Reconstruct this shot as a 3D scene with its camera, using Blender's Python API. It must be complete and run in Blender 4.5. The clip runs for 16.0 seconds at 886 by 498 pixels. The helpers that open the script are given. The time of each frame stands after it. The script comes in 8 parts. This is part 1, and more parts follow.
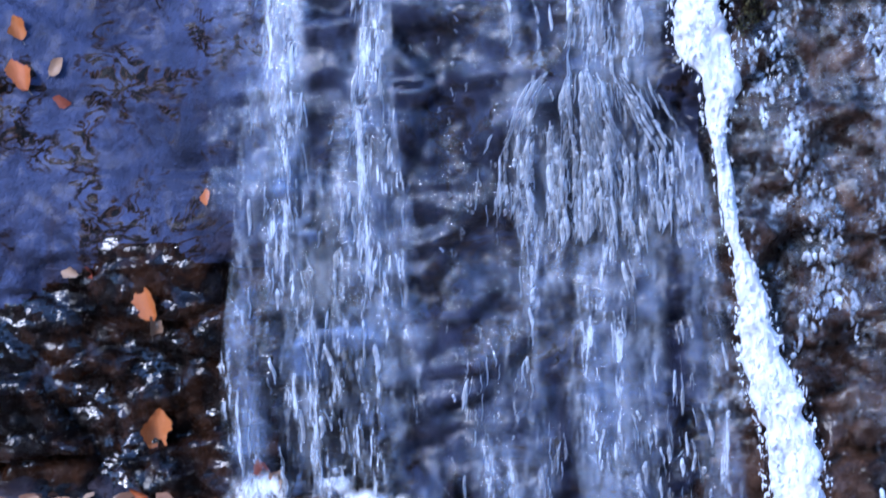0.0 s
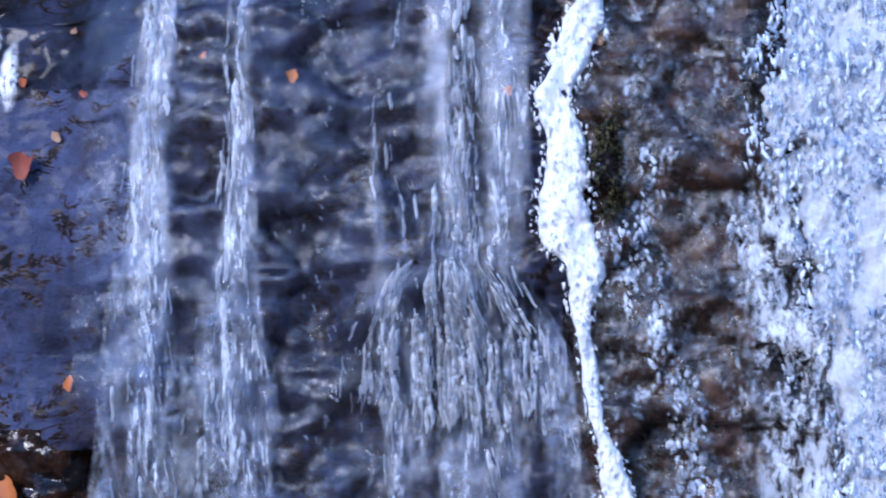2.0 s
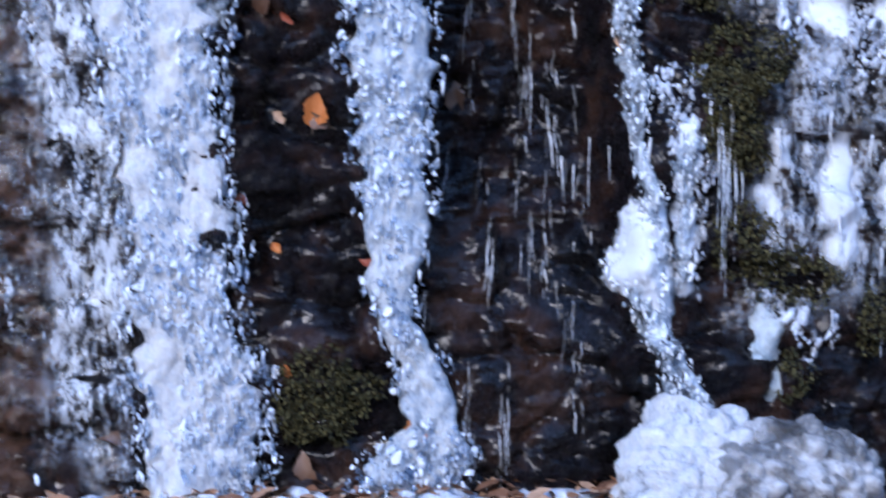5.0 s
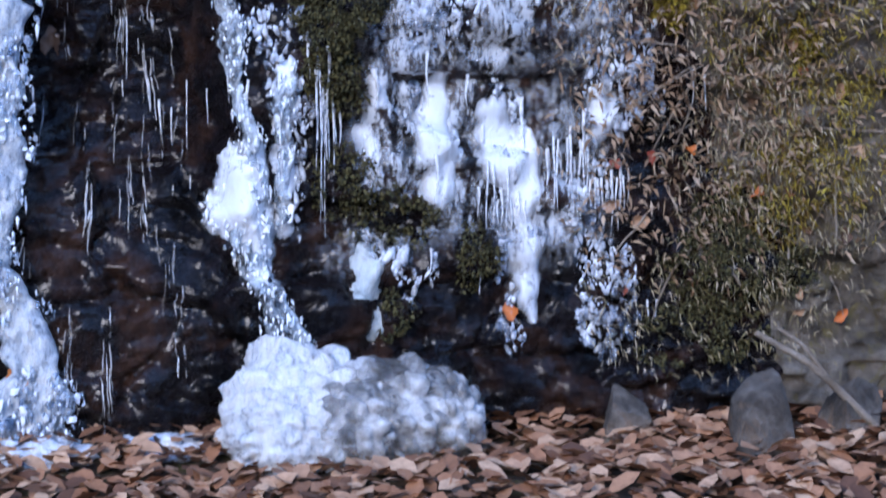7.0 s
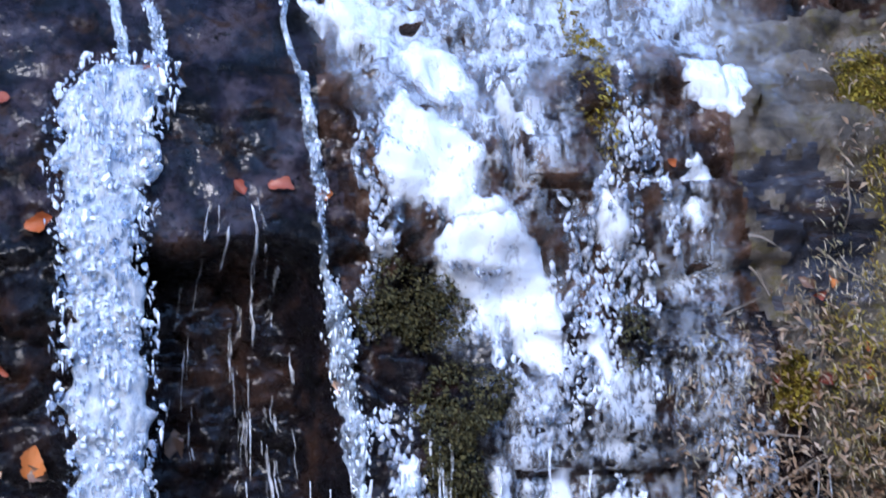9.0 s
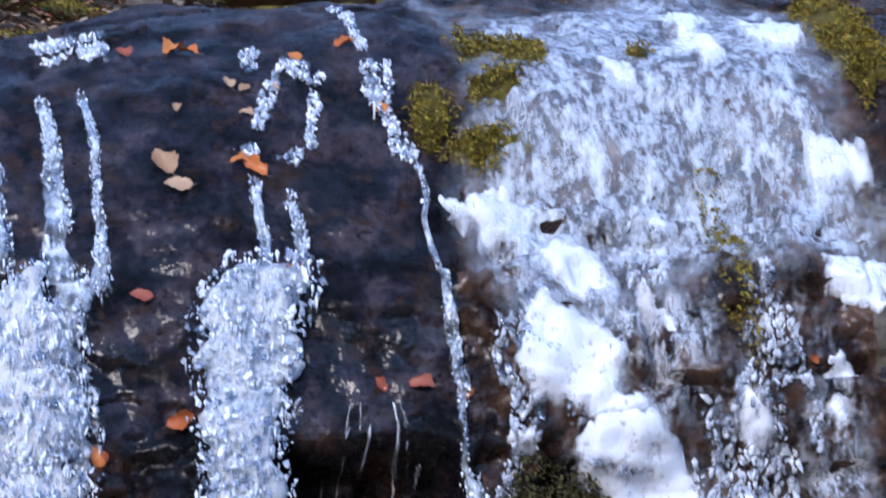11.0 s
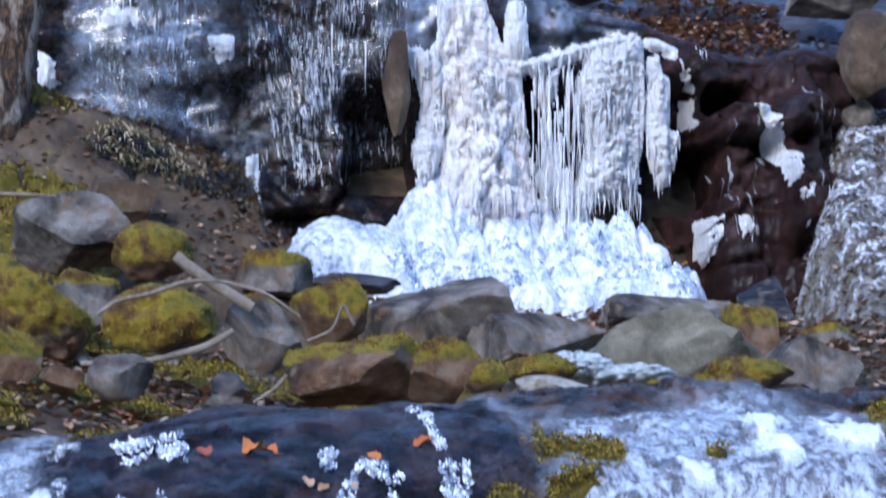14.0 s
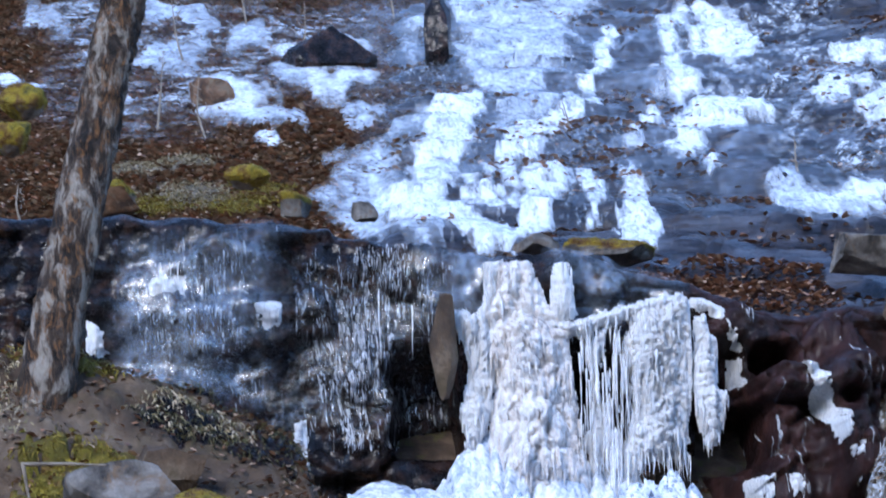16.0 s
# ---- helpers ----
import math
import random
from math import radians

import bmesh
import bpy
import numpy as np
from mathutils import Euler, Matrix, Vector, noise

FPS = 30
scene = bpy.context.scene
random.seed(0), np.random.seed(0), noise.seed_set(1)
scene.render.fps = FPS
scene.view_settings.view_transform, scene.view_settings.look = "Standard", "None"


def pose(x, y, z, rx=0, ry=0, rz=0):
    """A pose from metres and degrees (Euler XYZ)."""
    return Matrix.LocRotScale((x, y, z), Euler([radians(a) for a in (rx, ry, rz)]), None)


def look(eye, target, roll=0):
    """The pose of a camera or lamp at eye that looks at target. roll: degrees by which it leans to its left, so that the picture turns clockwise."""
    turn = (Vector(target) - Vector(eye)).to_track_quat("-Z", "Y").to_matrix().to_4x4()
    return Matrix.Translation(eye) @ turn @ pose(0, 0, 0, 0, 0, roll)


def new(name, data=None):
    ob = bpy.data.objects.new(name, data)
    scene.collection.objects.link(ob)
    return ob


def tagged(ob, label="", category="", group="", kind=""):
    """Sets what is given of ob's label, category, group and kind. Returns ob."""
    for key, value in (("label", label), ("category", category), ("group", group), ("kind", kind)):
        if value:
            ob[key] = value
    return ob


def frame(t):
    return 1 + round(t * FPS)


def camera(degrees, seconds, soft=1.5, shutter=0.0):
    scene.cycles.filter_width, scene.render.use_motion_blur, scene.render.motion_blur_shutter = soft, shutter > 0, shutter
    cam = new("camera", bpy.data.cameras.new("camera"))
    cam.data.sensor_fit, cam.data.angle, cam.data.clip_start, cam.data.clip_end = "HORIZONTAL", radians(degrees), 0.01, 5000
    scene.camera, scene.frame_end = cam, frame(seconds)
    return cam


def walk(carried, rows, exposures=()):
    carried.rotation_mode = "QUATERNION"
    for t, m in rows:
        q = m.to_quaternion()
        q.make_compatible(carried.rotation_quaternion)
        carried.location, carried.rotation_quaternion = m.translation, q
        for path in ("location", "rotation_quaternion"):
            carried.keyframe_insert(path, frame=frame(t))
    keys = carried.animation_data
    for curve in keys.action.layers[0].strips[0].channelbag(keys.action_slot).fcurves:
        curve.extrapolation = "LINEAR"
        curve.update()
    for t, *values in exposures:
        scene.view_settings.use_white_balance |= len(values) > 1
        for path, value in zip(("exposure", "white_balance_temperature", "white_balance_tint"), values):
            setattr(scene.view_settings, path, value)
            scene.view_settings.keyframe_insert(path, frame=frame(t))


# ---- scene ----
EYE = (0.0, -6.5, 1.5)


def aim(pitch, yaw, roll):
    return pose(*EYE, 90 + pitch, 0, yaw) @ pose(0, 0, 0, 0, 0, roll)


cam = camera(17.15, 16.0, soft=1.7, shutter=0.4)
walk(cam, [
    (0, aim(-7.334, 12.423, -2.094)),
    (0.5, aim(-6.039, 11.972, -2.044)),
    (1, aim(-4.753, 11.519, -1.942)),
    (1.5, aim(-3.602, 10.828, -1.785)),
    (2, aim(-3.767, 9.657, -1.626)),
    (2.5, aim(-4.604, 7.962, -1.254)),
    (3, aim(-5.316, 5.628, -0.615)),
    (3.5, aim(-5.841, 3.114, -0.345)),
    (4, aim(-6.297, 0.611, -0.102)),
    (4.5, aim(-6.871, -1.802, -0.116)),
    (5, aim(-7.906, -4.105, -0.017)),
    (5.2, aim(-8.443, -5.008, 0.012)),
    (5.62, aim(-9.440, -7.038, 0.010)),
    (6.04, aim(-10.055, -9.101, 0.008)),
    (6.46, aim(-10.111, -10.842, 0.004)),
    (6.88, aim(-9.430, -11.907, 0.001)),
    (7.3, aim(-7.834, -11.942, 0.000)),
    (7.5, aim(-6.828, -11.657, -0.200)),
    (8, aim(-4.366, -10.961, -0.771)),
    (8.5, aim(-2.477, -10.290, -1.206)),
    (8.7, aim(-1.948, -10.033, -1.305)),
    (9.12, aim(-0.983, -9.499, -1.320)),
    (9.54, aim(-0.224, -8.970, -1.356)),
    (9.96, aim(0.460, -8.434, -1.399)),
    (10.38, aim(1.203, -7.880, -1.435)),
    (10.8, aim(2.136, -7.294, -1.450)),
    (11, aim(2.647, -7.006, -1.416)),
    (11.5, aim(4.145, -6.288, -1.341)),
    (12, aim(5.818, -5.562, -1.134)),
    (12.5, aim(7.023, -4.915, -1.015)),
    (13, aim(7.598, -5.698, -1.062)),
    (13.5, aim(8.512, -5.815, -1.027)),
    (14, aim(10.468, -5.632, -1.201)),
    (14.5, aim(12.198, -5.515, -1.360)),
    (15, aim(13.319, -5.385, -1.521)),
    (15.5, aim(14.476, -5.169, -1.794)),
    (16, aim(15.622, -4.823, -1.962)),
], exposures=[(0, 1.45, 5250, 20), (2, 1.35, 5650, 20), (3, 1.35, 5850, 20), (4, 1.3, 5850, 19), (7.3, 1.4, 5850, 19), (8.5, 1.65, 5850, 18), (11, 1.4, 6400, 19), (12.5, 1.5, 6350, 19), (14.5, 1.45, 6050, 15), (16, 1.42, 6000, 14)])

# ---- sky and sun ----
SUN_UP, SUN_TURN = 27, 208
world = bpy.data.worlds.new("sky")
scene.world = world
world.use_nodes = True
sky = world.node_tree.nodes.new("ShaderNodeTexSky")
sky.sky_type, sky.sun_disc = "NISHITA", False
sky.sun_elevation, sky.sun_rotation = radians(SUN_UP), radians(SUN_TURN)
sky.air_density, sky.dust_density, sky.ozone_density, sky.altitude = 1.0, 0.1, 3.0, 1000
back = world.node_tree.nodes["Background"]
world.node_tree.links.new(sky.outputs[0], back.inputs["Color"])
back.inputs["Strength"].default_value = 0.2
lamp = bpy.data.lights.new("sun", "SUN")
lamp.energy, lamp.angle, lamp.color = 1.15, radians(24), (1.0, 0.95, 0.87)
sun = new("sun", lamp)
_a, _e = radians(SUN_TURN), radians(SUN_UP)
sun.matrix_basis = look((math.sin(_a) * math.cos(_e) * 30, math.cos(_a) * math.cos(_e) * 30, math.sin(_e) * 30), (0, 0, 0))

# ---- numeric helpers ----
def hash01(ix, iy, iz, seed):
    n = (ix.astype(np.int64) * 374761393 + iy.astype(np.int64) * 668265263 + iz.astype(np.int64) * 1442695041 + seed * 974711) & 0xFFFFFFFF
    n = ((n ^ (n >> 13)) * 1274126177) & 0xFFFFFFFF
    n = ((n ^ (n >> 16)) * 1103515245) & 0xFFFFFFFF
    return ((n ^ (n >> 15)) & 0xFFFFFF) / float(0x1000000)


def vnoise(x, y, z=0.0, seed=0):
    """Smooth value noise in -1..1, on arrays."""
    x, y, z = np.broadcast_arrays(np.asarray(x, float), np.asarray(y, float), np.asarray(z, float))
    ix, iy, iz = np.floor(x), np.floor(y), np.floor(z)
    fx, fy, fz = x - ix, y - iy, z - iz
    fx, fy, fz = (f * f * (3 - 2 * f) for f in (fx, fy, fz))
    out = 0.0
    for dx in (0, 1):
        for dy in (0, 1):
            for dz in (0, 1):
                w = (fx if dx else 1 - fx) * (fy if dy else 1 - fy) * (fz if dz else 1 - fz)
                out = out + w * hash01(ix + dx, iy + dy, iz + dz, seed)
    return out * 2 - 1


def fbm(x, y, z=0.0, octaves=4, seed=0, gain=0.5):
    x, y, z = np.asarray(x, float), np.asarray(y, float), np.asarray(z, float)
    out, a, total = 0.0, 1.0, 0.0
    for o in range(octaves):
        out = out + a * vnoise(x * 2 ** o, y * 2 ** o, z * 2 ** o, seed + o * 17)
        total += a
        a *= gain
    return out / total


def cells(u, v, seed=0):
    """Fractured cells: a tilted facet for each cell (-1..1) and the gap to the next cell."""
    u, v = np.broadcast_arrays(np.asarray(u, float), np.asarray(v, float))
    iu, iv = np.floor(u), np.floor(v)
    f1, f2, val = np.full(u.shape, 9.0), np.full(u.shape, 9.0), np.zeros(u.shape)
    for du in (-1, 0, 1):
        for dv in (-1, 0, 1):
            cu, cv = iu + du, iv + dv
            px = cu + 0.1 + 0.8 * hash01(cu, cv, cu * 0, seed)
            py = cv + 0.1 + 0.8 * hash01(cu, cv, cu * 0 + 1, seed)
            d = np.hypot(u - px, v - py)
            tilt = (hash01(cu, cv, cu * 0 + 2, seed) - 0.5) * 1.6 * (u - px) + (hash01(cu, cv, cu * 0 + 3, seed) - 0.5) * 1.6 * (v - py)
            w = hash01(cu, cv, cu * 0 + 4, seed) * 2 - 1 + tilt
            near = d < f1
            f2 = np.where(near, f1, np.minimum(f2, d))
            val = np.where(near, w, val)
            f1 = np.where(near, d, f1)
    return val, f2 - f1


def step(a, b, x):
    t = np.clip((np.asarray(x, float) - a) / (b - a), 0, 1)
    return t * t * (3 - 2 * t)


# the lower rock face: s runs up the face and over its rounded lip
S_KEY = (-0.5, 0.0, 0.5, 1.0, 1.4, 1.7, 1.95, 2.15, 2.3, 2.42, 2.55, 2.9, 3.4)
Z_KEY = (-0.5, 0.0, 0.5, 1.0, 1.4, 1.69, 1.92, 2.1, 2.25, 2.365, 2.475, 2.55, 2.53)
Y_KEY = (-0.03, 0.0, 0.03, 0.08, 0.14, 0.22, 0.34, 0.48, 0.62, 0.78, 1.0, 1.45, 2.0)


def face_base(x, s):
    x, s = np.broadcast_arrays(np.asarray(x, float), np.asarray(s, float))
    drop = 0.052 * (1 - step(-0.5, 0.35, x)) * step(1.2, 2.5, s)
    z = np.interp(s, S_KEY, Z_KEY) * (1 - drop)
    y = np.interp(s, S_KEY, Y_KEY)
    return x, y, z


# the ground behind the lip, the bed of boulders and the slope above
# far negative y: unseen hillside added behind the camera, covering the low sky
GY_KEY = (-600, -160, -60, -16, -1.0, 0.3, 0.6, 1.6, 2.6, 3.5, 6.0, 8.5, 10.6, 11.6, 12.6, 24.0, 60.0, 130.0, 700.0)
GZ_KEY = (130, 52, 14.0, -0.6, 0.0, 0.02, 0.3, 2.1, 2.4, 2.58, 3.1, 3.85, 4.42, 5.3, 6.35, 12.7, 36.0, 60.0, 95.0)


def ground_base(y):
    return np.interp(y, GY_KEY, GZ_KEY)


# ---- materials ----
def nodes_of(name):
    m = bpy.data.materials.new(name)
    m.use_nodes = True
    nt = m.node_tree
    return m, nt, nt.nodes["Principled BSDF"], nt.nodes["Material Output"]


def add(nt, kind, **values):
    n = nt.nodes.new(kind)
    for k, v in values.items():
        n.inputs[k].default_value = v
    return n


def ramp(nt, fac, stops):
    r = nt.nodes.new("ShaderNodeValToRGB")
    e = r.color_ramp.elements
    while len(e) < len(stops):
        e.new(0.5)
    for i, (p, c) in enumerate(stops):
        e[i].position = p
        e[i].color = (*c, 1) if len(c) == 3 else c
    nt.links.new(fac, r.inputs[0])
    return r.outputs[0]


def mixed(nt, fac, a, b, how="MIX"):
    m = nt.nodes.new("ShaderNodeMix")
    m.data_type, m.blend_type = "RGBA", how
    for sock, v in ((m.inputs[0], fac), (m.inputs[6], a), (m.inputs[7], b)):
        if isinstance(v, (int, float)):
            sock.default_value = v
        elif isinstance(v, tuple):
            sock.default_value = (*v, 1)
        else:
            nt.links.new(v, sock)
    return m.outputs[2]


def coords(nt, stretch=(1, 1, 1)):
    tc = nt.nodes.new("ShaderNodeTexCoord")
    mp = nt.nodes.new("ShaderNodeMapping")
    mp.inputs["Scale"].default_value = stretch
    nt.links.new(tc.outputs["Object"], mp.inputs["Vector"])
    return mp.outputs[0]


def noise_tex(nt, vec, scale, detail=6, rough=0.6, distort=0.0):
    n = add(nt, "ShaderNodeTexNoise", Scale=scale, Detail=detail, Roughness=rough, Distortion=distort)
    nt.links.new(vec, n.inputs["Vector"])
    return n.outputs["Fac"]


def bump(nt, b, height, strength, dist, prev=None):
    n = add(nt, "ShaderNodeBump", Strength=strength, Distance=dist)
    nt.links.new(height, n.inputs["Height"])
    if prev is not None:
        nt.links.new(prev, n.inputs["Normal"])
    nt.links.new(n.outputs[0], b.inputs["Normal"])
    return n.outputs[0]


def bump_only(nt, height, strength, dist):
    n = add(nt, "ShaderNodeBump", Strength=strength, Distance=dist)
    nt.links.new(height, n.inputs["Height"])
    return n.outputs[0]


def stone(name, dark, mid, light, scale=3.0, rough=(0.3, 0.6), relief=0.6, coat=0.0, stretch=(1, 1, 1), stain=None, sheen=0.0, spread=1.0, moss=False, flecks=None, veins=0.0):
    """Rock in three tones with stains, grain and relief; coat: a film of water."""
    m, nt, b, out = nodes_of(name)
    v = coords(nt, stretch)
    n1, n2, n3 = noise_tex(nt, v, scale, 8, 0.62, 0.4), noise_tex(nt, v, scale * 5, 6, 0.75), noise_tex(nt, v, scale * 24, 5, 0.75)
    c = ramp(nt, n1, [(0.5 - 0.2 * spread, dark), (0.5, mid), (0.5 + 0.22 * spread, light)])
    c = mixed(nt, 0.55, c, ramp(nt, n2, [(0.3, (0.25, 0.25, 0.25)), (0.65, (1, 1, 1))]), "MULTIPLY")
    if stain:
        c = mixed(nt, ramp(nt, noise_tex(nt, v, scale * 1.7, 5, 0.7, 1.0), [(0.52, (0, 0, 0)), (0.66, (1, 1, 1))]), c, stain)
    c = mixed(nt, 0.5, c, ramp(nt, n3, [(0.3, (0.45, 0.45, 0.45)), (0.7, (1, 1, 1))]), "MULTIPLY")
    if flecks:
        v2 = coords(nt, (1.5 * stretch[0], stretch[1], 2.2 * stretch[2]))
        c = mixed(nt, ramp(nt, noise_tex(nt, v2, scale * 5, 5, 0.65, 1.2), [(0.56, (0, 0, 0)), (0.62, (1, 1, 1))]), c, flecks)
    if veins:
        # a net of dark clefts stained brown along their rims
        w1 = noise_tex(nt, coords(nt, (1, 1, 1.6)), veins, 5, 0.6, 1.4)
        here = ramp(nt, noise_tex(nt, coords(nt), veins * 0.5, 4, 0.6, 0.5), [(0.5, (0, 0, 0)), (0.56, (1, 1, 1))])
        rim = ramp(nt, w1, [(0.44, (0, 0, 0)), (0.465, (1, 1, 1)), (0.53, (1, 1, 1)), (0.555, (0, 0, 0))])
        cleft = ramp(nt, w1, [(0.462, (0, 0, 0)), (0.476, (1, 1, 1)), (0.51, (1, 1, 1)), (0.525, (0, 0, 0))])
        c = mixed(nt, mixed(nt, 1.0, rim, here, "MULTIPLY"), c, (0.055, 0.024, 0.01))
        c = mixed(nt, mixed(nt, 1.0, cleft, here, "MULTIPLY"), c, (0.003, 0.0025, 0.0025))
    if moss:
        # moss grows where the mesh says so, thinning out through its own grain
        at = nt.nodes.new("ShaderNodeAttribute")
        at.attribute_name = "moss"
        grow = mixed(nt, 0.42, at.outputs["Color"], mixed(nt, 0.5, n2, n3))
        grow = ramp(nt, grow, [(0.44, (0, 0, 0)), (0.56, (1, 1, 1))])
        green = ramp(nt, noise_tex(nt, v, scale * 1.6, 5, 0.6), [(0.36, (0.08, 0.032, 0.008)), (0.44, (0.18, 0.095, 0.01)), (0.52, (0.35, 0.25, 0.013)), (0.59, (0.24, 0.19, 0.013)), (0.67, (0.07, 0.06, 0.013))])
        green = mixed(nt, 0.6, green, ramp(nt, n3, [(0.3, (0.35, 0.35, 0.35)), (0.68, (1, 1, 1))]), "MULTIPLY")
        c = mixed(nt, grow, c, green)
    nt.links.new(c, b.inputs["Base Color"])
    r = ramp(nt, n2, [(0.35, (rough[0],) * 3), (0.65, (rough[1],) * 3)])
    nt.links.new(r, b.inputs["Roughness"])
    p = bump(nt, b, n2, relief, 0.03)
    bump(nt, b, n3, relief * 0.9, 0.007, p)
    if coat:
        nt.links.new(bump_only(nt, noise_tex(nt, v, scale * 4, 3, 0.55), relief * 0.8, 0.035), b.inputs["Coat Normal"])
        b.inputs["Specular IOR Level"].default_value = 0.15
        b.inputs["Coat Weight"].default_value = coat
        b.inputs["Coat Roughness"].default_value = 0.08 if not sheen or coat > 0.7 else 0.17
        b.inputs["Coat IOR"].default_value = 1.42
        if sheen:
            # a film of water that lies in broad patches and mirrors the sky
            b.inputs["Coat IOR"].default_value = 1.55 if sheen > 0.4 else 1.4
            wet = mixed(nt, 0.3 if coat < 0.7 else 0.05, noise_tex(nt, v, scale * 0.9, 5, 0.6, 0.5), noise_tex(nt, v, scale * 9, 4, 0.7))
            nt.links.new(ramp(nt, wet, [(0.44, (0.04,) * 3), (0.58, (coat,) * 3)]), b.inputs["Coat Weight"])
            nt.links.new(bump_only(nt, noise_tex(nt, v, scale * 2, 3, 0.45), sheen * 0.6, 0.03), b.inputs["Coat Normal"])
    return m


def ice(name, base=(0.82, 0.9, 0.97), rough=0.2, clear=0.3, relief=0.5, scale=30.0, dark=(0.45, 0.58, 0.7), share=0.5):
    """Ice: part milky, part clear, by its own grains; share: how many grains are clear."""
    m, nt, b, out = nodes_of(name)
    v = coords(nt)
    geo = nt.nodes.new("ShaderNodeNewGeometry")
    n1, n2 = noise_tex(nt, v, scale * 0.35, 6, 0.65), noise_tex(nt, v, scale * 2.2, 4, 0.7)
    pick = ramp(nt, geo.outputs["Random Per Island"], [(max(0.0, share - 0.06), (1, 1, 1)), (min(1.0, share + 0.06), (0, 0, 0))])
    f = mixed(nt, ramp(nt, n1, [(0.40, (0, 0, 0)), (0.66, (1, 1, 1))]), pick, (0.0, 0.0, 0.0))
    nt.links.new(mixed(nt, f, base, dark), b.inputs["Base Color"])
    b.inputs["Roughness"].default_value = rough
    b.inputs["IOR"].default_value = 1.31
    b.inputs["Specular IOR Level"].default_value = 0.9
    if clear:
        nt.links.new(mixed(nt, f, (0.0, 0.0, 0.0), (clear, clear, clear)), b.inputs["Transmission Weight"])
    p = bump(nt, b, n1, relief, 0.02)
    bump(nt, b, n2, relief, 0.005, p)
    return m


def film(name, base, lo, hi, scale=6.0, stretch=(1, 1, 1), rough=0.2, top=0.95, fine=5.0, least=0.0, metal_spec=0.6, relief=0.45):
    """Cloudy sheet of ice or water: milky where its noise is high, clear elsewhere."""
    m, nt, b, out = nodes_of(name)
    v = coords(nt, stretch)
    n1, n2 = noise_tex(nt, v, scale, 8, 0.68, 0.6), noise_tex(nt, v, scale * fine, 5, 0.7)
    f = mixed(nt, 0.45, n1, n2)
    f = ramp(nt, f, [(lo, (least,) * 3), (hi, (top,) * 3)])
    thick = nt.nodes.new("ShaderNodeAttribute")
    thick.attribute_name = "body"
    f = mixed(nt, 1.0, f, thick.outputs["Color"], "MULTIPLY")
    b.inputs["Base Color"].default_value = (*base, 1)
    b.inputs["Roughness"].default_value = rough
    b.inputs["IOR"].default_value = 1.32
    b.inputs["Specular IOR Level"].default_value = metal_spec
    p = bump(nt, b, n1, relief, 0.02)
    bump(nt, b, n2, relief, 0.006, p)
    tr = nt.nodes.new("ShaderNodeBsdfTransparent")
    gl = add(nt, "ShaderNodeBsdfGlossy", Roughness=0.12)
    nt.links.new(b.inputs["Normal"].links[0].from_socket, gl.inputs["Normal"])
    clear = nt.nodes.new("ShaderNodeMixShader")
    nt.links.new(mixed(nt, 1.0, thick.outputs["Color"], (0.05, 0.05, 0.05), "MULTIPLY"), clear.inputs[0])
    nt.links.new(tr.outputs[0], clear.inputs[1])
    nt.links.new(gl.outputs[0], clear.inputs[2])
    mx = nt.nodes.new("ShaderNodeMixShader")
    nt.links.new(f, mx.inputs[0])
    nt.links.new(clear.outputs[0], mx.inputs[1])
    nt.links.new(b.outputs[0], mx.inputs[2])
    nt.links.new(mx.outputs[0], out.inputs["Surface"])
    return m


def fall_ice(name, white, tint, dark, scale=9.0, stretch=(1, 1, 0.35), rough=0.3):
    """Thick frozen water: white, tinted and glassy grains that run down with the flow."""
    m, nt, b, out = nodes_of(name)
    v, w = coords(nt, stretch), coords(nt)
    n1, n2, n3 = noise_tex(nt, v, scale, 6, 0.65, 0.5), noise_tex(nt, v, scale * 4, 5, 0.7, 0.6), noise_tex(nt, w, scale * 12, 4, 0.7)
    c = ramp(nt, mixed(nt, 0.5, n1, n2), [(0.36, dark), (0.45, tint), (0.54, white)])
    c = mixed(nt, 0.35, c, ramp(nt, n3, [(0.3, (0.55, 0.58, 0.63)), (0.6, (1, 1, 1))]), "MULTIPLY")
    nt.links.new(c, b.inputs["Base Color"])
    nt.links.new(ramp(nt, n2, [(0.4, (0.08,) * 3), (0.6, (rough * 1.4,) * 3)]), b.inputs["Roughness"])
    b.inputs["IOR"].default_value = 1.31
    b.inputs["Subsurface Weight"].default_value = 0.4
    b.inputs["Subsurface Radius"].default_value = (1, 1, 1)
    b.inputs["Subsurface Scale"].default_value = 0.03
    p = bump(nt, b, n2, 0.9, 0.03)
    bump(nt, b, n3, 0.6, 0.008, p)
    return m


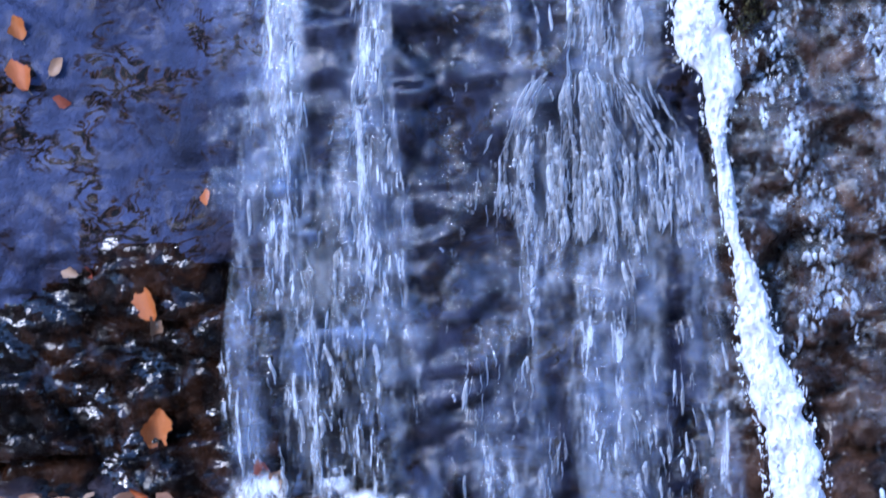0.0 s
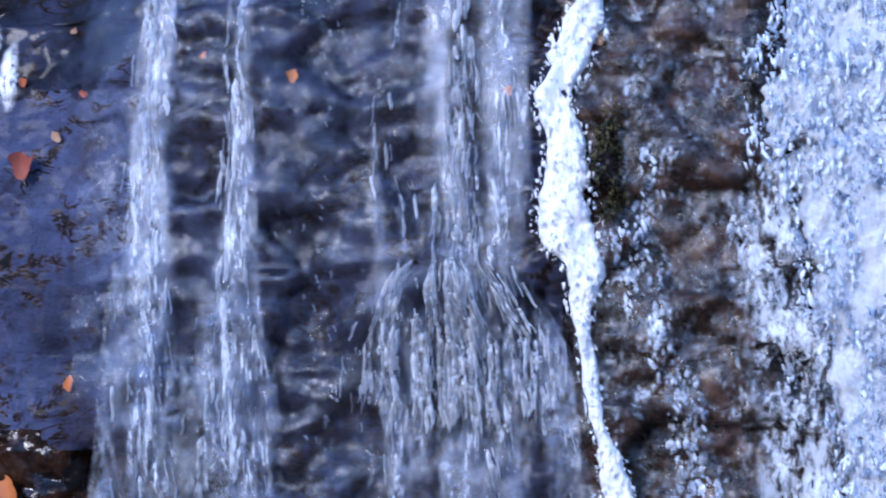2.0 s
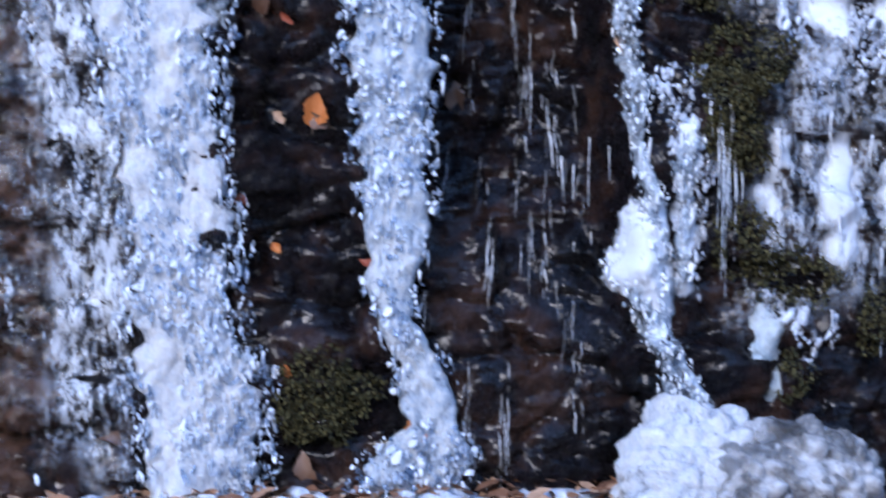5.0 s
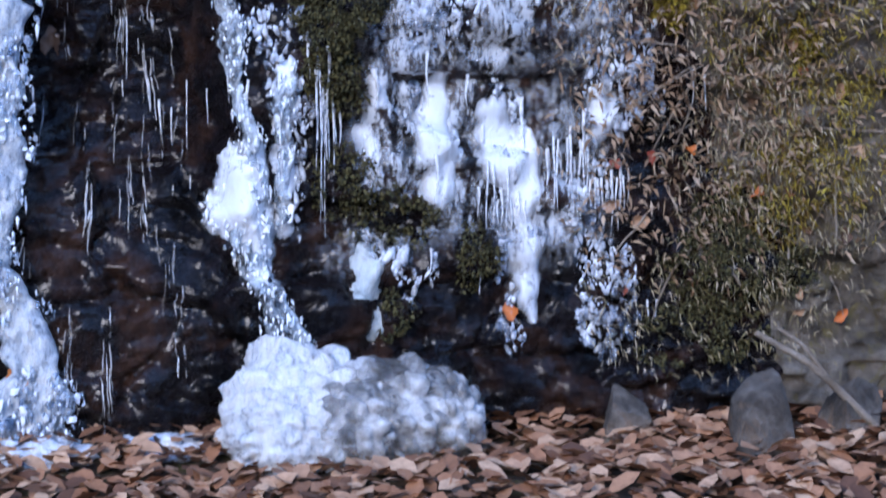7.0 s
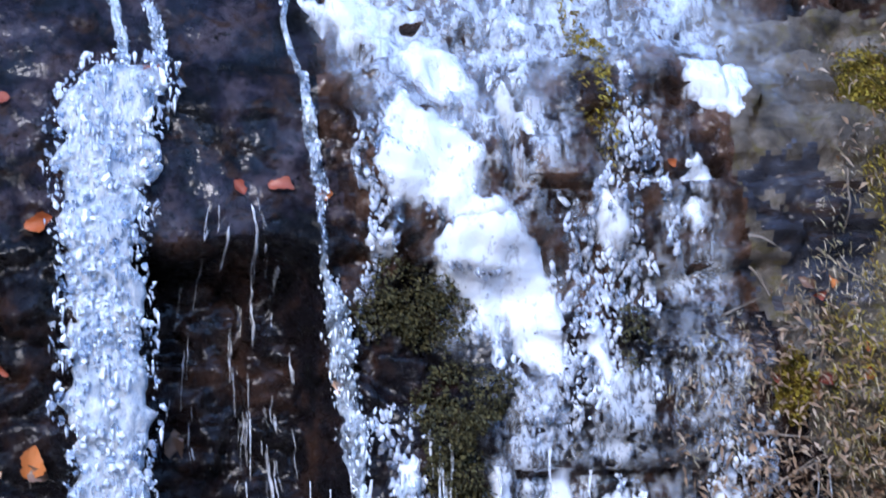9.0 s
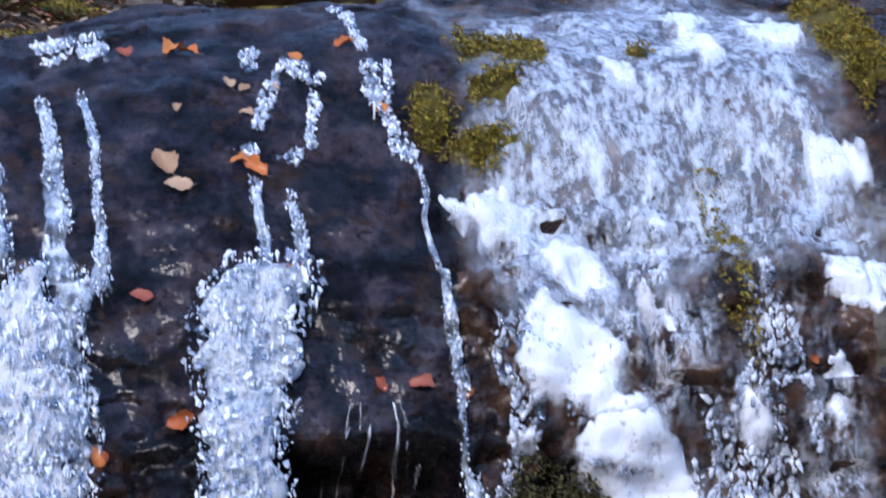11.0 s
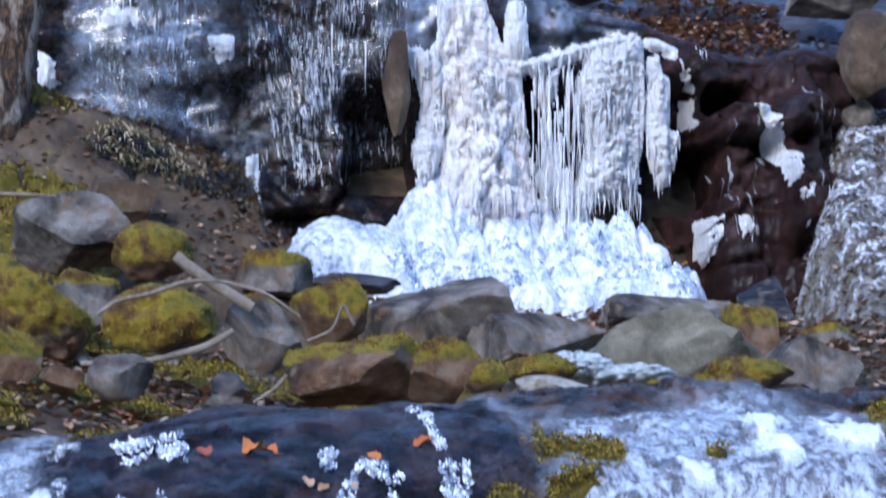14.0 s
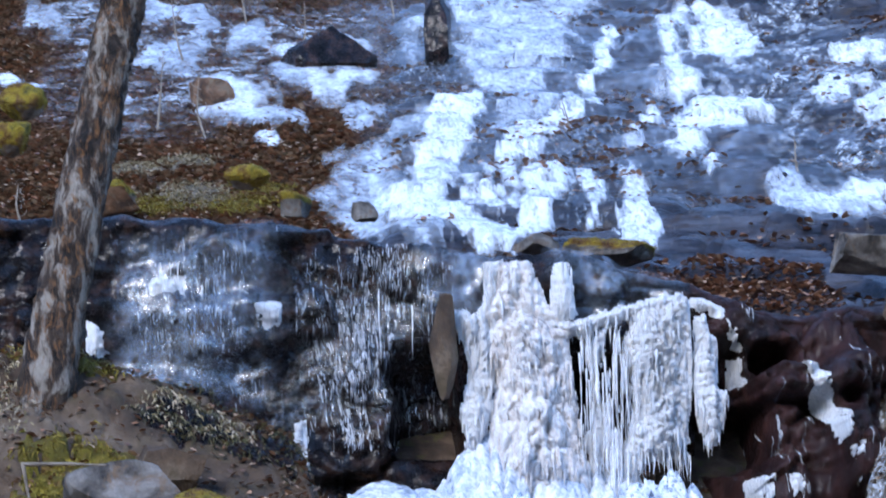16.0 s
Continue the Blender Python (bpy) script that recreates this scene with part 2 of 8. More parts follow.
def plant(name, a, c, d, rough=0.7, coat=0.0):
    """Small leaves or blades, each with its own tone."""
    m, nt, b, out = nodes_of(name)
    geo = nt.nodes.new("ShaderNodeNewGeometry")
    info = nt.nodes.new("ShaderNodeObjectInfo")
    s = nt.nodes.new("ShaderNodeMath")
    s.operation = "FRACT"
    q = nt.nodes.new("ShaderNodeMath")
    q.operation = "ADD"
    nt.links.new(geo.outputs["Random Per Island"], q.inputs[0])
    nt.links.new(info.outputs["Random"], q.inputs[1])
    nt.links.new(q.outputs[0], s.inputs[0])
    col = ramp(nt, s.outputs[0], [(0.0, a), (0.5, c), (1.0, d)])
    v = coords(nt)
    n = noise_tex(nt, v, 60, 4, 0.6)
    col = mixed(nt, 0.6, col, ramp(nt, n, [(0.3, (0.45, 0.42, 0.4)), (0.65, (1, 1, 1))]), "MULTIPLY")
    nt.links.new(col, b.inputs["Base Color"])
    b.inputs["Roughness"].default_value = rough
    b.inputs["Coat Weight"].default_value = coat
    bump(nt, b, n, 0.4, 0.004)
    return m


ROCK = stone("wet_rock", (0.003, 0.0025, 0.003), (0.014, 0.010, 0.0125), (0.085, 0.042, 0.027), 7.0, (0.12, 0.45), 1.0, 0.4, sheen=1.0, spread=0.7)
# the bluish mid tone paints in navy sky reflections; brown stain is the rock's
SLAB = stone("wet_slab", (0.002, 0.002, 0.0035), (0.025, 0.021, 0.037), (0.12, 0.092, 0.108), 7.0, (0.2, 0.5), 1.0, 0.45, stain=(0.06, 0.03, 0.018), flecks=(0.002, 0.0015, 0.0015), sheen=0.9, spread=0.45)
# the blue of this base colour is the sky's reflection on wet rock
SKYSLAB = stone("sky_tinted_slab", (0.022, 0.025, 0.05), (0.075, 0.09, 0.175), (0.115, 0.135, 0.25), 2.2, (0.35, 0.6), 1.0, 0.12, stain=(0.05, 0.04, 0.06), sheen=0.3, spread=0.7, veins=11.0)
VEINED = stone("black_brown_wet_rock", (0.002, 0.0015, 0.0015), (0.014, 0.0055, 0.003), (0.095, 0.038, 0.017), 9.0, (0.1, 0.35), 1.0, 1.0, sheen=1.0, spread=0.6)
# blue-violet tones paint the sky's sheen into the rock colour
SHEEN = stone("sky_tinted_wet_rock", (0.006, 0.005, 0.008), (0.034, 0.037, 0.074), (0.085, 0.092, 0.165), 6.0, (0.35, 0.6), 1.0, 0.28, sheen=0.5, spread=0.7, veins=9.0)
BROWN = stone("brown_wet_rock", (0.007, 0.004, 0.003), (0.07, 0.035, 0.021), (0.25, 0.132, 0.08), 10.0, (0.15, 0.45), 1.0, 0.5, sheen=0.9, spread=0.7)
RED = stone("red_wet_rock", (0.006, 0.004, 0.004), (0.04, 0.017, 0.016), (0.115, 0.05, 0.044), 4.0, (0.35, 0.65), 1.0, 0.22, stretch=(1.4, 1, 0.55))
FAR_ROCK = stone("blue_grey_slab", (0.008, 0.008, 0.012), (0.05, 0.053, 0.075), (0.17, 0.175, 0.21), 2.4, (0.2, 0.5), 1.0, 0.5, stain=(0.06, 0.035, 0.022), stretch=(0.6, 1.3, 3.0), spread=0.75)
BOULDER = stone("grey_boulder", (0.04, 0.032, 0.026), (0.19, 0.165, 0.142), (0.41, 0.37, 0.33), 3.6, (0.7, 0.95), 1.0, stain=(0.24, 0.15, 0.085), spread=0.5, moss=True)
GREENISH = stone("greenish_grey_boulder", (0.1, 0.09, 0.065), (0.24, 0.23, 0.175), (0.4, 0.38, 0.3), 3.0, (0.7, 0.95), 0.7, stain=(0.2, 0.19, 0.14), spread=0.8, moss=True)
PALEROCK = stone("pale_flat_stone", (0.3, 0.27, 0.23), (0.6, 0.56, 0.5), (0.8, 0.76, 0.7), 5.0, (0.7, 0.95), 0.8, stain=(0.4, 0.32, 0.22), moss=True)
RUST = stone("rust_brown_boulder", (0.05, 0.025, 0.012), (0.21, 0.105, 0.05), (0.42, 0.25, 0.15), 5.0, (0.75, 0.95), 1.0, stain=(0.28, 0.22, 0.15), spread=0.6, moss=True)
SOIL = stone("leaf_litter_soil", (0.03, 0.02, 0.014), (0.13, 0.084, 0.056), (0.3, 0.21, 0.14), 6.0, (0.8, 0.95), 1.0, stain=(0.13, 0.12, 0.04))
BANK = stone("mossy_soil", (0.06, 0.05, 0.04), (0.26, 0.215, 0.165), (0.52, 0.45, 0.37), 9.0, (0.8, 0.95), 1.0, stain=(0.2, 0.16, 0.06), moss=True)
EARTH = stone("grey_brown_earth", (0.018, 0.011, 0.007), (0.125, 0.077, 0.044), (0.33, 0.245, 0.165), 2.2, (0.8, 0.95), 1.0, stain=(0.1, 0.07, 0.035), moss=True)
MOSSY = stone("moss_cushion", (0.06, 0.05, 0.006), (0.2, 0.155, 0.01), (0.36, 0.28, 0.02), 6.0, (0.9, 1.0), 1.0, stain=(0.2, 0.105, 0.025))
BARK = stone("tree_bark", (0.014, 0.009, 0.006), (0.1, 0.064, 0.042), (0.55, 0.48, 0.4), 13.0, (0.85, 0.98), 1.0, stretch=(1, 1, 0.35), stain=(0.3, 0.14, 0.05), spread=0.5)
TWIG = stone("dry_wood", (0.2, 0.155, 0.11), (0.38, 0.31, 0.24), (0.55, 0.48, 0.4), 9.0, (0.7, 0.9), 0.6)
ICE = ice("milky_ice", (0.88, 0.93, 0.98), clear=0.6, share=0.25)
ICICLE = ice("icicle_ice", (0.95, 0.97, 1.0), 0.03, 0.97, 0.15, 40, (0.9, 0.95, 1.0), 0.999)
CLEAR = ice("clear_ice", (0.86, 0.92, 1.0), 0.04, 0.97, 0.2, 40, (0.55, 0.66, 0.8), 0.72)
CRYSTAL = ice("ice_crystal", (0.84, 0.91, 1.0), 0.05, 0.96, 0.2, 40, (0.5, 0.62, 0.78), 0.74)
DARKICE = ice("clear_dark_ice", (0.8, 0.88, 0.96), 0.12, 0.95, 0.8, 45, (0.5, 0.6, 0.7), 0.99)
SNOW = ice("frosted_snow", (0.95, 0.96, 0.98), 0.65, 0.0, 0.8, 40, (0.9, 0.93, 0.97), 0.3)
GREYICE = ice("grey_bulb_ice", (0.6, 0.63, 0.67), 0.12, 0.9, 0.6, 26, (0.5, 0.5, 0.5), 0.95)
FALL = fall_ice("beige_fall_ice", (0.93, 0.93, 0.94), (0.8, 0.75, 0.72), (0.36, 0.33, 0.32), 7.0, (1, 1, 0.6))
CURTAIN = fall_ice("white_curtain_ice", (0.95, 0.97, 0.99), (0.88, 0.91, 0.95), (0.5, 0.54, 0.6), 14.0, (1, 1, 0.16))
WHITEICE = fall_ice("white_ragged_ice", (0.93, 0.95, 0.975), (0.8, 0.855, 0.93), (0.42, 0.48, 0.56), 13.0, (1, 1, 0.5), 0.4)
PALECORE = fall_ice("pale_blue_core_ice", (0.88, 0.93, 0.98), (0.62, 0.72, 0.84), (0.2, 0.25, 0.33), 16.0, (1, 1, 0.6), 0.25)
PADSNOW = film("frozen_snow_pad", (0.77, 0.815, 0.88), 0.33, 0.46, 22.0, (1.2, 1, 0.7), top=1.0, fine=3.0, rough=0.5, least=0.2, metal_spec=0.4, relief=0.5)
RIBBON = film("white_ribbon_ice", (0.8, 0.865, 0.95), 0.36, 0.52, 5.0, (1.6, 0.7, 0.7), top=1.0, fine=3.5, rough=0.4, least=0.1)
BLUEICE = film("pale_blue_sheet_ice", (0.72, 0.81, 0.93), 0.38, 0.6, 4.0, (1.3, 0.6, 0.8), top=0.95, fine=4.0, rough=0.3, least=0.12)
MILKBLUE = fall_ice("milky_blue_ice", (0.78, 0.87, 0.93), (0.55, 0.66, 0.72), (0.25, 0.3, 0.34), 14.0, (1, 1, 0.6), 0.2)
BEAD = ice("glassy_bead_ice", (0.8, 0.86, 0.95), 0.04, 0.98, 0.2, 40, (0.75, 0.8, 0.88), 0.96)
# tint and dark tones paint bluish shading of the lumps into white ice
SPRAY = fall_ice("shade_tinted_spray_ice", (0.9, 0.93, 0.975), (0.55, 0.64, 0.77), (0.2, 0.25, 0.33), 5.5, (1, 1, 0.8))
CLOUD = film("cloudy_ice_sheet", (0.74, 0.84, 0.97), 0.44, 0.6, 10.0, (1.3, 1, 0.6), least=0.1, top=0.84, fine=4.0, rough=0.14, relief=0.7)
THIN = film("thin_ice_glaze", (0.82, 0.88, 0.96), 0.465, 0.575, 9.0, (1.6, 1, 0.6), top=0.85)
BROWNICE = film("brown_water_glaze", (0.82, 0.89, 0.98), 0.53, 0.63, 14.0, (1.2, 1, 0.6), top=0.45)
FROST = film("ragged_frost", (0.95, 0.965, 0.99), 0.40, 0.50, 12.0, (1.4, 1, 0.7), top=1.0, fine=4.0, rough=0.6, metal_spec=0.3, relief=0.12)
WATER = film("falling_water", (0.9, 0.94, 1.0), 0.34, 0.56, 30.0, (1, 1, 0.3), top=0.9, fine=3.0, least=0.08)
STREAK = film("white_water_streaks", (0.88, 0.93, 1.0), 0.52, 0.62, 24.0, (1.4, 1, 0.24), top=0.8, fine=2.6)
SOFTWATER = film("soft_white_water", (0.85, 0.91, 1.0), 0.48, 0.62, 13.0, (1.3, 1, 0.3), top=0.22, fine=3.0)
# blue base colour stands in for sky light on the wet rock
SKIN = film("sky_tinted_water_skin", (0.36, 0.45, 0.75), 0.44, 0.66, 12.0, (1.5, 1, 0.4), top=0.1, fine=4.0, least=0.01)
# water veil with the reflected blue of the sky in its base colour
VEIL = film("sky_tinted_water_veil", (0.4, 0.55, 0.9), 0.40, 0.72, 14.0, (1.8, 1, 0.14), top=0.3, fine=3.0, least=0.1)
FARFROST = film("far_white_ice", (0.93, 0.955, 0.99), 0.38, 0.54, 5.0, (1, 1, 1), top=1.0, fine=4.0, rough=0.4, least=0.05)
FARVEIL = film("far_pale_glaze", (0.6, 0.73, 0.93), 0.47, 0.66, 2.4, (1, 1, 0.6), top=0.42, fine=5.0, least=0.03)
FARSTREAK = film("far_ice_streaks", (0.82, 0.9, 0.98), 0.53, 0.64, 16.0, (1.8, 1, 0.4), top=0.75, fine=3.0)
FARPATCH = film("far_ice_patches", (0.8, 0.88, 0.97), 0.50, 0.60, 3.0, (1, 1, 1), top=0.65, fine=5.0)
CRUSTS = film("ice_crusts", (0.88, 0.92, 0.97), 0.495, 0.6, 7.0, (1, 1, 1), top=0.75, fine=5.0, rough=0.6, metal_spec=0.2)
MOSS = plant("moss_leaf", (0.13, 0.07, 0.01), (0.25, 0.185, 0.012), (0.36, 0.28, 0.025))
DARKMOSS = plant("wet_moss_leaf", (0.025, 0.025, 0.007), (0.07, 0.064, 0.018), (0.115, 0.1, 0.035), 0.9)
GRASS = plant("dry_grass_blade", (0.2, 0.17, 0.07), (0.42, 0.34, 0.19), (0.62, 0.52, 0.37))
BANKLEAF = plant("dry_bank_leaf", (0.15, 0.09, 0.05), (0.34, 0.225, 0.135), (0.5, 0.385, 0.27), 0.7)
LITTER = plant("fallen_litter_leaf", (0.09, 0.04, 0.022), (0.36, 0.17, 0.085), (0.6, 0.4, 0.26), 0.6)
ORANGE = plant("orange_leaf", (0.45, 0.1, 0.018), (0.58, 0.16, 0.03), (0.62, 0.22, 0.05), 0.5, 0.15)
REDLEAF = plant("red_leaf", (0.26, 0.045, 0.02), (0.34, 0.075, 0.035), (0.4, 0.11, 0.06), 0.5, 0.15)
PALE = plant("pale_leaf", (0.38, 0.21, 0.11), (0.47, 0.28, 0.16), (0.54, 0.36, 0.23), 0.5, 0.15)
DULL = plant("dull_brown_leaf", (0.1, 0.05, 0.03), (0.17, 0.09, 0.055), (0.26, 0.15, 0.09), 0.5, 0.3)
LEAF_OF = {"orange": ORANGE, "red": REDLEAF, "pale": PALE, "brown": DULL}


# ---- mesh helpers ----
def mesh(name, verts, faces, smooth=True):
    me = bpy.data.meshes.new(name)
    verts = np.asarray(verts, float)
    faces = np.asarray(faces, int)
    me.vertices.add(len(verts))
    me.vertices.foreach_set("co", verts.ravel())
    k = faces.shape[1]
    me.loops.add(faces.size)
    me.loops.foreach_set("vertex_index", faces.ravel())
    me.polygons.add(len(faces))
    me.polygons.foreach_set("loop_start", np.arange(0, faces.size, k))
    me.polygons.foreach_set("use_smooth", np.full(len(faces), smooth))
    me.update(calc_edges=True)
    me.validate()
    return me


def with_body(me, values):
    """How thick a sheet is at each vertex, 0 to 1; thin sheets are clear."""
    at = me.attributes.new("body", "FLOAT", "POINT")
    at.data.foreach_set("value", np.ascontiguousarray(np.broadcast_to(values, (len(me.vertices),)), dtype=np.float32))
    return me


def put(name, me, material, label="", category="", group="", kind=""):
    me.materials.append(material)
    return tagged(new(name, me), label, category, group, kind)


def part(name, me, material, parent, label=""):
    if not me.materials:
        me.materials.append(material)
    ob = tagged(new(name, me), label)
    ob.parent = parent
    return ob


def thing(name, at, label, category, group=""):
    ob = tagged(new(name), label, category, group)
    ob.empty_display_size = 0.05
    ob.location = at
    return ob


def hung(ob, parent):
    """Parent a mesh that is built in world space under an Empty elsewhere."""
    ob.parent = parent
    ob.matrix_parent_inverse = Matrix.Translation(-Vector(parent.location))
    return ob


def quads(nu, nv, wrap=False):
    i, j = np.meshgrid(np.arange(nu if wrap else nu - 1), np.arange(nv - 1), indexing="ij")
    i2 = (i + 1) % nu
    return np.stack([i * nv + j, i2 * nv + j, i2 * nv + j + 1, i * nv + j + 1], -1).reshape(-1, 4)


def grid_mesh(name, X, Y, Z):
    return mesh(name, np.stack([X, Y, Z], -1).reshape(-1, 3), quads(*X.shape))


_b = bmesh.new()
bmesh.ops.create_icosphere(_b, subdivisions=1, radius=1)
ICO_V = np.array([v.co[:] for v in _b.verts])
ICO_F = np.array([[v.index for v in f.verts] for f in _b.faces])
_b.free()
_b = bmesh.new()
bmesh.ops.create_icosphere(_b, subdivisions=2, radius=1)
ICO2_V = np.array([v.co[:] for v in _b.verts])
ICO2_F = np.array([[v.index for v in f.verts] for f in _b.faces])
_b.free()


def lumps(name, at, size, rng, uneven=0.35, tall=1.0, wide=1.0, flat=1.0, fine=False, smooth=True):
    """Many small uneven nodules at the points, as one mesh."""
    V0, F0 = (ICO2_V, ICO2_F) if fine else (ICO_V, ICO_F)
    n = len(at)
    sc = size[:, None] * np.stack([wide * rng.uniform(0.7, 1.3, n), flat * rng.uniform(0.7, 1.3, n), tall * rng.uniform(0.7, 1.4, n)], 1)
    V = V0[None] * (1 + rng.uniform(-uneven, uneven, (n, len(V0), 1)))
    a = rng.uniform(-0.6, 0.6, n)
    ca, sa = np.cos(a)[:, None], np.sin(a)[:, None]
    V = V * sc[:, None, :]
    V = np.stack([V[..., 0] * ca - V[..., 2] * sa, V[..., 1], V[..., 0] * sa + V[..., 2] * ca], -1) + at[:, None, :]
    Fs = F0[None] + (np.arange(n) * len(V0))[:, None, None]
    return mesh(name, V.reshape(-1, 3), Fs.reshape(-1, 3), smooth)


# ---- the shape of the lower rock face ----
def face_relief(x, s, soft=False):
    """How far the rock stands out of its plain profile, in metres (positive: towards the viewer)."""
    x, s = np.broadcast_arrays(np.asarray(x, float), np.asarray(s, float))
    if soft:
        return 0.035 * fbm(x * 1.6, s * 1.6, 0, 3, 1) + 0.02 + 0.05 * np.exp(-((x + 1.12) / 0.2) ** 2 - ((s - 0.98) / 0.10) ** 2)
    wob = 0.06 * fbm(x * 2, s * 2, 3.1, 3, 5)
    # smooth slabs: the dark slab under the lip and the one beside the falls
    slab = step(-0.3, -0.1, x) * (1 - step(0.78, 0.9, x)) * step(1.36 + wob[...], 1.42 + wob, s)
    slab = np.maximum(slab, (1 - step(-2.0, -1.8, x + wob)) * step(0.58 + 2 * wob, 0.68 + 2 * wob, s))
    slab = np.maximum(slab, 0.8 * step(1.95, 2.1, s))
    rough = 1 - 0.85 * slab
    c1, e1 = cells(x * 3.2 + 0.4 * fbm(x * 3, s * 3, 0, 2, 9), s * 6.0, 3)
    c2, e2 = cells(x * 9 + 0.5 * fbm(x * 7, s * 7, 0, 2, 8), s * 15, 4)
    d = 0.035 * fbm(x * 1.6, s * 1.6, 0, 3, 1)
    d = d + rough * (0.032 * c1 + 0.02 * c2 - 0.02 * (1 - step(0, 0.12, e1)) - 0.008 * (1 - step(0, 0.12, e2)) + 0.020 * fbm(x * 20, s * 26, 0, 4, 2))
    d = d + (1 - rough) * (0.022 * fbm(x * 4, s * 5, 0, 4, 21) + 0.006 * fbm(x * 26, s * 30, 0, 3, 22) + 0.008 * c1)
    # the slab beside the water leans back
    d = d - 0.12 * (1 - step(-2.1, -1.75, x + wob)) * np.clip(s - 0.65, 0, 1.6)
    # the undercut below the dark slab, and the hollow beside the water
    xw = x + 0.07 * fbm(s * 3.5, 0, 0, 3, 26)
    under = step(0.28, 0.46, xw) * (1 - step(0.76, 0.9, xw)) * (1 - step(1.32 + 2 * wob, 1.42 + 2 * wob, s)) * step(0.2, 1.0, s)
    d = d - 0.2 * under
    left = (1 - step(-2.0, -1.8, x + wob)) * (1 - step(0.56 + 2 * wob, 0.70 + 2 * wob, s))
    d = d - 0.03 * left
    d = d - 0.06 * np.exp(-((x + 1.42) / 0.07) ** 2 - ((s - 0.93) / 0.06) ** 2)
    d = d + 0.05 * np.exp(-((x + 1.12) / 0.2) ** 2 - ((s - 0.98) / 0.10) ** 2)
    # ledges under the glazed shoulder
    d = d + 0.05 * step(0.85, 1.0, x) * np.sin(s * 9 + 2 * fbm(x * 2, s, 0, 2, 6)) * step(0.6, 1.4, s)
    d = d - 0.10 * np.exp(-((x - (1.30 - 0.02 * (s - 1.6))) / 0.02) ** 2) * step(1.42, 1.5, s) * (1 - step(1.68, 1.74, s))
    return d


def on_face(x, s, out=0.0, soft=False):
    """Points on the rock face, out metres in front of it."""
    x, s = np.broadcast_arrays(np.asarray(x, float), np.asarray(s, float))
    bx, by, bz = face_base(x, s)
    _, y2, z2 = face_base(x, s + 0.02)
    ty, tz = y2 - by, z2 - bz
    ln = np.hypot(ty, tz)
    d = face_relief(x, s, soft) + out
    return np.stack([bx, by - d * tz / ln, bz + d * ty / ln], -1)


def on_fall(x, s, out=0.0):
    """Where water falls clear of the small roughness of the rock."""
    return on_face(x, s, out, True)


def face_frame(x, s):
    """A matrix that lays a thing's x-y plane on the face at (x, s), y up the face."""
    p, px, ps = on_face(np.array([x, x + 0.03, x]), np.array([s, s, s + 0.03]), 0.004)
    ux = Vector(px - p).normalized()
    n = ux.cross(Vector(ps - p)).normalized()
    uy = n.cross(ux)
    return Matrix.Translation(Vector(p)) @ Matrix((ux, uy, n)).transposed().to_4x4()


def ground_z(x, y):
    x, y = np.broadcast_arrays(np.asarray(x, float), np.asarray(y, float))
    z = ground_base(y)
    far = step(2.2, 4.0, y) * (1 - 0.6 * step(11.5, 12.5, y))
    z = z + far * (0.16 * fbm(x * 0.5, y * 0.5, 0, 4, 31) + 0.05 * fbm(x * 2.4, y * 2.4, 0, 3, 32))
    z = z + (1 - step(-0.3, 0.2, y)) * 0.05 * fbm(x * 1.5, y * 1.5, 0, 4, 33)
    z = z + step(12.5, 14, y) * 0.1 * fbm(x * 0.7, y * 0.7, 0, 3, 34)
    z = z + (1 - step(-2.0, 0.8, x)) * step(3, 6, y) * (1 - step(10, 13, y)) * 0.5 + step(5.0, 9.0, x) * step(3, 6, y) * 0.6
    z = z - 0.35 * step(2.9, 3.3, x) * (1 - step(4.6, 5.2, x)) * step(8.5, 9.8, y) * (1 - step(10.9, 11.4, y))
    z = z + step(20, 120, y) * 6 * fbm(x * 0.02, y * 0.02, 0, 3, 35)
    return z


# ---- builders ----
def along(keys, s):
    """Centre and half width of a strip at s, from its keys (x, s, width)."""
    k = sorted(keys, key=lambda q: q[1])
    ks = [q[1] for q in k]
    return np.interp(s, ks, [q[0] for q in k]), 0.5 * np.interp(s, ks, [q[2] for q in k])


def ice_ribbon(label, keys, thick=0.05, seed=1, material=None, surf=None, name="ice_ribbon", flow=1.0):
    """A frozen flow that lies flat on the rock, thinning out to a ragged rim."""
    s0, s1 = min(k[1] for k in keys), max(k[1] for k in keys)
    pad = 0.12 * (s1 - s0)
    s = np.linspace(s0 - pad, s1 + pad, max(14, int((s1 - s0) / 0.05)))[:, None]
    u = np.linspace(-1.5, 1.5, 33)[None, :]
    xc, hw = along(keys, s)
    xc = xc + 0.25 * hw * fbm(s * 1.7, hw * 0 + seed, 0, 3, seed)
    X = xc + u * hw
    Sg = s + 0 * u
    m = 0.85 - np.abs(u) ** 1.5 + 1.5 * fbm(X * 4.5 + seed, Sg * 2.6 * flow, 0, 6, seed, 0.68)
    m = np.minimum(m, 3 * np.minimum((Sg - s0 + pad), (s1 + pad - Sg)) / max(pad, 0.01))
    P = (surf or on_face)(X, Sg, 0.012 + thick * np.clip(m, 0, 1) * (0.6 + 0.6 * fbm(X * 7, Sg * 5, seed, 3, seed)))
    f = quads(*X.shape)
    f = f[(m.ravel()[f] > -0.1).any(1)]
    me = with_body(mesh(name, P.reshape(-1, 3), f), np.clip(m * 0.6 + 0.1, 0, 1).ravel())
    return put(name, me, material or FARFROST, label, "ice", "ribbons of ice")


